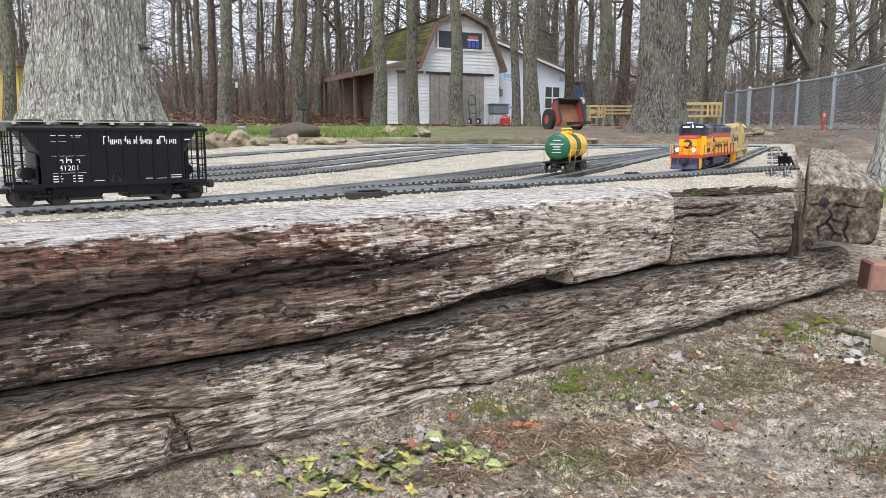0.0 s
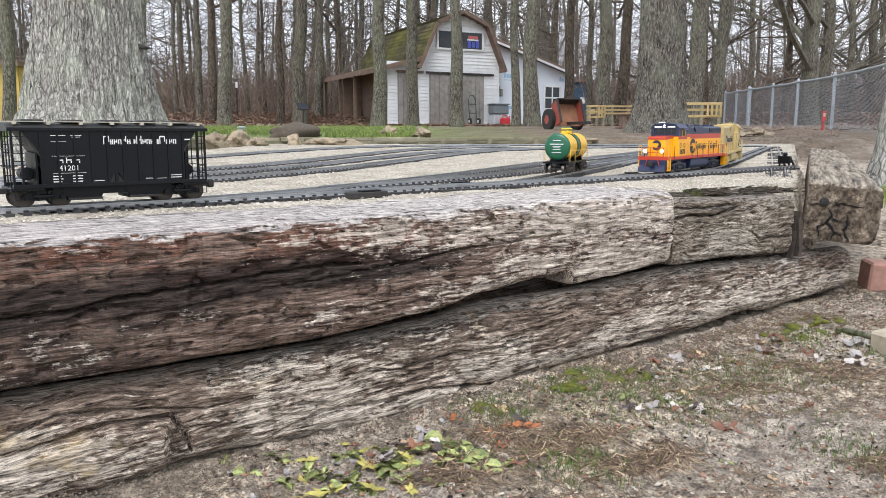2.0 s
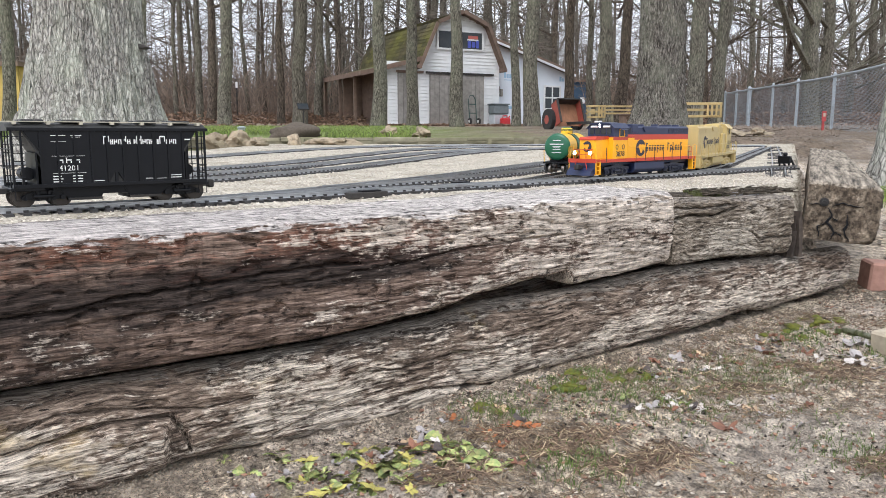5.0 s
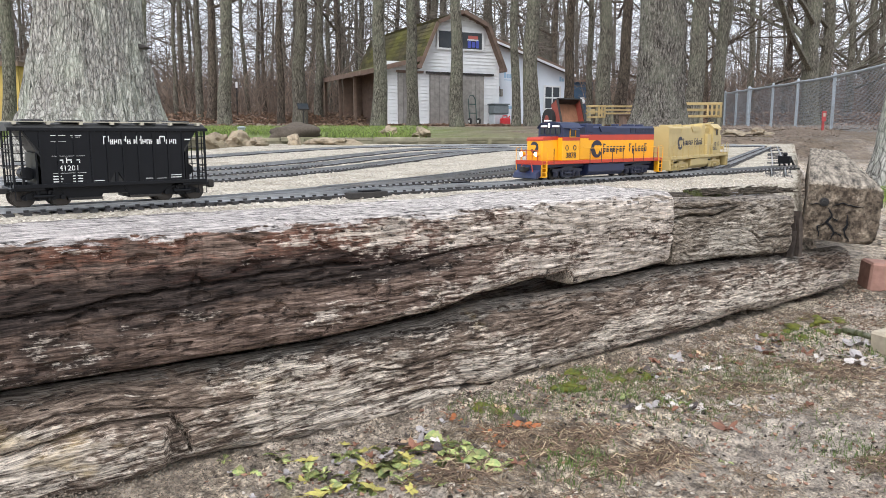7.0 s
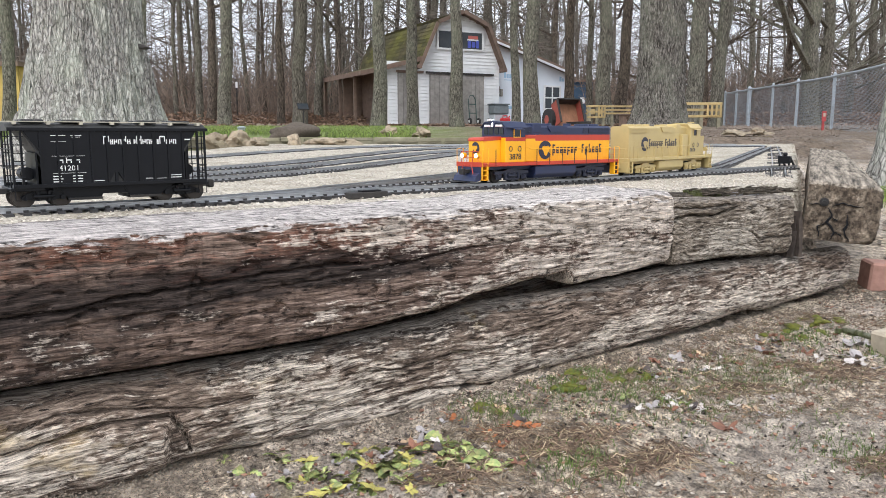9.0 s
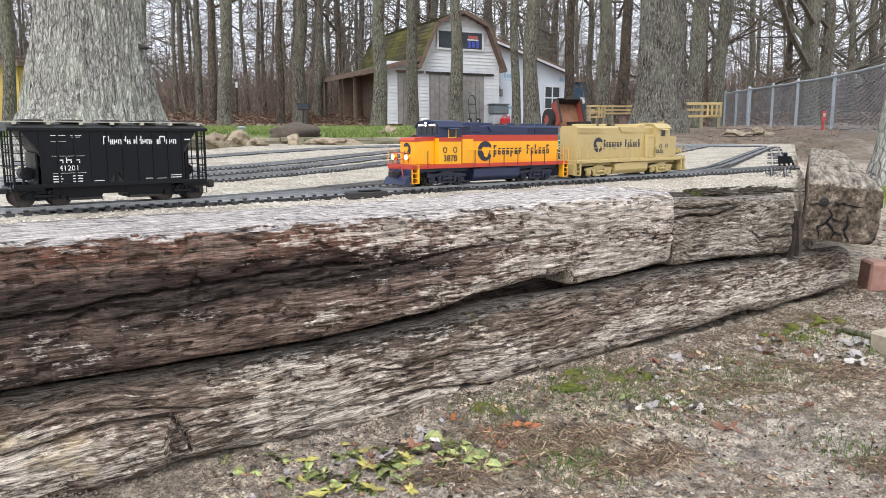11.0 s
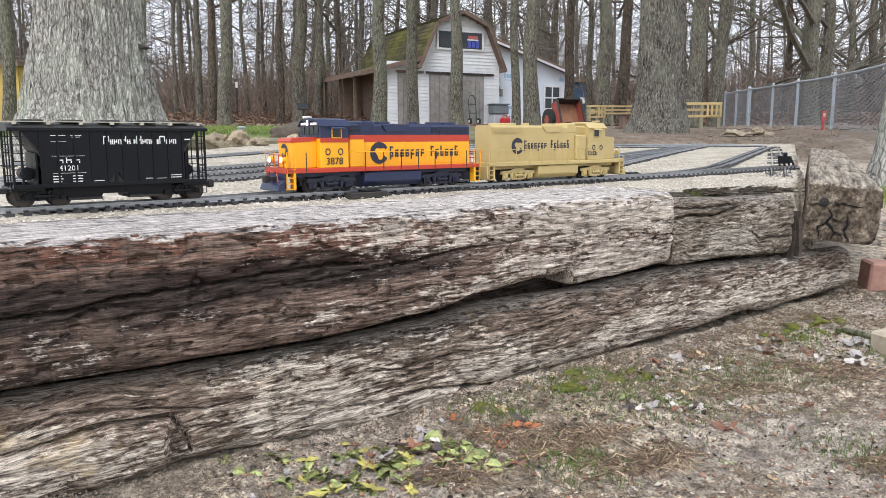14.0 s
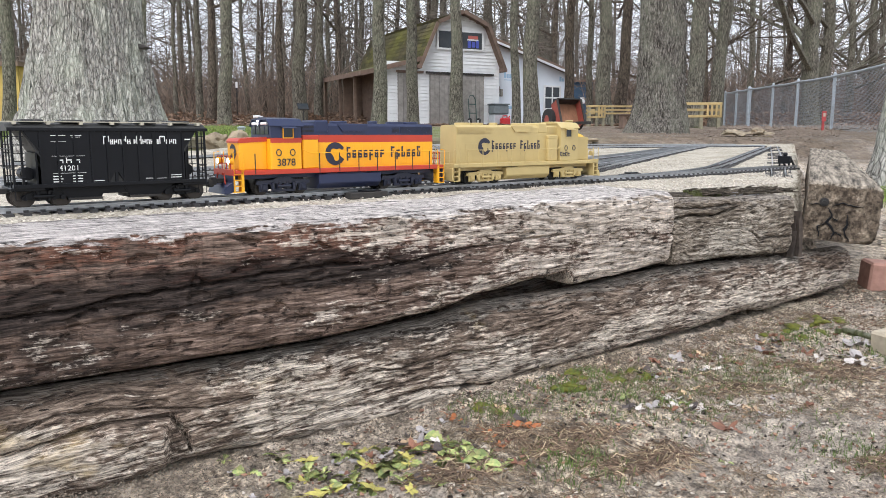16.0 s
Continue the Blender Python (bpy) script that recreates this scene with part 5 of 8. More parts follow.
    # company name and capacity data as plain bars, the car's number in figures
    x = 0.0
    for i, (cw, tall) in enumerate(((9, 1), (4, 0), (5, 0), (5, 0), (6, 1), (5, 0), (3, 0), (8, 1), (5, 0), (5, 0), (5, 0), (3, 0), (9, 1), (4, 0), (5, 0), (5, 0))):
        h = 0.0155 if tall else 0.0090
        t = 0.0016
        xa = -0.020 + x
        wd = cw * 0.00115
        bm = bmesh.new()
        box(bm, xa, xa + t, y, y + 0.0005, 0.1125, 0.1125 + h)
        box(bm, xa + wd - t, xa + wd, y, y + 0.0005, 0.1125 + (0 if i % 2 else h * 0.3), 0.1125 + h)
        box(bm, xa + t, xa + wd - t, y, y + 0.0005, 0.1125 + h * (0.45 if i % 3 else 0.85), 0.1125 + h * (0.6 if i % 3 else 1.0))
        part("name_block", bm, LETTER_WHITE, car)
        x += wd + 0.0016 + (0.004 if i in (5, 10) else 0)
    letters("41201", 0.0135, LETTER_WHITE, car, pose(-0.079, y, 0.0695, 90, 0, 0), "car_number")
    for i in range(3):
        part("reporting_mark", boxes((-0.097 + i * 0.0135, -0.0955 + i * 0.0135, y, y + 0.0005, 0.079, 0.089), (-0.0955 + i * 0.0135, -0.088 + i * 0.0135, y, y + 0.0005, 0.0835, 0.0855), (-0.0895 + i * 0.0135, -0.088 + i * 0.0135, y, y + 0.0005, 0.079, 0.0825)), LETTER_WHITE, car)
    for xa, xb, za, zb in ((-0.106, -0.052, 0.0915, 0.0925), (-0.106, -0.052, 0.0605, 0.0615), (-0.106, -0.092, 0.0545, 0.0575), (-0.106, -0.090, 0.0495, 0.0525), (-0.106, -0.092, 0.0445, 0.0475), (-0.074, -0.058, 0.0545, 0.0575), (-0.074, -0.058, 0.0495, 0.0525), (-0.074, -0.058, 0.0445, 0.0475),
                           (-0.040, -0.022, 0.0445, 0.0465), (-0.106, -0.082, 0.1285, 0.130), (-0.106, -0.082, 0.1175, 0.1185), (-0.074, -0.056, 0.1285, 0.1300), (-0.072, -0.058, 0.1255, 0.127), (0.051, 0.064, 0.046, 0.048), (0.072, 0.090, 0.0455, 0.047), (0.094, 0.118, 0.051, 0.053), (0.094, 0.118, 0.0465, 0.049), (0.127, 0.137, 0.120, 0.124)):
        part("data_bar", boxes((xa, xb, y - (0.0022 if abs(xa) > 0.121 else 0), y + 0.0005, za, za + (zb - za) * 0.6)), LETTER_WHITE, car)
    return car


hopper = hopper_car()
hp = P0 - 1.5295 * DIR
hopper.matrix_basis = pose(hp.x, hp.y, bed(hp.y), 0, 0, math.degrees(ALONG)) @ Matrix.Diagonal((1.04, 1.0, 1.0, 1))


def tank_car():
    """Small single-dome tank car, local X from the near end back."""
    car = tagged(new("tank_car"), "yellow and green single-dome tank car on black trucks", "model freight car")
    r, zc, L = 0.0445, 0.088, 0.215
    bm = bmesh.new()
    tube(bm, [(0.002, 0, zc), (L - 0.002, 0, zc)], r, 28, False)
    part("tank_shell", bm, TANK_YELLOW, car, smooth=True)
    for e, x in ((-1, 0.002), (1, L - 0.002)):
        bm = bmesh.new()
        tube(bm, [(x, 0, zc), (x + e * 0.004, 0, zc), (x + e * 0.007, 0, zc), (x + e * 0.009, 0, zc)], [r + 0.0006, r - 0.002, r * 0.75, r * 0.3], 28)
        part("tank_end", bm, TANK_GREEN, car, "green domed end", True)
    bm = bmesh.new()
    tube(bm, [(0.088, 0, zc), (0.122, 0, zc)], r + 0.0008, 28)
    part("tank_band", bm, TANK_GREEN, car, smooth=True)
    for x in (0.086, 0.123):
        bm = bmesh.new()
        tube(bm, [(x, 0, zc), (x + 0.003, 0, zc)], r + 0.0016, 28)
        part("strap", bm, GRIMY, car)
    bm = bmesh.new()
    tube(bm, [(0.105, 0, zc + r - 0.006), (0.105, 0, zc + r + 0.015), (0.105, 0, zc + r + 0.018)], [0.020, 0.020, 0.015], 18)
    dome = part("dome", bm, TANK_YELLOW, car)
    bm = bmesh.new()
    tube(bm, [(0.105, 0, zc + r + 0.009), (0.105, 0, zc + r + 0.013)], 0.0204, 18)
    part("dome_band", bm, TANK_GREEN, dome)
    bm = bmesh.new()
    tube(bm, [(0.105, 0, zc + r + 0.017), (0.105, 0, zc + r + 0.0205)], [0.016, 0.012], 14)
    part("dome_cap", bm, TANK_GREEN, dome)
    bm = bmesh.new()
    tube(bm, [(0.128, -0.012, zc + r - 0.008), (0.128, -0.012, zc + r + 0.024)], 0.0035, 8)
    part("safety_valve", bm, BLACK, car)
    part("frame", boxes((-0.014, L + 0.014, -0.045, 0.045, 0.033, 0.0385), (-0.01, L + 0.01, -0.012, 0.012, 0.026, 0.033), bevel=0.0008), BLACK, car)
    for x in (0.03, 0.105, 0.185):
        bm = bmesh.new()
        prism(bm, [(-0.034, 0.038), (0.034, 0.038), (0.028, 0.060), (-0.028, 0.060)], "x", x - 0.006, x + 0.006)
        part("saddle", bm, BLACK, car)
    for s in (-1, 1):
        bm = bmesh.new()
        tube(bm, [(0.0, s * 0.0465, 0.075), (L, s * 0.0465, 0.075)], 0.001, 5)
        for x in (0.0, 0.06, 0.15, L):
            tube(bm, [(x, s * 0.0440, 0.038), (x, s * 0.0465, 0.075)], 0.0011, 5)
        part("handrail", bm, TANK_YELLOW, car)
    for e, x in ((-1, -0.014), (1, L + 0.014)):
        bm = boxes((min(x, x + e * 0.02), max(x, x + e * 0.02), -0.006, 0.006, 0.024, 0.033), bevel=0.001)
        part("coupler", bm, GRIMY, car)
    for z, wd, h in ((0.108, 0.026, 0.003), (0.0955, 0.046, 0.003), (0.089, 0.028, 0.0018), (0.084, 0.020, 0.0018), (0.079, 0.026, 0.0018), (0.068, 0.034, 0.0018)):
        part("data_bar", boxes((-0.0084, -0.0074, -wd / 2, wd / 2, z, z + h)), LETTER_WHITE, car)
    truck(car, 0.030, 0.0150, 0.05, GRIMY, WHEEL_STEEL)
    truck(car, 0.185, 0.0150, 0.05, GRIMY, WHEEL_STEEL)
    return car


tank = tank_car()
tank.matrix_basis = pose(0.383, 2.552, bed(2.56) + 0.0005, 0, -0.6, 64.2)


def buffer_stop():
    thing = tagged(new("buffer_stop"), "black plastic track buffer at the siding's end", "track buffer")
    part("beam", boxes((-0.014, 0.006, -0.030, 0.030, 0.016, 0.050), bevel=0.0015), BLACK, thing)
    for s in (-1, 1):
        bm = bmesh.new()
        prism(bm, [(-0.012, -0.004), (-0.004, -0.004), (0.004, 0.046), (-0.003, 0.046)], "y", s * 0.0235 - 0.003, s * 0.0235 + 0.003)
        part("upright", bm, BLACK, thing)
        bm = bmesh.new()
        prism(bm, [(0.046, -0.004), (0.058, -0.004), (0.008, 0.046), (0.0, 0.042)], "y", s * 0.0235 - 0.003, s * 0.0235 + 0.003)
        part("brace", bm, BLACK, thing)
    bm = bmesh.new()
    tube(bm, [(0, 0, 0.049), (0, 0, 0.052), (0, 0, 0.056), (0, 0, 0.064), (0, 0, 0.068)], [0.006, 0.010, 0.0105, 0.0105, 0.006], 12)
    part("lamp", bm, BLACK, thing, smooth=True)
    bp = P0 + 1.06 * DIR
    thing.matrix_basis = pose(bp.x, bp.y, bed(bp.y) - 0.004, 0, 0, math.degrees(ALONG)) @ Matrix.Diagonal((0.82, 0.82, 0.82, 1))
    return thing


buffer_stop()


def switch_motor(x, y, ang, label):
    thing = tagged(new("switch_motor"), label, "switch motor", "point motors beside the track")
    part("case", boxes((-0.052, 0.052, -0.013, 0.013, -0.016, -0.001), bevel=0.002), GRIMY, thing)
    part("lid", boxes((-0.020, 0.034, -0.011, 0.011, -0.001, 0.003), bevel=0.0015), BLACK, thing)
    part("throw_bar", boxes((-0.004, 0.004, 0.010, 0.050, -0.012, -0.009)), BLACK, thing)
    thing.matrix_basis = pose(x, y, bed(y) - 0.001, 0, 0, ang)


q = P0 - 0.975 * DIR + 0.060 * SIDE
switch_motor(q.x, q.y, 38.1, "long black plastic point motor beside the siding")
q = P0 + 0.185 * DIR - 0.062 * SIDE
switch_motor(q.x - 0.02, q.y, 42, "low black point motor at the turnout")
q = P0 - 0.60 * DIR - 0.058 * SIDE
switch_motor(q.x, q.y, 38, "small black point motor among the yard tracks")


class Soup:
    """Many small pieces gathered into one mesh."""

    def __init__(self):
        self.co, self.faces = [], []

    def tube(self, pts, radii, sides=3):
        base = len(self.co)
        n = len(pts)
        for i, p in enumerate(pts):
            a, b = pts[max(i - 1, 0)], pts[min(i + 1, n - 1)]
            d = Vector((b[0] - a[0], b[1] - a[1], b[2] - a[2]))
            d.normalize()
            u = d.cross(Vector((0.31, 0.95, 0.05)) if abs(d.z) > 0.8 else Vector((0, 0, 1))).normalized()
            w = d.cross(u)
            for k in range(sides):
                c, s = math.cos(2 * math.pi * k / sides) * radii[i], math.sin(2 * math.pi * k / sides) * radii[i]
                self.co.append((p[0] + c * u.x + s * w.x, p[1] + c * u.y + s * w.y, p[2] + c * u.z + s * w.z))
        for i in range(n - 1):
            for k in range(sides):
                j = (k + 1) % sides
                self.faces.append((base + i * sides + k, base + i * sides + j, base + (i + 1) * sides + j, base + (i + 1) * sides + k))

    def stone(self, x, y, z, r, rng):
        base = len(self.co)
        for dx, dy, dz in ((1, 0, 0), (0, 1, 0), (-1, 0, 0), (0, -1, 0), (0, 0, 0.8), (0, 0, -0.5)):
            k = r * rng.uniform(0.6, 1.25)
            self.co.append((x + dx * k + rng.uniform(-r, r) * 0.3, y + dy * k + rng.uniform(-r, r) * 0.3, z + dz * k))
        for a, b in ((0, 1), (1, 2), (2, 3), (3, 0)):
            self.faces += [(base + a, base + b, base + 4), (base + b, base + a, base + 5)]

    def make(self, name, material, smooth_shade=False):
        me = bpy.data.meshes.new(name)
        me.from_pydata(self.co, [], self.faces)
        me.materials.append(material)
        if smooth_shade:
            me.polygons.foreach_set("use_smooth", [True] * len(me.polygons))
        return new(name, me)


STONE_GREY = worn("ballast_stone", (0.50, 0.45, 0.385), 0.9, 0, 0.2, 90, (0.25, 0.22, 0.18), 0.3, island=0.38)
PEBBLE = worn("soil_pebble", (0.22, 0.185, 0.15), 0.85, 0, 0.25, 60, (0.1, 0.08, 0.06), 0.4, island=0.4)


def scatter_ballast():
    rng = random.Random(4)
    soup = Soup()
    for i in range(26000):
        v = 0.20 + 3.6 * rng.random() ** 1.7
        u = rng.uniform(-0.9, 3.2)
        p = WALL_A + u * WDIR + v * WNORM
        if p.y < 0.8 or p.x > 0.94 + 0.456 * (p.y - 2.03):
            continue
        soup.stone(p.x, p.y, bed(p.y) - 0.0150, rng.uniform(0.0016, 0.0042), rng)
    tagged(soup.make("ballast", STONE_GREY), "loose pale crushed limestone chips between the tracks", "gravel", kind="stuff")


scatter_ballast()


# ---- the garden side ----
def soil_z(x, y):
    return terrain(x, y) + near_relief(x, y)


def open_soil(rng):
    """A spot on the soil in front of the wall."""
    while True:
        x, y = rng.uniform(-0.35, 1.6), rng.uniform(0.75, 2.3)
        d = (Vector((x, y)) - WALL_A).dot(WNORM)
        if d < -0.01 or x > 1.12:
            return x, y, d


def scatter_pebbles():
    rng = random.Random(11)
    soup = Soup()
    for i in range(24000):
        x, y, d = open_soil(rng)
        soup.stone(x, y, soil_z(x, y) + 0.0005, rng.uniform(0.001, 0.0032) * (2.0 if rng.random() < 0.03 else 1), rng)
    tagged(soup.make("soil_crumbs", PEBBLE), "crumbs of soil and small stones on the ground", "soil crumbs", kind="stuff")
    soup = Soup()
    for i in range(13000):
        x, y, d = open_soil(rng)
        if noise.noise(Vector((x * 4.1, y * 4.1, 4))) < 0.05:
            continue
        a, L = rng.uniform(0, 6.28), rng.uniform(0.008, 0.036)
        z = soil_z(x, y) + 0.002
        x2, y2 = x + math.cos(a) * L, y + math.sin(a) * L
        soup.tube([(x, y, z), ((x + x2) / 2 + rng.uniform(-.006, .006), (y + y2) / 2 + rng.uniform(-.006, .006), z + rng.uniform(0.001, 0.010)), (x2, y2, soil_z(x2, y2) + 0.002)], [0.0006, 0.0007, 0.0004], 3)
    tagged(soup.make("straw", STRAW), "dead grass stalks and pine straw lying on soil", "dead grass", kind="stuff")
    soup = Soup()
    tufts = ((0.24, 1.40, 0.07), (0.30, 1.46, 0.06), (0.42, 1.36, 0.07), (0.62, 1.48, 0.06), (0.10, 1.27, 0.04), (0.66, 1.10, 0.05), (0.98, 1.60, 0.05), (0.2, 1.05, 0.04), (0.86, 1.74, 0.05), (0.34, 1.30, 0.09), (0.52, 1.42, 0.10), (0.7, 1.5, 0.1))
    for i in range(3600):
        cx, cy, r = tufts[rng.randrange(len(tufts))]
        x, y = rng.gauss(cx, r), rng.gauss(cy, r)
        if (Vector((x, y)) - WALL_A).dot(WNORM) > -0.02:
            continue
        z = soil_z(x, y)
        L, a = rng.uniform(0.005, 0.016), rng.uniform(0, 6.28)
        lean = rng.uniform(0.3, 1.1) * L
        soup.tube([(x, y, z - 0.002), (x + math.cos(a) * lean * 0.4, y + math.sin(a) * lean * 0.4, z + L * 0.7), (x + math.cos(a) * lean, y + math.sin(a) * lean, z + L * 0.8)], [0.0008, 0.0006, 0.0001], 3)
    tagged(soup.make("grass", GRASS), "short sparse tufts of green grass on soil", "grass", kind="stuff")


STRAW = worn("straw", (0.20, 0.145, 0.095), 0.9, 0, 0.3, 20, island=0.45, relief=0)
GRASS = worn("grass_blade", (0.10, 0.15, 0.03), 0.7, 0, 0.3, 20, island=0.4, relief=0)
scatter_pebbles()


def leaf_mesh(name, material, lobes, seed, curl=0.25, length=1.0):
    """A lobed leaf, unit long, curled, with a stalk; thickness given by two skins."""
    rng = random.Random(seed)
    bm = bmesh.new()
    n = 22
    rim = []
    for i in range(n):
        a = 2 * math.pi * i / n
        k = 0.5 * (0.72 + 0.28 * math.cos(a * lobes + 0.4)) * (0.75 + 0.25 * abs(math.cos(a)))
        k *= 1 + rng.uniform(-0.08, 0.08)
        x, y = math.cos(a) * k * length, math.sin(a) * k * 0.8
        z = curl * (0.9 * y * y + 0.5 * x * x + 0.25 * x * y + 0.10 * math.sin(3 * a + seed)) + 0.02
        rim.append((x, y, z))
    top = [bm.verts.new(p) for p in rim]
    low = [bm.verts.new((p[0], p[1], p[2] - 0.012)) for p in rim]
    mid = [bm.verts.new((p[0] * 0.5, p[1] * 0.5, p[2] * 0.35 + 0.015 * (i % 2))) for i, p in enumerate(rim)]
    c = bm.verts.new((0, 0, 0.01))
    for i in range(n):
        j = (i + 1) % n
        bm.faces.new((top[i], top[j], mid[j], mid[i]))
        bm.faces.new((mid[i], mid[j], c))
        bm.faces.new((top[j], top[i], low[i], low[j]))
    bm.faces.new(low[::-1])
    tube(bm, [(-0.4 * length, 0, 0.03), (-0.7 * length, 0.04, 0.06), (-0.95 * length, 0.02, 0.03)], [0.014, 0.010, 0.008], 4)
    me = bpy.data.meshes.new(name)
    bm.to_mesh(me)
    bm.free()
    me.materials.append(material)
    return me


def leaf_colour(name, c, rough=0.7):
    return worn(name, c, rough, 0, 0.3, 6, tuple(k * 0.5 for k in c), 0.6, island=0.2, relief=0.0)


LEAF_KINDS = {
    "orange": ("brittle orange-brown oak leaf lying on soil", leaf_mesh("fallen_leaf", leaf_colour("orange_leaf", (0.40, 0.14, 0.05)), 5, 1, 0.5)),
    "tan": ("pale tan dead leaf lying on soil", leaf_mesh("fallen_leaf", leaf_colour("tan_leaf", (0.45, 0.32, 0.20)), 4, 2, 0.6)),
    "grey": ("grey wilted leaf lying on soil", leaf_mesh("fallen_leaf", leaf_colour("grey_leaf", (0.33, 0.30, 0.29)), 3, 3, 0.7)),
    "dark": ("dark wet rotting leaf on soil", leaf_mesh("fallen_leaf", leaf_colour("dark_leaf", (0.06, 0.045, 0.04), 0.4), 4, 4, 0.6)),
    "brown": ("curled reddish brown dead leaf on soil", leaf_mesh("fallen_leaf", leaf_colour("brown_leaf", (0.20, 0.09, 0.055)), 5, 5, 1.0)),
    "pale": ("pale silvery dead leaf turned underside up", leaf_mesh("fallen_leaf", leaf_colour("silvery_leaf", (0.58, 0.52, 0.48)), 5, 9, 0.8)),
    "yellow": ("yellowing weed leaf lying flat on soil", leaf_mesh("fallen_leaf", leaf_colour("yellow_leaf", (0.42, 0.37, 0.10)), 6, 6, 0.4, 1.3)),
}


def fallen_leaf(kind, x, y, size, turn, tilt=0.0):
    label, me = LEAF_KINDS[kind]
    ob = new("fallen_leaf", me)
    ob.matrix_basis = pose(x, y, soil_z(x, y) + 0.0015, tilt, tilt * 0.6, turn) @ Matrix.Diagonal((size, size, size, 1))
    tagged(ob, label, "leaf", "fallen leaves on the soil")


for row in (("orange", 0.130, 1.195, 0.042, 20), ("dark", 0.125, 1.225, 0.045, 80), ("orange", 0.075, 1.150, 0.040, -60), ("orange", 0.090, 1.120, 0.028, 100), ("orange", 0.02, 1.235, 0.045, -50), ("tan", 0.100, 1.075, 0.022, 30),
            ("grey", -0.150, 1.075, 0.030, 10), ("grey", -0.128, 1.035, 0.034, 70), ("dark", -0.005, 1.105, 0.040, 0), ("brown", -0.045, 1.135, 0.050, 60), ("tan", -0.06, 1.070, 0.030, 10), ("yellow", -0.045, 1.04, 0.026, 70),
            ("yellow", -0.115, 1.085, 0.045, 120), ("yellow", -0.165, 1.005, 0.050, 30), ("yellow", -0.10, 1.015, 0.035, -30), ("dark", -0.035, 1.025, 0.035, 30), ("grey", 0.085, 1.035, 0.022, 45), ("grey", 0.375, 1.285, 0.045, 70),
            ("tan", 0.475, 1.405, 0.055, 20), ("tan", 0.46, 1.37, 0.040, 100), ("grey", 0.93, 1.66, 0.075, 60), ("grey", 0.97, 1.61, 0.045, 100), ("brown", 0.80, 1.72, 0.055, 30), ("grey", 0.715, 1.65, 0.050, -20)):
    fallen_leaf(*row)
rngl = random.Random(21)
for i in range(64):
    x, y, d = open_soil(rngl)
    if x > 0.3 or d > -0.2:
        fallen_leaf(rngl.choice(("tan", "grey", "dark", "brown", "tan", "brown")), x, y, rngl.uniform(0.010, 0.026), rngl.uniform(0, 360), rngl.uniform(-15, 15))


WEED = worn("weed_leaf", (0.27, 0.35, 0.125), 0.6, 0, 0.35, 40, (0.60, 0.50, 0.22), 0.85, island=0.5, relief=0)
WEED_LEAF = None


def weed(x, y, count, size, seed):
    """A flat rosette of toothed leaves."""
    global WEED_LEAF
    if WEED_LEAF is None:
        bm = bmesh.new()
        pts = [(0.0, 0.04), (0.22, 0.08), (0.34, 0.21), (0.42, 0.17), (0.54, 0.29), (0.63, 0.22), (0.76, 0.27), (0.88, 0.19), (0.96, 0.10), (1.0, 0.0)]
        for s in (1, -1):
            prev = None
            for u, w in pts:
                z = 0.45 * u - 0.55 * u * u
                a, b = bm.verts.new((u, 0, z)), bm.verts.new((u, s * w, z + 0.25 * w))
                if prev:
                    bm.faces.new((prev[0], a, b, prev[1]) if s > 0 else (prev[1], b, a, prev[0]))
                prev = (a, b)
        bmesh.ops.solidify(bm, geom=bm.faces[:], thickness=0.02)
        WEED_LEAF = bpy.data.meshes.new("leaf")
        bm.to_mesh(WEED_LEAF)
        bm.free()
        WEED_LEAF.materials.append(WEED)
    rng = random.Random(seed)
    plant = tagged(new("weed"), "low green rosette weed growing from the soil", "weed", "weeds by the timber wall")
    plant.matrix_basis = pose(x, y, soil_z(x, y))
    for i in range(count):
        ob = new("leaf", WEED_LEAF)
        ob.parent = plant
        L = size * rng.uniform(0.3, 0.8)
        ob.matrix_basis = pose(0, 0, 0, rng.uniform(-25, 25), rng.uniform(-24, 10), i * 360 / count + rng.uniform(-25, 25)) @ Matrix.Diagonal((L, L, L, 1))


for row in ((0.005, 1.150, 8, 0.062, 1), (0.030, 1.085, 9, 0.055, 2), (-0.075, 1.085, 8, 0.05, 3), (-0.13, 1.045, 7, 0.05, 4), (-0.175, 0.995, 6, 0.05, 5), (0.055, 1.055, 7, 0.045, 6), (-0.06, 1.035, 7, 0.042, 7), (0.19, 1.27, 5, 0.026, 8), (0.43, 1.33, 5, 0.035, 9), (0.335, 1.325, 5, 0.022, 10),
            (-0.36, 0.965, 5, 0.024, 11), (0.42, 1.06, 5, 0.02, 12), (0.61, 1.56, 6, 0.035, 13), (0.99, 1.45, 6, 0.03, 14), (-0.01, 1.02, 6, 0.04, 15)):
    weed(*row)
rngw = random.Random(19)
for i in range(30):
    weed(rngw.gauss(-0.045, 0.085), rngw.gauss(1.085, 0.04), rngw.randint(4, 8), rngw.uniform(0.022, 0.05), 40 + i)
for i in range(50):
    fallen_leaf(rngw.choice(("yellow", "yellow", "tan", "brown", "grey", "dark", "dark")), rngw.gauss(-0.03, 0.10), rngw.gauss(1.08, 0.05), rngw.uniform(0.014, 0.034), rngw.uniform(0, 360), rngw.uniform(-25, 25))

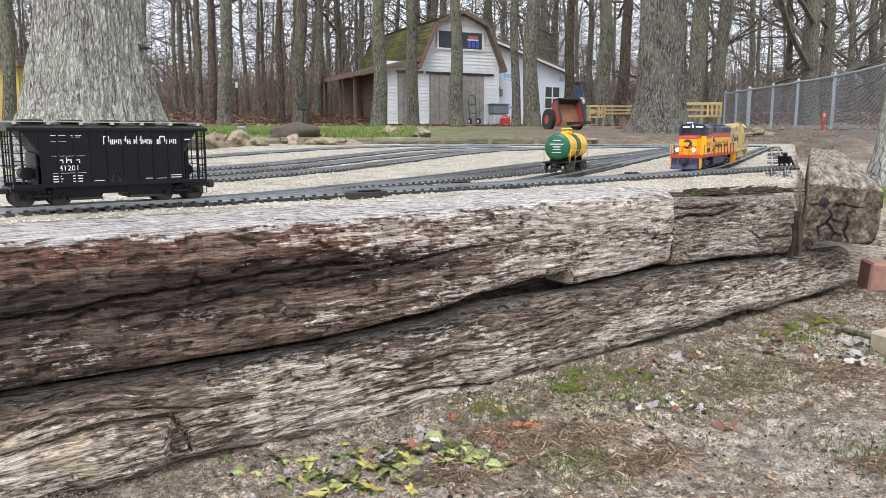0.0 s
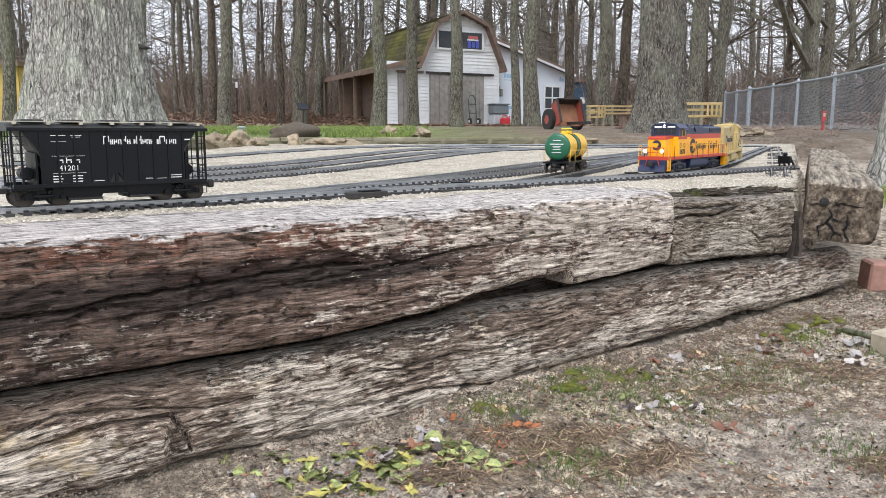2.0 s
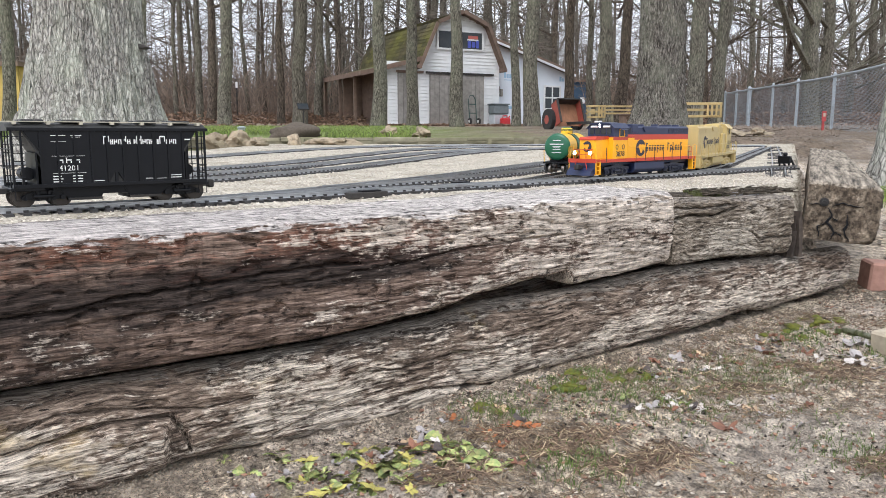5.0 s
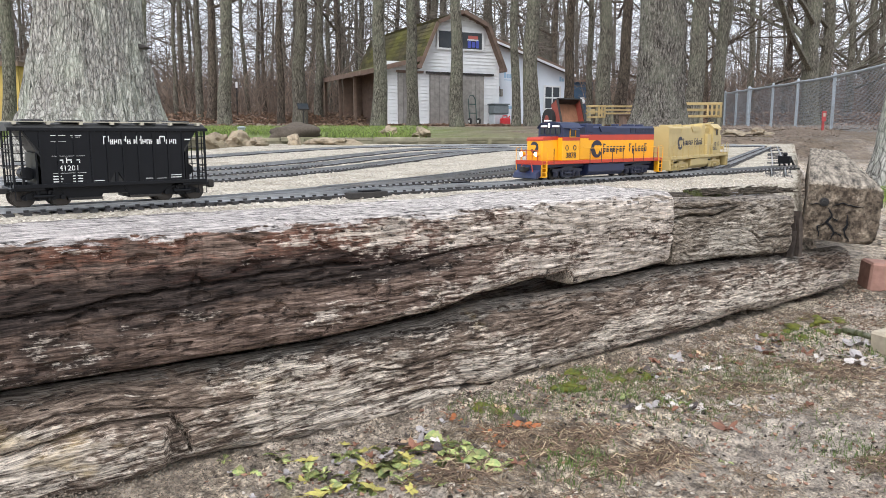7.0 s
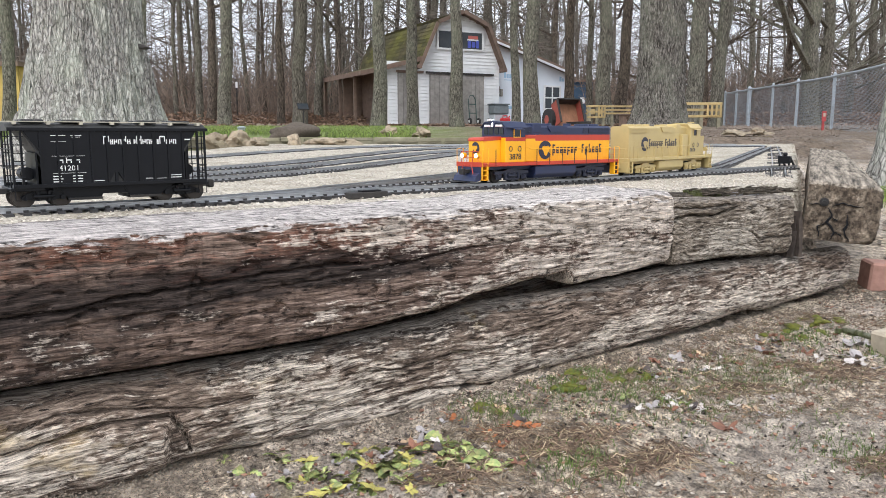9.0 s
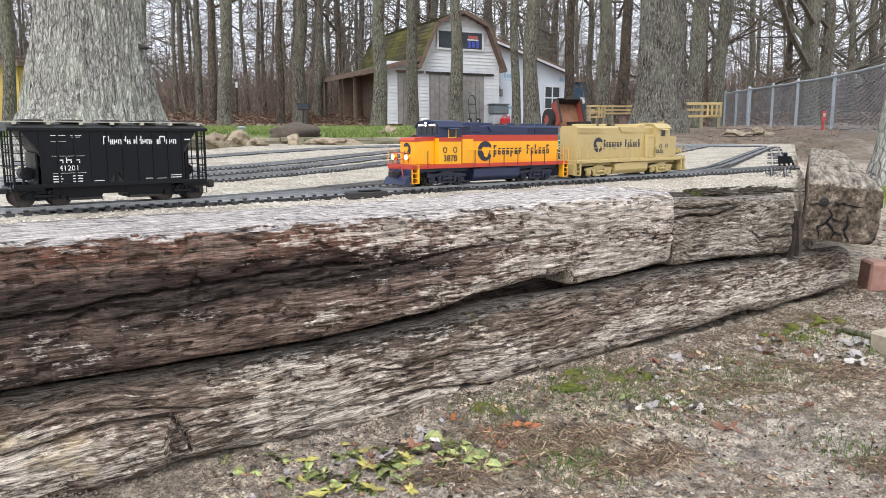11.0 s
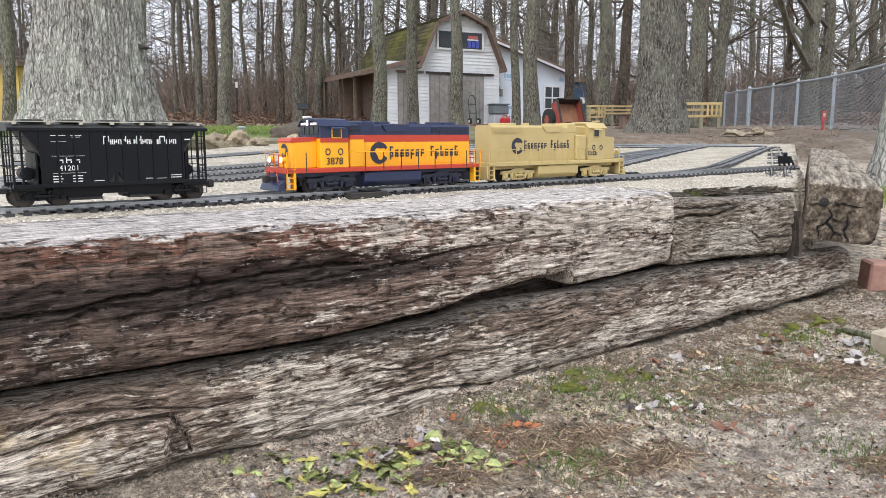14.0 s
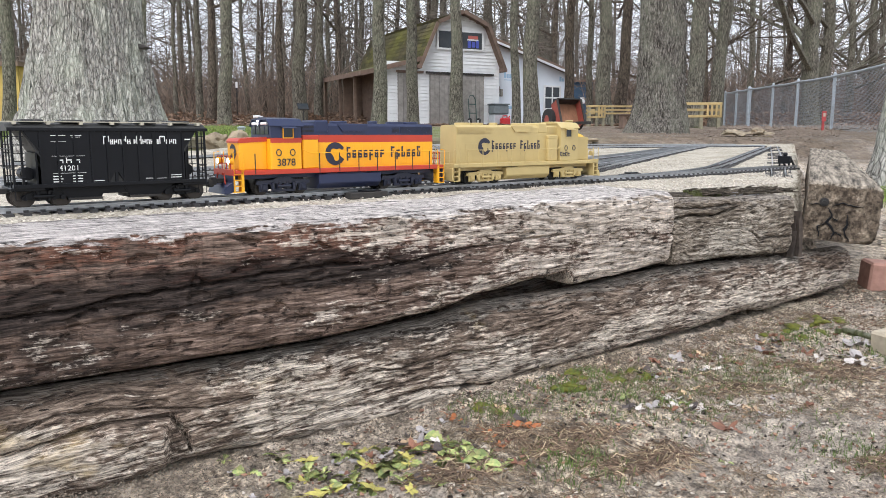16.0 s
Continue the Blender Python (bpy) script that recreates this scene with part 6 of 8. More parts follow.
# mats of dead roots and straw, heaps of leaf bits
def straw_mat(name, material, label, spots, count, seed, length=(0.02, 0.06), thick=0.0007):
    rng = random.Random(seed)
    soup = Soup()
    for i in range(count):
        cx, cy, r = spots[rng.randrange(len(spots))]
        x, y = rng.gauss(cx, r), rng.gauss(cy, r * 0.6)
        if (Vector((x, y)) - WALL_A).dot(WNORM) > -0.015 and x < 1.1:
            continue
        a, L, bend = rng.uniform(0, 6.28), rng.uniform(*length), rng.gauss(0, 0.8)
        pts = []
        for k in range(4):
            pts.append((x, y, soil_z(x, y) + 0.002 + rng.uniform(0, 0.006) * (k in (1, 2))))
            x, y = x + math.cos(a) * L / 3, y + math.sin(a) * L / 3
            a += bend / 3
        soup.tube(pts, [thick, thick * 1.2, thick, thick * 0.5], 3)
    tagged(soup.make(name, material), label, "dead grass", kind="stuff")


ROOTS = worn("dead_roots", (0.17, 0.115, 0.078), 0.9, 0, 0.3, 20, island=0.5, relief=0)
PALE_STRAW = worn("pale_straw", (0.40, 0.31, 0.20), 0.9, 0, 0.3, 20, island=0.4, relief=0)
MATS = ((0.236, 1.156, 0.022), (0.17, 1.11, 0.025), (0.34, 1.08, 0.022), (0.265, 1.045, 0.03), (0.78, 1.52, 0.05), (0.82, 1.47, 0.035), (0.02, 1.03, 0.03), (0.10, 1.16, 0.025), (0.66, 1.06, 0.02), (0.58, 1.40, 0.03))
straw_mat("root_mat", ROOTS, "reddish brown mats of dead grass roots", MATS, 1900, 3, (0.015, 0.045))
straw_mat("dry_straw", PALE_STRAW, "pale dry straw strewn on soil", MATS + ((0.25, 1.25, 0.12), (0.5, 1.45, 0.12)), 700, 6, (0.015, 0.05))
HEAPS = ((0.43, 1.36, 0.05), (0.38, 1.30, 0.04), (0.47, 1.52, 0.05), (0.86, 1.58, 0.07), (0.94, 1.66, 0.06), (0.62, 1.60, 0.06), (0.74, 1.70, 0.05), (0.56, 1.30, 0.05), (0.06, 1.19, 0.05), (-0.02, 1.13, 0.05))
rngh = random.Random(71)
for i in range(85):
    cx, cy, r = HEAPS[rngh.randrange(len(HEAPS))]
    x, y = rngh.gauss(cx, r), rngh.gauss(cy, r * 0.7)
    if (Vector((x, y)) - WALL_A).dot(WNORM) < -0.02:
        fallen_leaf(rngh.choice(("grey", "dark", "tan", "brown", "grey", "tan", "pale", "dark")), x, y, rngh.uniform(0.018, 0.046), rngh.uniform(0, 360), rngh.uniform(-30, 30))
for kind, x, y, size, turn in (("orange", 0.14, 1.20, 0.052, 10), ("dark", 0.135, 1.24, 0.055, 60), ("brown", 0.475, 1.205, 0.055, -40), ("pale", 0.42, 1.345, 0.055, 20), ("pale", 0.345, 1.27, 0.036, 80), ("pale", 0.43, 1.31, 0.05, 130), ("dark", 0.42, 1.50, 0.06, 0), ("grey", 0.44, 1.46, 0.05, 50), ("pale", 0.86, 1.52, 0.07, 40), ("grey", 0.90, 1.57, 0.075, 10), ("brown", 0.73, 1.64, 0.055, 70), ("dark", -0.005, 1.11, 0.055, 30), ("dark", -0.02, 1.06, 0.05, 100)):
    fallen_leaf(kind, x, y, size, turn, 8)

MOSS = worn("moss", (0.115, 0.12, 0.018), 0.95, 0, 0.5, 90, (0.24, 0.22, 0.04), 0.6, relief=0.004)
rngm = random.Random(8)
for cx, cy, r in ((0.315, 1.445, 0.05), (0.245, 1.40, 0.035), (0.085, 1.285, 0.03), (0.86, 1.78, 0.055), (0.96, 1.84, 0.04), (0.39, 1.49, 0.035)):
    for k in range(7):
        x, y, s = rngm.gauss(cx, r * 0.6), rngm.gauss(cy, r * 0.4), rngm.uniform(0.25, 0.5) * r
        bm = bmesh.new()
        lump(bm, (0, 0, 0), (s, s * 0.7, 0.006), 0.7, 2, x * 10)
        ob = link("moss_patch", bm, MOSS, True)
        ob.matrix_basis = pose(x, y, soil_z(x, y) - 0.001, rngm.uniform(-8, 8), rngm.uniform(-8, 8), rngm.uniform(0, 180))
        tagged(ob, "yellow-green cushion of moss on the soil", "moss", "moss patches by the wall")

# twig, paving bricks and stone chunks to the side
bm = bmesh.new()
tube(bm, [(0, 0, 0), (0.03, 0.004, 0.006), (0.07, -0.002, 0.004), (0.11, 0.004, 0.002)], [0.008, 0.007, 0.007, 0.005], 7)
ob = link("stick", bm, BARK_GREY, True)
ob.matrix_basis = pose(0.925, 1.73, soil_z(0.925, 1.73) + 0.006, 0, 0, -48)
tagged(ob, "short broken grey stick lying on soil", "stick")
BRICK = worn("pinkish_brick", (0.36, 0.20, 0.155), 0.9, 0, 0.2, 40, (0.2, 0.14, 0.12), 0.4, relief=0.002)
BLOCK = worn("pale_block", (0.42, 0.36, 0.27), 0.9, 0, 0.2, 40, relief=0.002)
bm = boxes((-0.10, 0.10, -0.05, 0.05, 0, 0.085), bevel=0.006)
ob = link("paver", bm, BRICK)
ob.matrix_basis = pose(1.335, 2.17, terrain(1.30, 2.15) - 0.01, 0, 4, -12)
tagged(ob, "weathered pinkish concrete paver beside the corner", "paver")
bm = boxes((-0.08, 0.08, -0.04, 0.04, 0, 0.05), bevel=0.005)
ob = link("paver", bm, BLOCK)
ob.matrix_basis = pose(1.035, 1.615, terrain(1.03, 1.61) - 0.01, 0, -6, 20)
tagged(ob, "pale sandy block lying in loose soil", "paver")
soup = Soup()
rng = random.Random(31)
for i in range(420):
    x, y = rng.uniform(1.2, 2.2), rng.uniform(1.7, 3.4)
    if x < 1.2 + 0.456 * (y - 1.95):
        continue
    soup.stone(x, y, terrain(x, y) + 0.006, rng.uniform(0.006, 0.02), rng)
tagged(soup.make("rubble", PEBBLE), "rubble, bark and stone chips beside the corner timber", "rubble", kind="stuff")
# splinters on the rotten tie and bits of bark on the beams
soup = Soup()
for i in range(150):
    x = rng.uniform(0.62, 0.93)
    y = 1.715 + (x - 0.535) * 0.686 + rng.uniform(0.03, 0.17)
    L, a = rng.uniform(0.015, 0.06), radians(22 + rng.gauss(0, 14))
    z = -0.016 - 0.02 * (x - 0.6) + rng.uniform(0, 0.008)
    soup.tube([(x, y, z), (x + math.cos(a) * L, y + math.sin(a) * L, z + rng.uniform(-0.003, 0.006))], [rng.uniform(0.001, 0.0035), 0.0008], 4)
tagged(soup.make("splinters", BARK_BROWN), "loose splinters of rotten wood on the tie", "splinters", kind="stuff")

# rotten wood wedged between short tie and corner tie, darkened for the gap's shade
ROTTEN_GAP = worn("rotten_gap_wood", (0.045, 0.034, 0.027), 0.9, 0, 0.4, 60, (0.12, 0.09, 0.07), 0.4, island=0.3, relief=0.003)
wedge = tagged(new("rotten_gap_fill"), "rotten wood filling the shaded gap beside the corner tie, coloured dark", "rotten wood")
wedge.matrix_basis = along_wall(1.813, 0.0, -0.19)
rngr = random.Random(44)
for i in range(9):
    w0, h0, x0 = rngr.uniform(0.008, 0.016), rngr.uniform(0.07, 0.165), rngr.uniform(0.0, 0.035)
    bm = bmesh.new()
    prism(bm, [(0, 0), (w0, 0.0), (w0 * 1.1, h0 * 0.5), (w0 * 0.8, h0 * 0.92), (w0 * 0.4, h0), (-w0 * 0.1, h0 * 0.8), (0.1 * w0, h0 * 0.4)], "y", -0.006, 0.02)
    part("splinter", bm, ROTTEN_GAP, wedge, at=pose(x0, 0.012 + 0.006 * i, -0.002, rngr.uniform(-4, 8), rngr.uniform(-4, 10), rngr.uniform(-15, 15)))

# flaking slabs on the rotten short tie
SLAB_GREY = worn("grey_slate_chip", (0.33, 0.33, 0.34), 0.6, 0, 0.2, 40, relief=0.002)
for i, (u, v, L, w, t, m, h) in enumerate(((1.44, 0.10, 0.16, 0.05, 6, BARK_BROWN, 0.010), (1.56, 0.08, 0.15, 0.04, -8, BARK_OAK, 0.012), (1.66, 0.13, 0.12, 0.06, 12, BARK_BROWN, 0.014), (1.70, 0.09, 0.13, 0.055, -4, SLAB_GREY, 0.010), (1.50, 0.15, 0.18, 0.04, 3, BARK_BROWN, 0.008), (1.37, 0.05, 0.10, 0.03, -12, TIE_PALE, 0.007), (1.62, 0.17, 0.14, 0.05, 8, BARK_OAK, 0.012), (1.74, 0.15, 0.10, 0.05, 30, SLAB_GREY, 0.008))):
    p = WALL_A + u * WDIR + v * WNORM
    bm = bmesh.new()
    rr = random.Random(i)
    k = 11
    prism(bm, [(math.cos(2 * math.pi * j / k) * L / 2 * rr.uniform(0.75, 1.15), math.sin(2 * math.pi * j / k) * w / 2 * rr.uniform(0.6, 1.2)) for j in range(k)], "z", 0, h, 0.0015)
    ob = link("wood_slab", bm, m)
    ob.matrix_basis = pose(p.x, p.y, -0.020 - 0.022 * (u - 1.33), 3 * (-1) ** i, 2.5, WANG + t)
    tagged(ob, "flaking grey slab on the rotten tie" if m is SLAB_GREY else "flaking dark slab of wood on the rotten tie", "wood slab", "loose slabs on the rotten tie")

DARK_CRUMB = worn("dark_crumb", (0.15, 0.118, 0.088), 0.9, 0, 0.3, 60, island=0.5, relief=0)
# litter that has collected at the foot of the wall
for i in range(40):
    u = rngl.uniform(0.25, 2.1)
    v = -0.02 - abs(rngl.gauss(0, 0.05))
    p = WALL_A + u * WDIR + v * WNORM
    fallen_leaf(rngl.choice(("dark", "brown", "dark", "tan", "grey", "dark")), p.x, p.y, rngl.uniform(0.008, 0.022), rngl.uniform(0, 360), rngl.uniform(-20, 20))
for nm, colour, lab in (("pale_flakes", (0.46, 0.40, 0.33), "pale flakes of dry leaf and bark on soil"), ("dark_flakes", (0.055, 0.042, 0.034), "dark flakes of rotten leaf on soil"), ("rusty_flakes", (0.24, 0.13, 0.085), "reddish flakes of dead leaf on soil")):
    soup = Soup()
    rng = random.Random(len(nm))
    for i in range(1000 if nm[0] == "d" else 2600):
        x, y, d = open_soil(rng)
        r, z, t = rng.uniform(0.0018, 0.0055), soil_z(x, y) + 0.002, rng.uniform(0, 6.28)
        base = len(soup.co)
        for k in range(4):
            rr = r * rng.uniform(0.5, 1.4)
            soup.co.append((x + math.cos(t + k * 1.57) * rr, y + math.sin(t + k * 1.57) * rr, z + rng.uniform(-0.001, 0.003)))
        soup.co.append((x, y, z - 0.002))
        soup.faces += [(base, base + 1, base + 2), (base, base + 2, base + 3)] + [(base + (k + 1) % 4, base + k, base + 4) for k in range(4)]
    tagged(soup.make(nm, worn(nm, colour, 0.8, 0, 0.3, 40, island=0.4, relief=0)), lab, "leaf flakes", kind="stuff")
soup = Soup()
rng = random.Random(5)
for i in range(9000):
    u = rng.uniform(0.0, 2.15)
    v = 0.02 - abs(rng.gauss(0, 0.06))
    p = WALL_A + u * WDIR + v * WNORM
    soup.stone(p.x, p.y, soil_z(p.x, p.y) + 0.0005, rng.uniform(0.001, 0.0028), rng)
tagged(soup.make("wall_foot_crumbs", DARK_CRUMB), "crumbled soil and rotten wood along the wall's foot", "soil crumbs", kind="stuff")


# ---- woods ----
def limb(soup, rng, p, d, length, r, depth):
    """A bare branch that forks into finer ones."""
    pts, rad = [tuple(p)], [r]
    q, v = Vector(p), Vector(d).normalized()
    k = 4 if depth else 3
    for i in range(k):
        v = (v + Vector((rng.gauss(0, 0.22), rng.gauss(0, 0.22), rng.gauss(0.06, 0.16)))).normalized()
        q = q + v * (length / k)
        pts.append(tuple(q))
        rad.append(r * (1 - 0.8 * (i + 1) / k) + 0.002)
        if depth and rng.random() < 0.9:
            side = (v + Vector((rng.gauss(0, 0.8), rng.gauss(0, 0.8), rng.gauss(0.1, 0.5)))).normalized()
            limb(soup, rng, q, side, length * rng.uniform(0.35, 0.65), rad[-1] * 0.65, depth - 1)
    soup.tube(pts, rad, 5 if depth > 1 else 3)


def bare_tree(x, y, r, lean, seed, material, label, low=2.5, limbs=9, height=None, flare=1.35, depth=2, spread=1.0):
    rng = random.Random(seed)
    height = height or rng.uniform(13, 19)
    tree = tagged(new("tree"), label, "tree", "bare trees of the wood")
    z0 = terrain(x, y) - 0.08
    tree.matrix_basis = pose(x, y, z0)
    bm = bmesh.new()
    n, sides = 26, 12
    pts, rad = [], []
    for i in range(n + 1):
        t = i / n
        z = height * t ** 1.5
        wob = 0.18 * r * math.sin(z * 0.9 + seed) + 0.12 * r * math.sin(z * 2.3 + seed * 2)
        pts.append((lean * z + wob, 0.3 * lean * z + 0.1 * r * math.sin(z * 1.3), z))
        rad.append(r * (1 - 0.8 * t) * (1 + (flare - 1) * math.exp(-z / (r * 1.6))))
    tube(bm, pts, rad, sides)
    for v in bm.verts:
        c = v.co
        v.co.x += 0.10 * r * noise.noise(Vector((c.x * 5, c.y * 5, c.z * 1.1 + seed)))
        v.co.y += 0.10 * r * noise.noise(Vector((c.x * 5 + 9, c.y * 5, c.z * 1.1 + seed)))
    part("trunk", bm, material, tree, "", True)
    soup = Soup()
    for i in range(limbs):
        z = low + (height * 0.92 - low) * (i / limbs) ** 1.1
        t = (z / height) ** (1 / 1.5)
        a = rng.uniform(0, 6.28)
        rr = r * (1 - 0.8 * t)
        up = rng.uniform(0.15, 0.9)
        L = (height - z) * rng.uniform(0.22, 0.4) * spread + 1.2
        limb(soup, rng, (lean * z, 0.3 * lean * z, z), (math.cos(a), math.sin(a), up), L, rr * rng.uniform(0.25, 0.45) + 0.012, depth)
    ob = soup.make("crown", material)
    ob.parent = tree
    return tree


# trunks near enough to tell apart: x, y, radius, lean
WOOD = ((-1.74, 21, 0.228, -0.006), (-0.95, 23, 0.198, 0.001), (0.33, 20, 0.194, 0.007), (2.11, 22, 0.14, -0.029), (2.33, 20, 0.224, -0.013), (-6.8, 24, 0.233, 0.033), (-9.05, 30, 0.202, 0.031), (-10.2, 32, 0.18, 0.029),
        (-11.84, 34, 0.127, 0.019), (-5.7, 27, 0.151, 0.013), (-4.87, 26, 0.263, 0.038), (-5.15, 32, 0.203, 0.015), (-5.16, 38, 0.199, 0.002), (-5.96, 40, 0.18, 0.013), (-4.46, 42, 0.251, 0.016), (4.24, 26, 0.194, 0.009))
WOOD2 = ((5.72, 30, 0.15, -0.009), (5.1, 24, 0.269, -0.041), (6.49, 28, 0.251, 0.022), (5.82, 18, 0.229, 0.036), (7.05, 20, 0.194, 0.055), (11.59, 34, 0.178, -0.033), (10.52, 22, 0.28, -0.03), (12.93, 26, 0.253, -0.03),
         (-5.45, 14, 0.068, 0.03), (-9.04, 16, 0.144, 0.024), (-9.64, 38, 0.142, -0.032), (-9.26, 40, 0.135, -0.003), (-13.6, 42, 0.126, -0.022), (14.5, 36, 0.188, -0.06), (17.88, 40, 0.239, -0.02), (17.96, 34, 0.203, -0.033),
         (21.19, 38, 0.284, -0.05), (5.78, 40, 0.209, 0.002), (3.44, 44, 0.197, -0.012), (2.58, 46, 0.206, 0.001), (-0.85, 48, 0.251, 0.003), (-2.85, 46, 0.241, 0.033))
for i, (x, y, r, lean) in enumerate(WOOD + WOOD2):
    right = x > 6.8
    bare_tree(x, y, r, lean, 100 + i, BARK_NEAR if y < 25 else BARK_WOODS if i % 3 else BARK_BROWN, "tall grey-brown bare tree standing in the wood" if not right else "bare tree with crooked low limbs behind the fence", 1.6 if right else 4.5, 16 if right else 10, None, 1.16, 2, 1.3 if right else 1.0)


def big_tree(name, x, y, rows, seed, material, label, ridges, height, sides=96, root=0.5):
    """An old trunk with spreading roots and furrowed bark; rows give height, half width and shift."""
    tree = tagged(new(name), label, "tree")
    z0 = terrain(x, y) - 0.1
    tree.matrix_basis = pose(x, y, z0)
    bm = bmesh.new()
    rings = []
    steps = 200
    for i in range(steps + 1):
        z = 3.0 * i / steps if i < steps * 0.85 else 2.55 + (height - 2.55) * (i - steps * 0.85) / (steps * 0.15)
        for (za, ra, sa), (zb, rb, sb) in zip(rows, rows[1:]):
            if za <= z <= zb:
                t = (z - za) / (zb - za)
                rr, sh = ra + (rb - ra) * t, sa + (sb - sa) * t
        ring = []
        for k in range(sides):
            a = 2 * math.pi * k / sides
            lobe = root * math.exp(-z / 0.35) * max(0, math.sin(a * 2.5 + seed)) ** 2 * 0.35
            c, s = math.cos(a), math.sin(a)
            bend = 0.05 * noise.noise(Vector((c * 5, s * 5, z * 4 + seed)))
            c2, s2 = math.cos(a + bend), math.sin(a + bend)
            f = min(abs(noise.noise(Vector((c2 * ridges, s2 * ridges, z * 1.9 + seed)))), abs(noise.noise(Vector((c2 * ridges * 1.3 + 7, s2 * ridges * 1.3, z * 3.1 + seed)))) + 0.05)
            g = noise.noise(Vector((c * ridges * 2.3, s * ridges * 2.3, z * 5 + seed)))
            m = rr * (1 + lobe) + rr * (0.075 * min(f, 0.35) / 0.35 - 0.04 + 0.018 * g + 0.04 * noise.noise(Vector((c * 1.5, s * 1.5, z * 0.9 + seed))))
            ring.append(bm.verts.new((sh + c * m, s * m, z)))
        rings.append(ring)
    for a, b in zip(rings, rings[1:]):
        for k in range(sides):
            bm.faces.new((a[k], a[(k + 1) % sides], b[(k + 1) % sides], b[k]))
    part("trunk", bm, material, tree, "", True)
    rng = random.Random(seed)
    soup = Soup()
    for i in range(14):
        z = height * (0.45 + 0.5 * i / 14)
        a = rng.uniform(0, 6.28)
        limb(soup, rng, (rows[-1][2], 0, z), (math.cos(a), math.sin(a), 0.7), height * 0.3, 0.09, 3)
    ob = soup.make("crown", material)
    ob.parent = tree
    return tree


maple = big_tree("maple_tree", -2.965, 6.5, [(0, 0.80, 0), (0.12, 0.74, 0), (0.34, 0.61, 0), (0.55, 0.535, 0.0), (0.82, 0.48, 0.0), (1.1, 0.43, 0.01), (1.3, 0.405, 0.02), (3.0, 0.38, 0.05), (18, 0.10, 0.3)], 3.0, BARK_GREY, "huge grey silver maple trunk with flaky bark and mossy roots", 15, 18, 300)
bm = bmesh.new()
prism(bm, [(0.36, 0.0), (0.47, -0.02), (0.52, -0.045), (0.48, -0.052), (0.36, -0.05)], "y", -0.05, 0.05, 0.006)
part("bracket_fungus", bm, GRIMY, maple, "dark shelf of bracket fungus", at=pose(0.02, -0.05, 1.07))
big_tree("oak_tree", 2.82, 10.0, [(0, 0.48, -0.05), (0.12, 0.42, -0.04), (0.3, 0.36, -0.01), (0.6, 0.305, 0), (1.2, 0.285, 0.0), (3.0, 0.26, -0.02), (17, 0.07, 0.1)], 8.0, BARK_OAK, "thick rough-barked oak trunk with mossy foot", 14, 17, 120, 0.25)
small = big_tree("side_tree", 2.66, 4.5, [(0, 0.20, -0.02), (0.12, 0.145, -0.01), (0.35, 0.115, 0.02), (0.8, 0.105, 0.06), (3.0, 0.10, 0.25), (9, 0.03, 0.7)], 5.0, BARK_GREY, "slim rough grey tree beside the railway", 6, 9, 40)


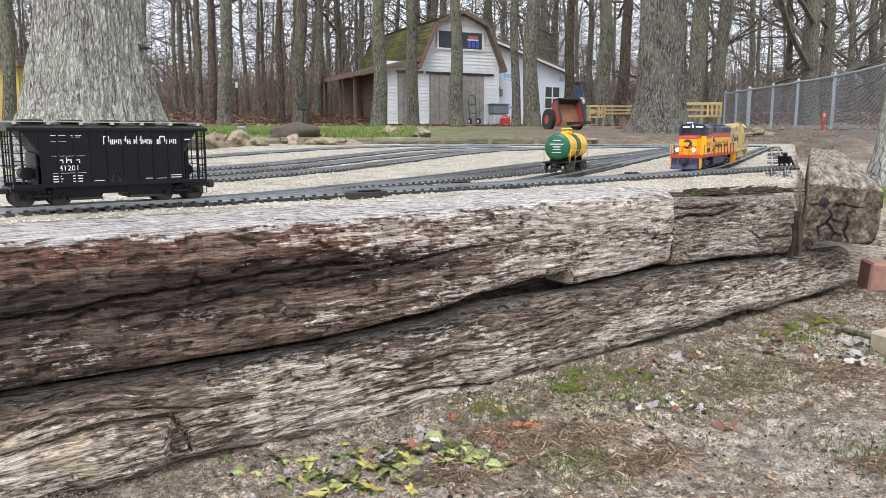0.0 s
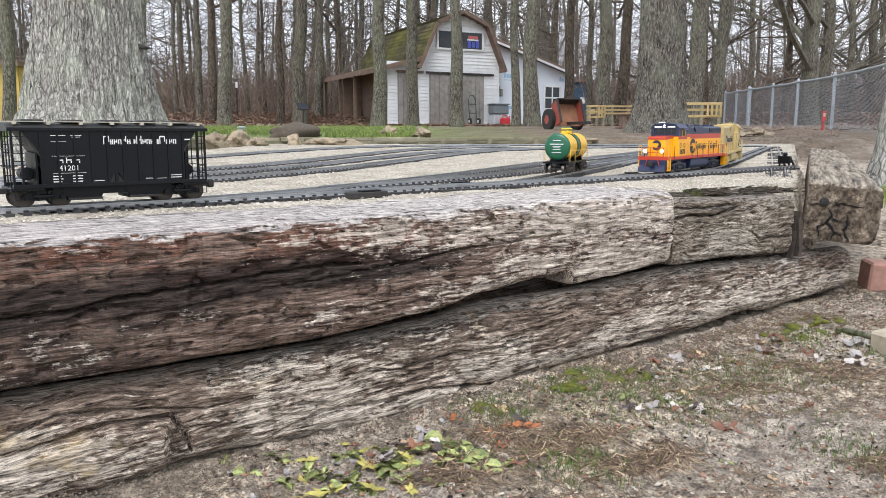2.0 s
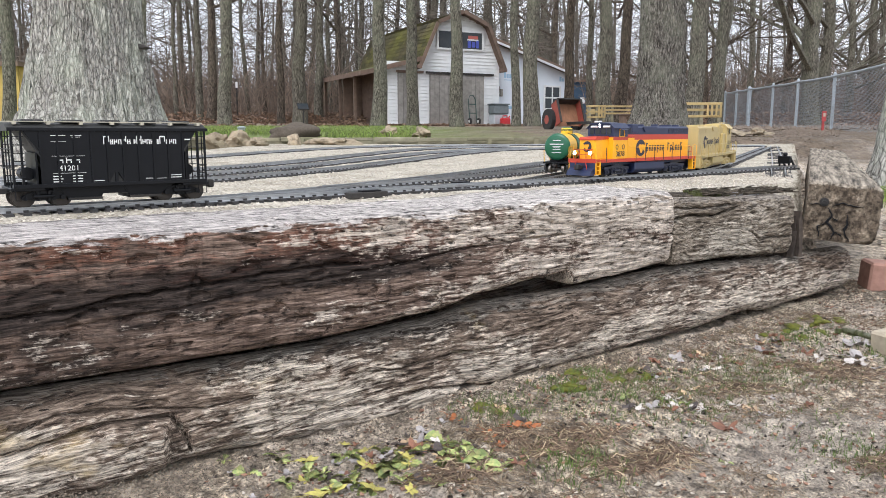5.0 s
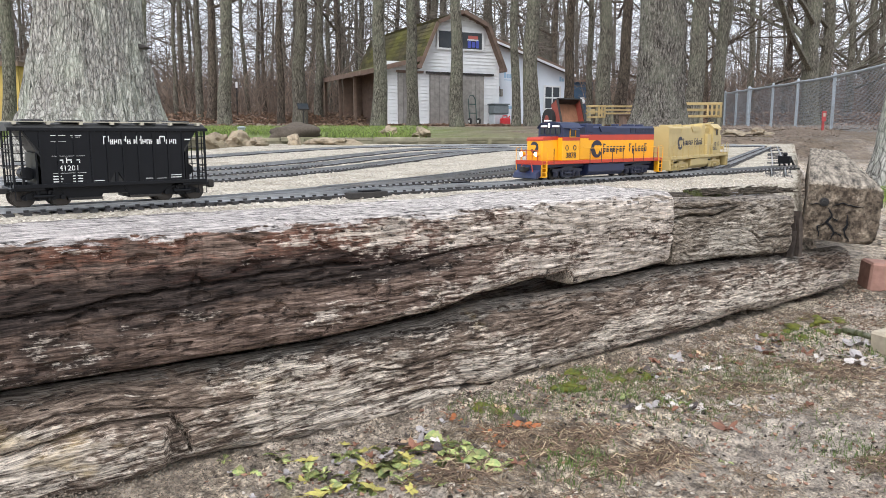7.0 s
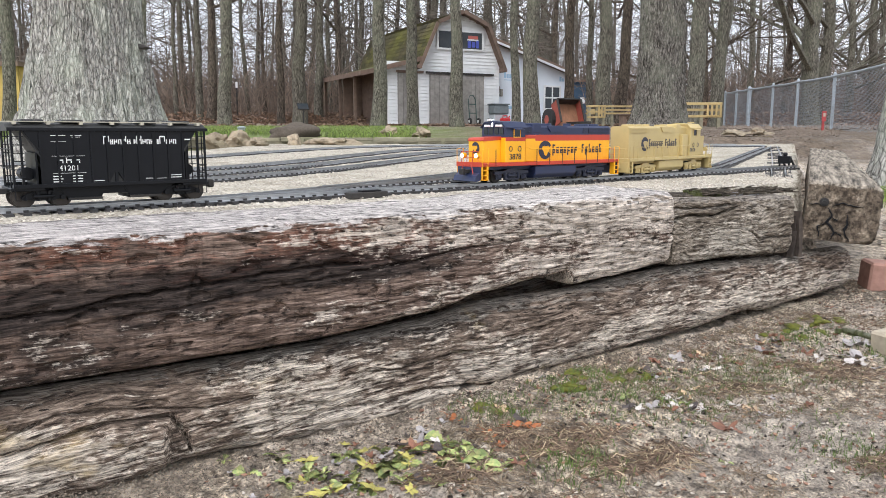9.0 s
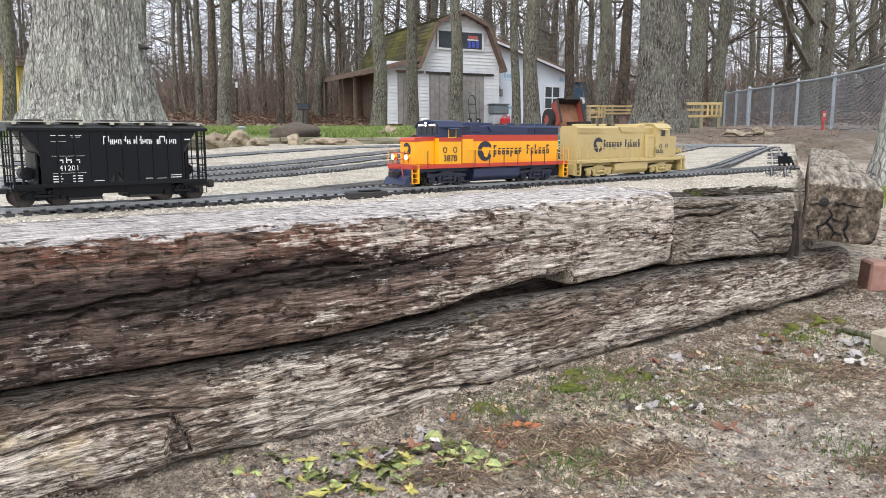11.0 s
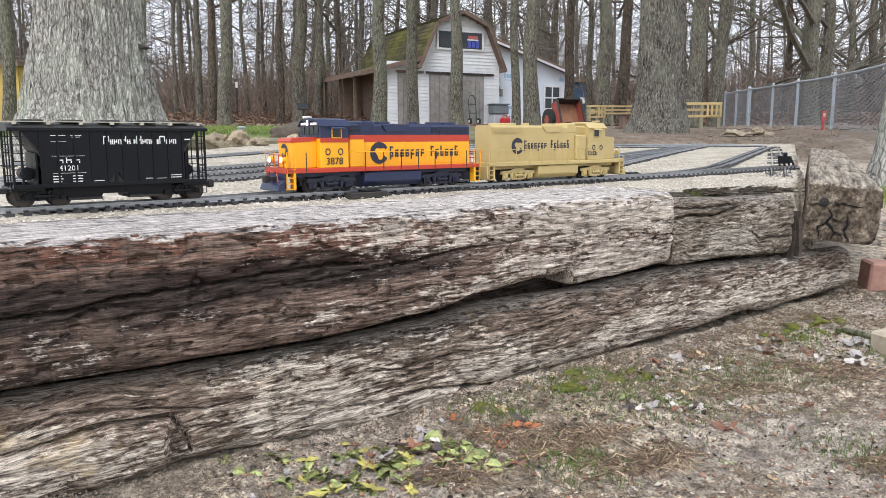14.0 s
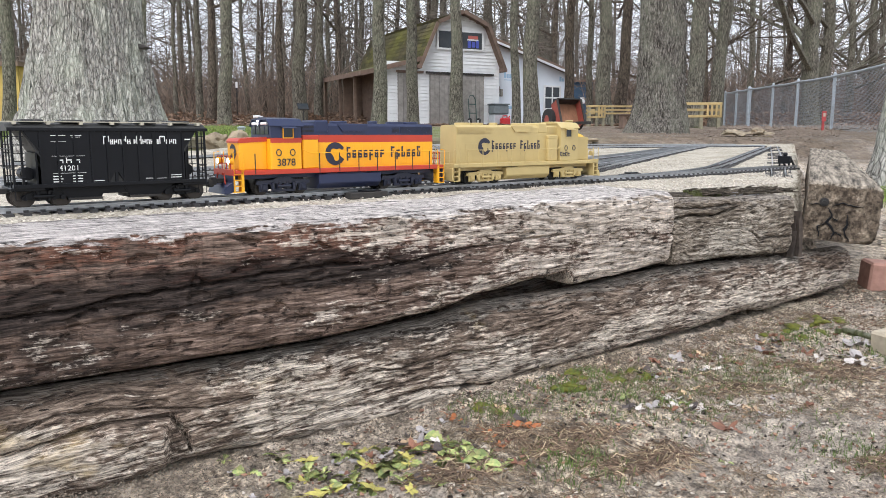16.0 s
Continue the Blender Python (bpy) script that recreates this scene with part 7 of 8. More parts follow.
def far_woods():
    rng = random.Random(77)
    soup = Soup()
    for i in range(430):
        y = rng.uniform(40, 120)
        x = rng.uniform(-0.75, 0.75) * y
        if (-0.40 < x / y < -0.24 or x / y > 0.30) and rng.random() < 0.62:
            continue
        if -4 < x < 8 and y < 46:
            continue
        r, h = 0.05 + 0.26 * rng.random() ** 2, rng.uniform(11, 19)
        z = terrain(x, y) - 0.1
        lean, bow = rng.gauss(0, 0.055), rng.gauss(0, 0.35)
        way = [(x + lean * h * t + bow * math.sin(math.pi * t) + 0.08 * math.sin(9 * t + i), y, z + h * t) for t in (0, 0.1, 0.22, 0.36, 0.55, 0.78, 1.0)]
        soup.tube(way, [r * 1.3, r, r * 0.93, r * 0.84, r * 0.66, r * 0.42, r * 0.15], 6)
        if rng.random() < 0.35:
            limb(soup, rng, way[rng.randint(1, 3)], (rng.gauss(0, 0.35), rng.gauss(0, 0.35), 1), h * 0.55, r * 0.6, 1)
        for k in range(7):
            j = rng.randint(1, 5)
            t = rng.random()
            p = tuple(u + (w - u) * t for u, w in zip(way[j], way[j + 1]))
            a = rng.uniform(0, 6.28)
            limb(soup, rng, p, (math.cos(a), math.sin(a), rng.uniform(0.1, 1.0)), rng.uniform(1.2, 4.2), r * 0.22 + 0.012, 1)
    tagged(soup.make("distant_woods", BARK_WOODS), "dense leafless wood of grey-brown trunks", "woods", kind="stuff")
    soup = Soup()
    for i in range(12000):
        y = rng.uniform(33, 75)
        x = rng.uniform(-0.7, 0.7) * y
        if -3.5 < x < 6.5 and y < 38.5:
            continue
        z = terrain(x, y) - 0.05
        L = rng.uniform(0.5, 1.6) if rng.random() < 0.5 else rng.uniform(1.4, 3.8)
        a = rng.uniform(0, 6.28)
        k = rng.uniform(0.15, 1.1) * L
        e = (x + math.cos(a) * k, y + math.sin(a) * k, z + L)
        m = (x + math.cos(a) * k * 0.3, y + math.sin(a) * k * 0.3, z + L * 0.55)
        soup.tube([(x, y, z), m, e], [0.024, 0.018, 0.006], 3)
        for j in range(2):
            b = rng.uniform(0, 6.28)
            soup.tube([m, (m[0] + math.cos(b) * L * 0.3, m[1] + math.sin(b) * L * 0.3, m[2] + L * rng.uniform(0.1, 0.35))], [0.014, 0.005], 3)
    tagged(soup.make("underbrush", BRUSH), "reddish brown leafless underbrush at the wood's edge", "brush", kind="stuff")
    soup = Soup()
    for i in range(17000):
        y = rng.uniform(36, 100)
        x = rng.uniform(-0.7, 0.7) * y
        z = terrain(x, y) + rng.uniform(1.5, 13)
        L, a = rng.uniform(1.0, 3.2), rng.uniform(0, 6.28)
        e = (x + math.cos(a) * L, y + math.sin(a) * L * 0.5, z + L * rng.uniform(-0.2, 0.7))
        m = tuple((u + w) / 2 + rng.uniform(-0.25, 0.25) for u, w in zip((x, y, z), e))
        soup.tube([(x, y, z), m, e], [0.024, 0.017, 0.005], 3)
        soup.tube([m, (m[0] + rng.uniform(-1, 1), m[1], m[2] + rng.uniform(0.1, 1.0))], [0.014, 0.004], 3)
    tagged(soup.make("woodland_twigs", TWIG), "fine bare twigs filling the wood's crowns", "twigs", kind="stuff")
    soup = Soup()
    for i in range(3800):
        y = rng.uniform(95, 170)
        x = rng.uniform(-0.75, 0.75) * y
        if x / y > 0.33 and rng.random() < 0.5:
            continue
        z = terrain(x, y) - 0.2
        L = rng.uniform(3, 11)
        k = rng.gauss(0, 0.12) * L
        soup.tube([(x, y, z), (x + k * 0.4, y, z + L * 0.5), (x + k, y, z + L)], [0.13, 0.09, 0.03], 3)
        soup.tube([(x + k * 0.4, y, z + L * 0.5), (x + k + rng.uniform(-2, 2), y, z + L * 0.85)], [0.06, 0.02], 3)
    tagged(soup.make("far_thicket", TWIG), "hazy grey-brown thicket far behind the wood", "thicket", kind="stuff")
    soup = Soup()
    for i in range(2600):
        y = rng.uniform(22, 33)
        x = rng.uniform(-0.5, 0.5) * y
        if x > -4.5:
            continue
        z = terrain(x, y)
        soup.stone(x, y, z + 0.02, rng.uniform(0.03, 0.09), rng)
    for i in range(1500):
        y = rng.uniform(13, 30)
        x = rng.uniform(0.36, 0.62) * y
        soup.stone(x, y, terrain(x, y) + 0.02, rng.uniform(0.02, 0.06), rng)
    for i in range(7000):
        y = rng.uniform(6.9, 14)
        x = rng.uniform(1.0, 7.4)
        if x > 0.52 * y:
            continue
        soup.stone(x, y, terrain(x, y) + 0.004, rng.uniform(0.006, 0.018), rng)
    tagged(soup.make("leaf_litter", leaf_colour("litter", (0.19, 0.145, 0.11))), "brown leaf litter at the wood's edge", "leaf litter", kind="stuff")


far_woods()


def leaf_bank():
    """Drifts of dead leaves heaped along the wood's edge, and tufts of lawn before it."""
    rng = random.Random(13)
    soup = Soup()
    for i in range(15000):
        y = rng.uniform(23, 38)
        x = rng.uniform(-0.62, 0.62) * y
        if -3.0 < x < 7.5 and y > 26:
            continue
        z = terrain(x, y) + 0.55 * smooth(25, 34, y) * rng.random() ** 0.8
        r, t, tip = rng.uniform(0.035, 0.10), rng.uniform(0, 6.28), rng.uniform(-0.6, 0.6)
        base = len(soup.co)
        for k in range(4):
            c, q = math.cos(t + k * 1.57) * r * rng.uniform(0.6, 1.3), math.sin(t + k * 1.57) * r * rng.uniform(0.6, 1.3)
            soup.co.append((x + c, y + q, z + tip * c + rng.uniform(0, 0.03) + 0.5 * abs(q)))
        soup.co.append((x, y, z - 0.02))
        soup.faces += [(base, base + 1, base + 2), (base, base + 2, base + 3)] + [(base + (k + 1) % 4, base + k, base + 4) for k in range(4)]
    tagged(soup.make("leaf_drift", worn("drifted_leaves", (0.24, 0.155, 0.105), 0.9, 0, 0.3, 3, (0.36, 0.28, 0.21), 0.5, island=0.5, relief=0)), "drift of brown dead leaves along the wood's edge", "leaf litter", kind="stuff")
    soup = Soup()
    for i in range(16000):
        y = 7.3 + 15 * rng.random() ** 1.6
        x = rng.uniform(-0.62, -0.02) * y
        if noise.noise(Vector((x * 0.9, y * 0.5, 2))) < -0.1:
            continue
        z = terrain(x, y)
        L, a = rng.uniform(0.02, 0.06), rng.uniform(0, 6.28)
        soup.tube([(x, y, z - 0.01), (x + math.cos(a) * L * 0.3, y + math.sin(a) * L * 0.3, z + L * 0.7), (x + math.cos(a) * L * 0.8, y + math.sin(a) * L * 0.8, z + L)], [0.005, 0.004, 0.001], 3)
    for i in range(1800):
        x, y = rng.gauss(2.42, 0.16), rng.gauss(4.5, 0.30)
        if x < 1.2 + 0.456 * (y - 1.95):
            continue
        z = terrain(x, y)
        L, a = rng.uniform(0.02, 0.06), rng.uniform(0, 6.28)
        soup.tube([(x, y, z - 0.01), (x + math.cos(a) * L * 0.3, y + math.sin(a) * L * 0.3, z + L * 0.7), (x + math.cos(a) * L, y + math.sin(a) * L, z + L * 0.9)], [0.003, 0.002, 0.0005], 3)
    tagged(soup.make("lawn_grass", worn("lawn_blade", (0.17, 0.24, 0.045), 0.7, 0, 0.3, 20, (0.3, 0.25, 0.11), 0.5, island=0.5, relief=0)), "patchy short green lawn grass", "grass", kind="stuff")


leaf_bank()


# ---- the shed ----
def shed():
    house = tagged(new("shed"), "white gambrel shed with mossy roof and grey doors", "shed")
    house.matrix_basis = pose(-2.1, 29.0, terrain(-1, 30) - 0.02, 0, 0, 27)
    D = 6.4
    top = [(1.35, 2.33), (2.05, 3.85), (3.12, 4.30), (4.2, 3.85), (4.9, 2.33)]

    def half(z):
        """Left and right ends of the gable at height z."""
        if z <= 2.33:
            return 1.35, 4.9
        if z <= 3.85:
            t = (z - 2.33) / 1.52
            return 1.35 + 0.7 * t, 4.9 - 0.7 * t
        t = min(1, (z - 3.85) / 0.45)
        return 2.05 + 1.07 * t, 4.2 - 1.08 * t
    bm = bmesh.new()
    prism(bm, [(1.37, 0), (4.88, 0), (4.88, 2.33), (4.18, 3.83), (3.12, 4.27), (2.07, 3.83), (1.37, 2.33)], "y", 0.03, D)
    part("wall", bm, SIDING, house)
    # side under the porch roof, darker and browner than the white front
    part("lean_to_wall", boxes((0.0, 1.36, 0.03, 4.7, 0, 2.1)), SHED_BROWN, house, "side wall under the porch roof in a darker brown than the front")
    z = 0.05
    while z < 4.2:
        a, b = half(z + 0.06)
        spans = [(a, b)]
        if z < 1.98:
            spans = [(0.0, 0.42), (1.28, 1.75), (4.2, 4.9)]
        elif z < 2.33:
            spans = [(0.0, 4.9)]
        elif 2.93 < z < 3.62:
            spans = [(a, 2.12), (4.08, b)]
        for u, w in spans:
            if w - u > 0.05:
                bm = bmesh.new()
                prism(bm, [(-0.022, z), (0.0, z + 0.128), (0.03, z + 0.128), (0.03, z)], "x", u, w)
                part("siding_board", bm, SIDING, house)
        z += 0.13
    for i in range(14):
        bm = bmesh.new()
        zz = 0.05 + i * 0.13
        prism(bm, [(-0.022, zz), (0.0, zz + 0.128), (0.02, zz + 0.128), (0.02, zz)], "y", 0.0, 2.0)
        part("side_board", bm, SHED_BROWN, house)
    # gambrel roof with thick edges, moss on its left slopes
    for (xa, za), (xb, zb) in zip(top, top[1:]):
        dx, dz = xb - xa, zb - za
        k = math.hypot(dx, dz)
        nx, nz = -dz / k, dx / k
        ext = 0.16
        ux, uz = dx / k, dz / k
        a = (xa - (ux * ext if xa in (1.35,) else 0), za - (uz * ext if xa in (1.35,) else 0))
        b = (xb + (ux * ext if xb == 4.9 else 0), zb + (uz * ext if xb == 4.9 else 0))
        bm = bmesh.new()
        prism(bm, [a, b, (b[0] + nx * 0.09, b[1] + nz * 0.09), (a[0] + nx * 0.09, a[1] + nz * 0.09)], "y", -0.28, D + 0.2)
        roof = part("roof_slope", bm, MOSS_ROOF if xa < 3 else SHED_BROWN, house)
        rows = int(k / 0.16)
        for r in range(rows):
            for c in range(13):
                u0, u1 = k * r / rows, k * (r + 1) / rows + 0.03
                y0 = -0.26 + c * 0.52 + (0.26 if r % 2 else 0)
                y1 = min(y0 + 0.505, D + 0.2)
                if xa > 3 or y1 <= y0:
                    continue
                bm = bmesh.new()
                lo, hi = 0.112, 0.095
                p = [(xa + ux * u0 + nx * 0.088, za + uz * u0 + nz * 0.088), (xa + ux * u1 + nx * 0.088, za + uz * u1 + nz * 0.088), (xa + ux * u1 + nx * hi, za + uz * u1 + nz * hi), (xa + ux * u0 + nx * lo, za + uz * u0 + nz * lo)]
                prism(bm, p, "y", y0, y1)
                part("shingle", bm, MOSS_ROOF, roof)
        bm = bmesh.new()
        prism(bm, [(a[0], a[1] - 0.03), (b[0], b[1] - 0.03), (b[0] + nx * 0.12, b[1] + nz * 0.12), (a[0] + nx * 0.12, a[1] + nz * 0.12)], "y", -0.33, -0.28)
        part("barge_board", bm, SHED_BROWN, house)
    for x in (1.22, 5.0):
        part("gutter", boxes((x - 0.1, x + 0.1, -0.32, D, 2.13, 2.27), bevel=0.02), SHED_BROWN, house)
    # lean-to roof and porch
    bm = bmesh.new()
    prism(bm, [(1.40, 2.50), (-1.10, 1.86), (-1.10, 1.96), (1.40, 2.60)], "y", -0.25, 4.7)
    part("lean_to_roof", bm, MOSS_ROOF, house)
    part("fascia", boxes((-1.14, -1.09, -0.27, 4.7, 1.80, 1.97)), SHED_BROWN, house)
    bm = bmesh.new()
    prism(bm, [(1.36, 2.42), (-1.10, 1.79), (-1.10, 1.96), (1.36, 2.60)], "y", -0.30, -0.25)
    part("barge_board", bm, SHED_BROWN, house)
    for y in (1.0, 2.7, 4.5):
        part("porch_post", boxes((-0.95, -0.85, y, y + 0.1, 0, 1.86)), SHED_BROWN, house)
    part("porch_wall", boxes((-0.8, -0.02, 2.6, 2.7, 0, 1.9)), SHED_BROWN, house)
    # windows
    win = part("window", boxes((2.12, 4.08, -0.05, 0.03, 2.95, 3.62)), GLASS_DARK, house, "dark upper window with coloured sign")
    for r in ((2.06, 2.14, 2.9, 3.68), (4.06, 4.14, 2.9, 3.68), (2.14, 4.06, 3.60, 3.68), (2.14, 4.06, 2.9, 2.97), (3.05, 3.13, 2.97, 3.60)):
        part("window_frame", boxes((r[0], r[1], -0.08, -0.05, r[2], r[3])), SIDING, win)
    sign_blue = worn("blue_sign", (0.06, 0.09, 0.45), 0.5, 0, 0.1, 8, relief=0)
    sign_red = worn("red_sign", (0.45, 0.10, 0.08), 0.5, 0, 0.1, 8, relief=0)
    for i, (x, zz, w, h, m) in enumerate(((3.42, 3.02, 0.14, 0.26, sign_blue), (3.60, 3.04, 0.16, 0.22, sign_blue), (3.80, 3.02, 0.12, 0.28, sign_blue), (3.44, 3.36, 0.44, 0.12, sign_red), (3.40, 3.30, 0.5, 0.05, SIDING))):
        part("sign_shape", boxes((x, x + w, -0.056, -0.05, zz, zz + h)), m, win)
    # doors
    def plank_door(x0, x1, name, label):
        door = part(name, boxes((x0, x1, -0.03, 0.01, 0.02, 1.95)), SHED_GREY, house, label)
        n = max(3, round((x1 - x0) / 0.2))
        for i in range(n):
            u0 = x0 + (x1 - x0) * i / n
            u1 = x0 + (x1 - x0) * (i + 1) / n - 0.012
            part("plank", boxes((u0, u1, -0.055, -0.03, 0.02, 1.95), bevel=0.004), SHED_GREY, door)
        return door
    plank_door(1.78, 2.98, "barn_door", "grey plank sliding door")
    plank_door(3.0, 4.18, "barn_door", "grey plank sliding door")
    small_door = plank_door(0.44, 1.26, "side_door", "grey door with a small window")
    part("door_window", boxes((0.85, 1.08, -0.062, -0.056, 1.15, 1.7)), GLASS_DARK, small_door)
    part("door_track", boxes((1.6, 4.6, -0.09, -0.02, 1.97, 2.05)), GRIMY, house)
    part("door_head", boxes((0.36, 1.5, -0.06, -0.01, 1.97, 2.06)), SHED_BROWN, house)
    part("sill_step", boxes((1.5, 2.7, -0.35, -0.06, 0.0, 0.07)), BRICK, house)
    # white-wrapped extension
    bm = bmesh.new()
    prism(bm, [(4.9, 0), (8.4, 0), (8.4, 2.25), (4.9, 3.30)], "y", 0.35, D)
    ext = part("extension_wall", bm, WRAP, house, "extension wall in white house wrap")
    bm = bmesh.new()
    prism(bm, [(4.75, 3.36), (8.75, 2.16), (8.75, 2.30), (4.75, 3.50)], "y", 0.05, D + 0.2)
    part("extension_roof", bm, SHED_BROWN, house)
    part("extension_fascia", shape(prism, [(4.75, 3.30), (8.75, 2.10), (8.75, 2.19), (4.75, 3.39)], "y", 0.02, 0.06), SIDING, house)
    w2 = part("window", boxes((7.35, 8.1, 0.30, 0.36, 0.75, 1.65)), GLASS_DARK, house)
    for r in ((7.29, 7.36, 0.69, 1.71), (8.09, 8.16, 0.69, 1.71), (7.36, 8.09, 1.64, 1.71), (7.36, 8.09, 0.69, 0.76), (7.36, 8.09, 1.17, 1.23), (7.70, 7.75, 0.76, 1.64)):
        part("window_frame", boxes((r[0], r[1], 0.27, 0.31, r[2], r[3])), SIDING, w2)
    part("doorway", boxes((6.35, 6.75, 0.32, 0.36, 0.1, 1.95)), GLASS_DARK, house)
    for x, zz, w, h in ((5.35, 1.95, 0.09, 0.24), (5.47, 1.95, 0.10, 0.16), (5.60, 1.95, 0.10, 0.16), (5.73, 1.95, 0.10, 0.16), (5.35, 1.86, 0.6, 0.03), (5.2, 0.72, 0.3, 0.09), (5.55, 0.70, 0.2, 0.12), (8.12, 1.9, 0.1, 0.2), (8.24, 1.9, 0.1, 0.13)):
        part("print_bar", boxes((x, x + w, 0.342, 0.35, zz, zz + h)), WRAP_BLUE, ext)
    for x, zz, w, h in ((5.02, 1.35, 0.08, 0.25), (5.14, 1.2, 0.1, 0.3)):
        part("meter_box", boxes((x, x + w, 0.25, 0.35, zz, zz + h)), SHED_GREY, house)
    return house


shed()
RED_CAN = worn("red_plastic", (0.5, 0.02, 0.025), 0.5, 0, 0.1, 10)
BIN = worn("grey_bin", (0.16, 0.19, 0.20), 0.6, 0, 0.15, 10)
CLEAR_BIN = worn("clear_tub", (0.45, 0.48, 0.5), 0.35, 0, 0.1, 10)


def shed_side(x, y):
    """A point in front of the shed, from its own axes."""
    c, s = math.cos(radians(27)), math.sin(radians(27))
    return -2.1 + x * c - y * s, 29.0 + x * s + y * c


px, py = shed_side(4.75, -0.75)
can = tagged(new("fuel_can"), "red plastic fuel can on the ground by the shed", "fuel can")
can.matrix_basis = pose(px, py, terrain(px, py) - 0.005, 0, 0, 20)
part("body", boxes((-0.2, 0.2, -0.12, 0.12, 0, 0.28), bevel=0.05), RED_CAN, can)
bm = bmesh.new()
tube(bm, [(-0.12, 0, 0.27), (-0.10, 0, 0.36), (0.06, 0, 0.37), (0.09, 0, 0.27)], 0.025, 7)
part("handle", bm, RED_CAN, can)
bm = bmesh.new()
tube(bm, [(0.14, 0, 0.26), (0.2, 0, 0.36)], [0.035, 0.02], 8)
part("spout", bm, RED_CAN, can)
px, py = shed_side(4.7, -0.32)
tub = tagged(new("storage_tub"), "stacked clear and grey plastic tubs beside the shed", "storage tub")
tub.matrix_basis = pose(px, py, terrain(px, py) - 0.01, 0, 0, 27)
part("lower_tub", boxes((-0.33, 0.33, -0.22, 0.22, 0, 0.42), bevel=0.03), CLEAR_BIN, tub)
part("upper_tub", boxes((-0.35, 0.35, -0.24, 0.24, 0.43, 0.80), bevel=0.04), BIN, tub)
part("lid", boxes((-0.38, 0.38, -0.27, 0.27, 0.80, 0.85), bevel=0.015), BIN, tub)
px, py = shed_side(3.55, -0.32)
dolly = tagged(new("hand_truck"), "green hand truck leaning on the shed doors", "hand truck")
dolly.matrix_basis = pose(px, py, terrain(px, py), -8, 0, 27)
GREEN_METAL = worn("green_metal", (0.03, 0.07, 0.06), 0.5, 0.3, 0.15, 10)
for s in (-1, 1):
    bm = bmesh.new()
    tube(bm, [(s * 0.16, 0, 0.12), (s * 0.16, 0, 1.0), (s * 0.08, 0, 1.15), (0, 0, 1.18)], 0.018, 6)
    part("frame_rail", bm, GREEN_METAL, dolly)
    bm = bmesh.new()
    tube(bm, [(s * 0.20 - 0.03, -0.08, 0.13), (s * 0.20 + 0.03, -0.08, 0.13)], 0.13, 16)
    wheel = part("wheel", bm, RUBBER, dolly)
    bm = bmesh.new()
    tube(bm, [(s * 0.20 - 0.035, -0.08, 0.13), (s * 0.20 + 0.035, -0.08, 0.13)], 0.06, 12)
    part("hub", bm, LETTER_WHITE, wheel)
part("toe_plate", boxes((-0.2, 0.2, -0.22, 0.02, -0.01, 0.01)), GREEN_METAL, dolly)
for z in (0.45, 0.8):
    part("crossbar", boxes((-0.16, 0.16, -0.015, 0.015, z, z + 0.03)), GREEN_METAL, dolly)

# blue outbuilding among the trees
BLUE = worn("dark_blue_boards", (0.035, 0.075, 0.13), 0.7, 0, 0.2, 4, island=0.1)
hut = tagged(new("blue_hut"), "small dark blue hut among the trees", "hut")
hut.matrix_basis = pose(6.75, 38, terrain(6.75, 38) - 0.02)
part("wall", boxes((-0.62, 0.62, 0, 1.2, 0, 2.1)), BLUE, hut)
for i in range(6):
    part("board", boxes((-0.62 + i * 0.207, -0.62 + i * 0.207 + 0.195, -0.025, 0, 0, 2.1), bevel=0.005), BLUE, hut)
part("roof", boxes((-0.72, 0.72, -0.15, 1.3, 2.1, 2.2)), SHED_BROWN, hut)
part("sign", boxes((0.02, 0.25, -0.04, -0.025, 1.05, 1.35)), LETTER_WHITE, hut)
part("sign", boxes((0.48, 0.56, -0.04, -0.025, 1.2, 1.6)), LETTER_WHITE, hut)


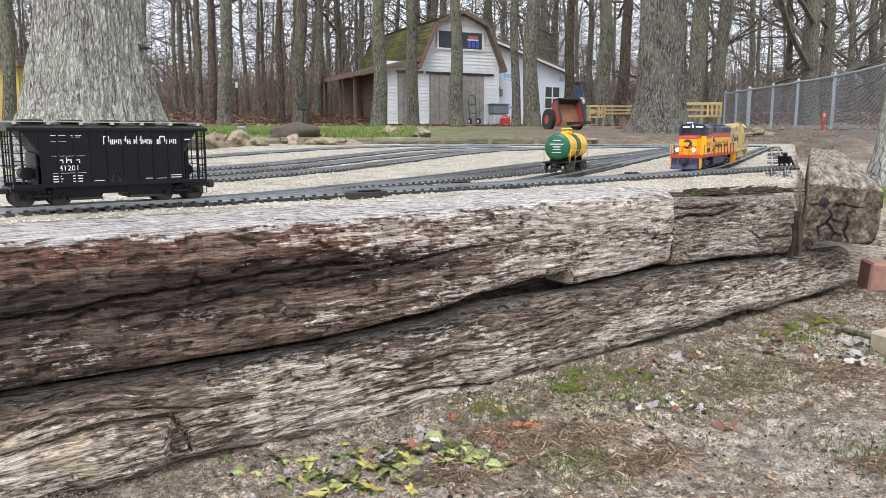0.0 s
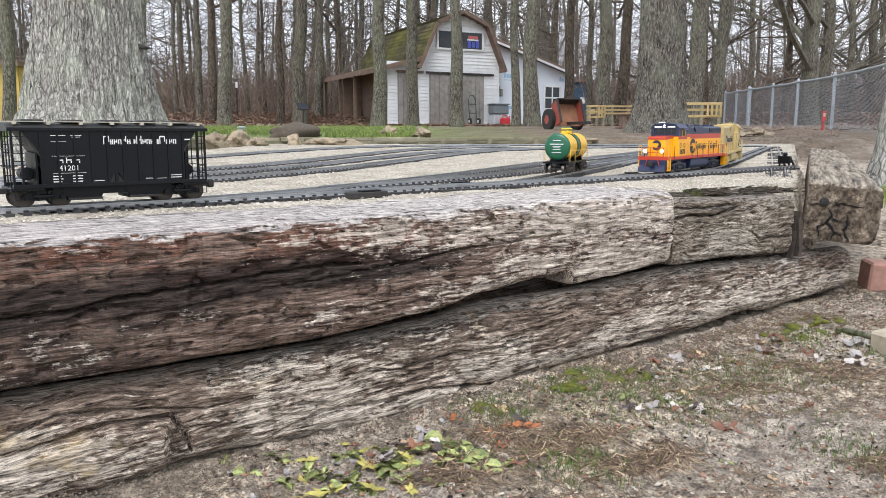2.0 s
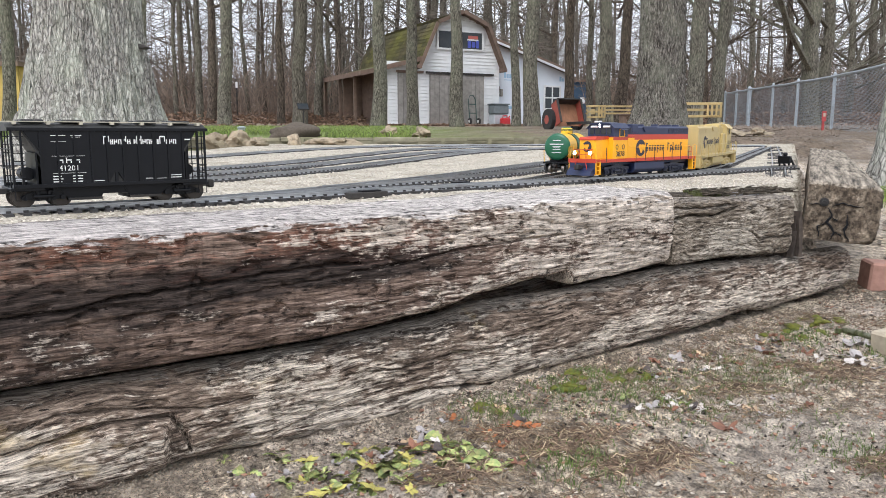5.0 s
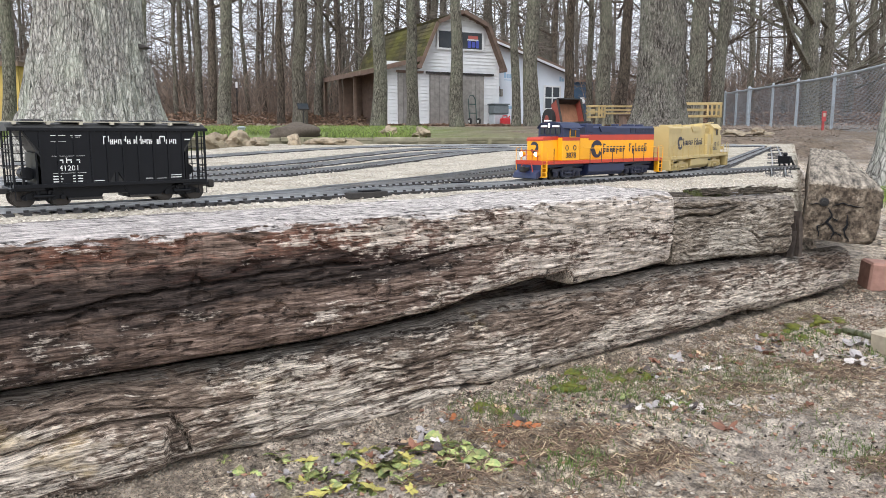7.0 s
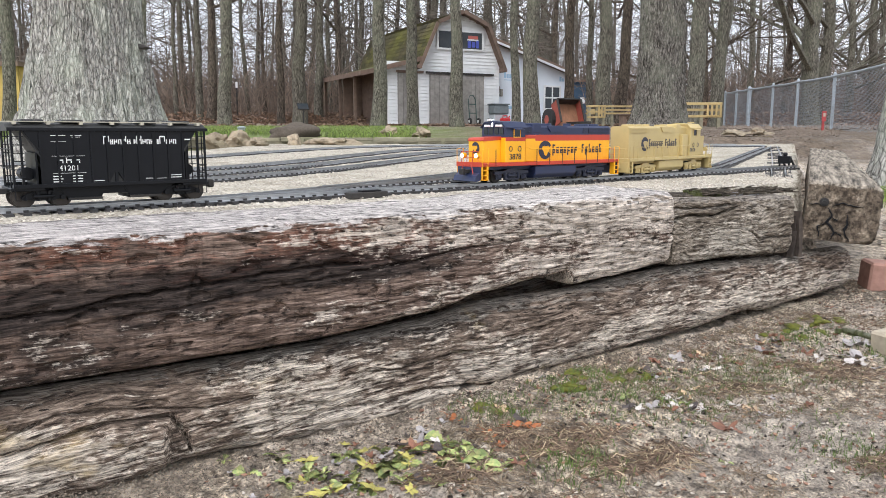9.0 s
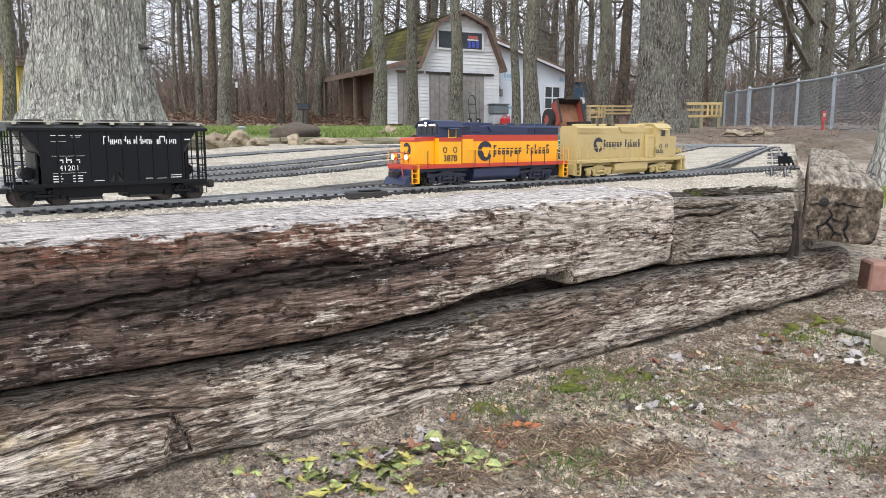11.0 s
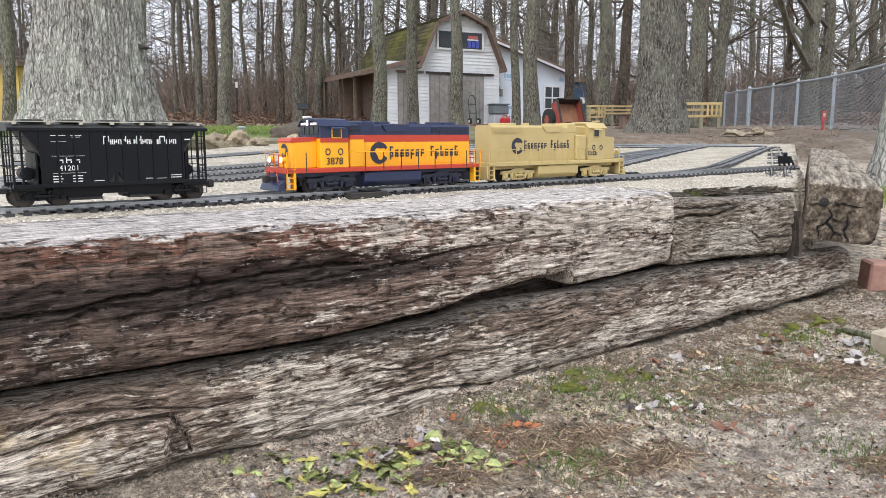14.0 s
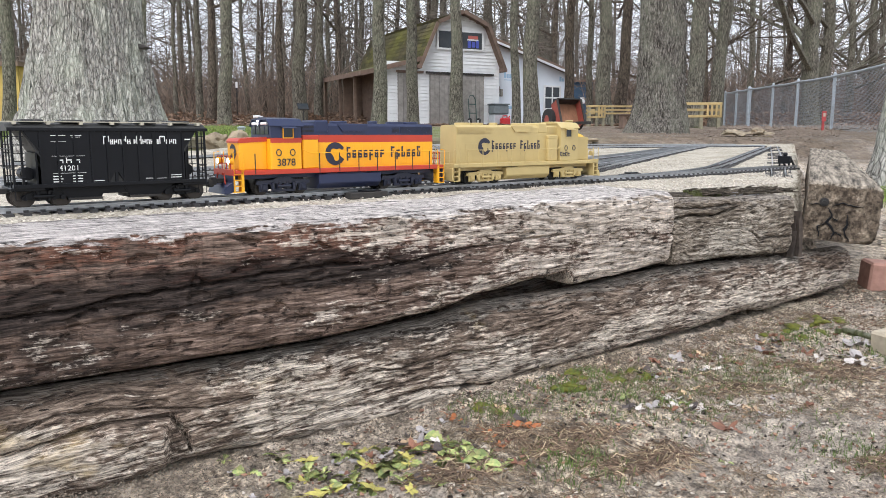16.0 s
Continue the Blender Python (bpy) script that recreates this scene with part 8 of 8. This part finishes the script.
# ---- behind the railway ----
def dump_cart():
    cart = tagged(new("dump_cart"), "small tipped-up red dump cart with a rusty bed", "cart")
    cart.matrix_basis = pose(2.12, 13.0, terrain(2.12, 13.0), 0, 0, 22) @ Matrix.Diagonal((0.82, 0.9, 0.95, 1))
    tilt = pose(0, 0, 0.07, 66, 0, 0)
    part("bed_floor", boxes((-0.27, 0.27, 0.0, 0.42, 0.0, 0.02)), RUST_BED, cart, "rusty bed floor", at=tilt)
    for s in (-1, 1):
        bm = bmesh.new()
        box(bm, s * 0.28 - 0.012, s * 0.28 + 0.012, 0.0, 0.42, -0.01, 0.2)
        part("bed_side", bm, CART_RED, cart, at=tilt)
        bm = bmesh.new()
        box(bm, s * 0.28 - 0.02, s * 0.28 + 0.02, -0.01, 0.43, 0.2, 0.225, 0.004)
        part("bed_rim", bm, GRIMY, cart, at=tilt)
    part("front_board", boxes((-0.28, 0.28, 0.42, 0.44, -0.01, 0.225)), GRIMY, cart, at=tilt)
    bm = bmesh.new()
    tube(bm, [(-0.3, 0.18, 0.19), (0.3, 0.18, 0.19)], 0.02, 8)
    part("axle", bm, GRIMY, cart)
    for s in (-1, 1):
        bm = bmesh.new()
        tube(bm, [(s * 0.34 - 0.05, 0.18, 0.19), (s * 0.34 - 0.045, 0.18, 0.19), (s * 0.34 + 0.045, 0.18, 0.19), (s * 0.34 + 0.05, 0.18, 0.19)], [0.15, 0.19, 0.19, 0.15], 18)
        wheel = part("wheel", bm, RUBBER, cart)
        bm = bmesh.new()
        tube(bm, [(s * 0.34 - 0.055, 0.18, 0.19), (s * 0.34 + 0.055, 0.18, 0.19)], 0.08, 12)
        part("rim", bm, CART_RED, wheel)
    part("tongue", boxes((-0.03, 0.03, -0.75, 0.2, 0.10, 0.15), bevel=0.005), GRIMY, cart)


dump_cart()


def lumber_frame(x, y, z, width, height, n, label, turn=0):
    """A trestle-like stack of pale lumber: rails, pickets and legs."""
    thing = tagged(new("lumber_trestle"), label, "lumber trestle", "yellow lumber structures in the yard")
    base = terrain(x, y)
    thing.matrix_basis = pose(x, y, base, 0, 0, turn)
    for zz in (z - base, z - base + height * 0.5, z - base + height):
        part("rail", boxes((-width / 2, width / 2, -0.04, 0.04, zz - 0.025, zz + 0.025), bevel=0.004), LUMBER, thing)
    for i in range(n):
        xx = width / 2 - 0.03 - i * 0.085
        part("picket", boxes((xx - 0.018, xx + 0.018, -0.06, -0.04, z - base, z - base + height)), LUMBER, thing)
    for xx in (-width / 2 + 0.05, 0, width / 2 - 0.05):
        part("leg", boxes((xx - 0.03, xx + 0.03, -0.03, 0.03, 0, z - base + height)), OLD_BOARD, thing)
    return thing


lumber_frame(5.05, 15, 0.50, 0.78, 0.24, 4, "yellow lumber frame standing behind the big tree")
lumber_frame(4.85, 22, 0.75, 1.5, 0.2, 0, "low yellow lumber rack among the trees")
lumber_frame(4.2, 21, 0.62, 0.5, 0.3, 3, "short yellow lumber rack beside the cart", 10)
for x, y, w, z in ((4.35, 17.0, 0.95, 0.60), (4.0, 15.8, 0.8, 0.30)):
    tbl = tagged(new("plank_bench"), "weathered grey plank bench under the trees", "bench", "benches under the trees")
    base = terrain(x, y)
    tbl.matrix_basis = pose(x, y, base, 0, 0, 8)
    for k in range(3):
        part("plank", boxes((-w / 2, w / 2, k * 0.12 - 0.17, k * 0.12 - 0.06, z - base - 0.03, z - base), bevel=0.004), SHED_BROWN, tbl)
    for s in (-1, 1):
        part("leg", boxes((s * w * 0.4 - 0.04, s * w * 0.4 + 0.04, -0.12, 0.12, 0, z - base - 0.03)), SHED_BROWN, tbl)


def chain_fence():
    fence = tagged(new("chain_link_fence"), "galvanised chain-link fence with round posts and top rail", "fence")
    line = [Vector((6.05, 8.6)), Vector((6.36, 11.0)), Vector((6.90, 13.6)), Vector((7.09, 15.4)), Vector((7.28, 17.0)), Vector((7.36, 18.5)), Vector((7.55, 19.8)), Vector((7.70, 21.0))]
    H = 1.18
    prev = None
    for i, p in enumerate(line):
        z = min(0.10, -0.06 + 0.02 * i)
        thick = 0.048 if i == 5 else 0.028
        bm = bmesh.new()
        tube(bm, [(p.x, p.y, z - 0.1), (p.x, p.y, z + H + 0.03)], thick, 10)
        post = part("post", bm, GALV, fence)
        bm = bmesh.new()
        tube(bm, [(p.x, p.y, z + H + 0.03), (p.x, p.y, z + H + 0.05), (p.x, p.y, z + H + 0.075)], [thick * 1.05, thick * 0.9, thick * 0.3], 10)
        part("cap", bm, GALV, post)
        if prev:
            q, zq = prev
            bm = bmesh.new()
            tube(bm, [(q.x, q.y, zq + H), ((p.x + q.x) / 2, (p.y + q.y) / 2, (z + zq) / 2 + H - 0.012), (p.x, p.y, z + H)], 0.024, 8)
            part("top_rail", bm, GALV, fence)
            soup = Soup()
            L = (p - q).length
            d = (p - q) / L
            step = 0.055
            k = -int(H / step)
            nrm = Vector((-d.y, d.x))
            while k * step < L:
                for way, off in ((1, 0.004), (-1, -0.004)):
                    u0, v0 = k * step, (0 if way > 0 else H)
                    u1, v1 = u0 + H, (H if way > 0 else 0)
                    if u0 < 0:
                        v0 = v0 + way * (-u0)
                        u0 = 0
                    if u1 > L:
                        v1 = v1 - way * (u1 - L)
                        u1 = L
                    if u1 > u0:
                        a, b = q + d * u0 + nrm * off, q + d * u1 + nrm * off
                        za, zb = zq + (z - zq) * u0 / L + v0, zq + (z - zq) * u1 / L + v1
                        soup.tube([(a.x, a.y, za), (b.x, b.y, zb)], [0.0019, 0.0019], 3)
                k += 1
            ob = soup.make("mesh_panel", WIRE)
            ob.parent = fence
        prev = (p, z)


chain_fence()
RED_SIGN = worn("red_marker", (0.42, 0.06, 0.06), 0.6, 0, 0.15, 10)
mk = tagged(new("marker_post"), "short red marker post by the fence", "marker post")
mk.matrix_basis = pose(6.35, 12.8, terrain(6.35, 12.8) - 0.02)
part("stake", boxes((-0.015, 0.015, -0.015, 0.015, 0, 0.3)), RED_SIGN, mk)
part("plate", boxes((-0.036, 0.036, -0.03, -0.015, 0.17, 0.34), bevel=0.004), RED_SIGN, mk)
part("panel", boxes((-0.018, 0.018, -0.034, -0.03, 0.25, 0.31)), CREAM, mk)

# wooden edge behind the railway
edge = tagged(new("edge_board"), "mossy weathered board edging on short posts behind the railway", "board edging")
for i in range(8):
    x0 = -2.3 + i * 0.42
    part("board", boxes((x0, x0 + 0.412, 6.86, 6.90, 0.082 - 0.004 * (i % 3), 0.112 - 0.003 * (i % 2)), bevel=0.004), OLD_BOARD, edge)
    if i > 3:
        part("lower_board", boxes((x0 + 0.02, x0 + 0.39, 6.93, 6.96, 0.02, 0.070), bevel=0.004), OLD_BOARD, edge)
    part("post", boxes((x0 + 0.18, x0 + 0.215, 6.83, 6.86, -0.1, 0.095)), OLD_BOARD, edge)
rear = tagged(new("rear_timber"), "long mossy landscape timber lying behind the railway", "timber")
part("beam", boxes((-2.4, 1.25, 7.02, 7.14, 0.0, 0.100), bevel=0.012), OLD_BOARD, rear)
for i, (x, y, z, sx, sy, sz) in enumerate(((-1.80, 6.15, 0.05, 0.10, 0.08, 0.07), (-1.64, 6.2, 0.055, 0.12, 0.09, 0.075), (-1.50, 6.12, 0.04, 0.10, 0.07, 0.045), (-1.24, 6.35, 0.04, 0.07, 0.05, 0.06), (-0.95, 6.45, 0.04, 0.20, 0.09, 0.045), (-0.60, 6.6, 0.05, 0.17, 0.08, 0.045),
                                       (0.14, 7.15, 0.09, 0.13, 0.10, 0.075), (-0.2, 7.6, 0.14, 0.12, 0.08, 0.06), (-0.55, 8.0, 0.15, 0.10, 0.08, 0.07), (0.5, 7.1, 0.07, 0.12, 0.08, 0.05), (0.85, 6.9, 0.05, 0.10, 0.07, 0.04), (3.1, 8.2, 0.07, 0.22, 0.10, 0.05), (3.5, 8.5, 0.07, 0.16, 0.10, 0.05), (1.35, 7.4, 0.06, 0.13, 0.08, 0.05))):
    bm = bmesh.new()
    lump(bm, (0, 0, 0), (sx, sy, sz), 0.8, 3, i * 3.7)
    ob = link("rock", bm, ROCK)
    ob.matrix_basis = pose(x, y, max(terrain(x, y), bed(y) - 0.016 if y < 6.6 else -1) + 0.35 * sz, 0, 0, i * 40)
    tagged(ob, "rough sandy-brown rock with moss behind the tracks", "rock", "rocks along the back of the railway")
bm = bmesh.new()
lump(bm, (0, 0, 0), (0.23, 0.16, 0.105), 0.6, 3, 40)
ob = link("boulder", bm, DARK_CRUMB, True)
ob.matrix_basis = pose(-1.41, 7.15, 0.13)
tagged(ob, "flat dark brown boulder at the lawn's edge", "rock")
lamp = tagged(new("garden_light"), "small capped white solar garden light on the lawn", "garden light")
lamp.matrix_basis = pose(-2.45, 9.3, terrain(-2.45, 9.3))
bm = bmesh.new()
tube(bm, [(0, 0, 0), (0, 0, 0.07)], 0.045, 12)
part("body", bm, CLEAR_BIN, lamp)
bm = bmesh.new()
tube(bm, [(0, 0, 0.07), (0, 0, 0.085), (0, 0, 0.095)], [0.055, 0.055, 0.02], 12)
part("cap", bm, GALV, lamp)
for x, y, z in ((-9.1, 34.0, 2.2), (-5.6, 30.5, 2.1)):
    pl = tagged(new("marker_pole"), "thin dark pole with a white tip", "marker pole", "poles at the wood's edge")
    pl.matrix_basis = pose(x, y, terrain(x, y))
    b0 = terrain(x, y)
    bm = bmesh.new()
    tube(bm, [(0, 0, 0), (0, 0, z - b0)], 0.035, 6)
    part("pole", bm, GRIMY, pl)
    bm = bmesh.new()
    tube(bm, [(0, 0, z - b0), (0, 0, z - b0 + 0.25)], 0.05, 6)
    part("tip", bm, LETTER_WHITE, pl)
solar = tagged(new("solar_panel"), "small tilted dark solar panel on a stake", "solar panel")
solar.matrix_basis = pose(-4.55, 25, terrain(-4.55, 25))
part("stake", boxes((-0.02, 0.02, -0.02, 0.02, 0, 0.55)), GRIMY, solar)
part("panel", boxes((-0.18, 0.18, -0.12, 0.12, -0.012, 0.012), bevel=0.004), GLASS_DARK, solar, at=pose(0, -0.03, 0.62, 55, 0, 25))
YELLOW_WALL = worn("yellow_boards", (0.50, 0.35, 0.10), 0.8, 0, 0.15, 3, island=0.1)
hut2 = tagged(new("yellow_shed"), "yellow board shed partly hidden behind the maple", "shed")
hut2.matrix_basis = pose(-11.5, 18.6, terrain(-11.5, 18.6) - 0.05)
for i in range(9):
    part("board", boxes((-1.4 + i * 0.3, -1.4 + i * 0.3 + 0.29, -0.03, 0.03, 0, 1.55)), YELLOW_WALL, hut2)
part("wall", boxes((-1.4, 1.3, 0.03, 2.5, 0, 1.5)), YELLOW_WALL, hut2)
part("roof", boxes((-1.5, 1.4, -0.2, 2.6, 1.5, 1.6)), SHED_BROWN, hut2)


motions()
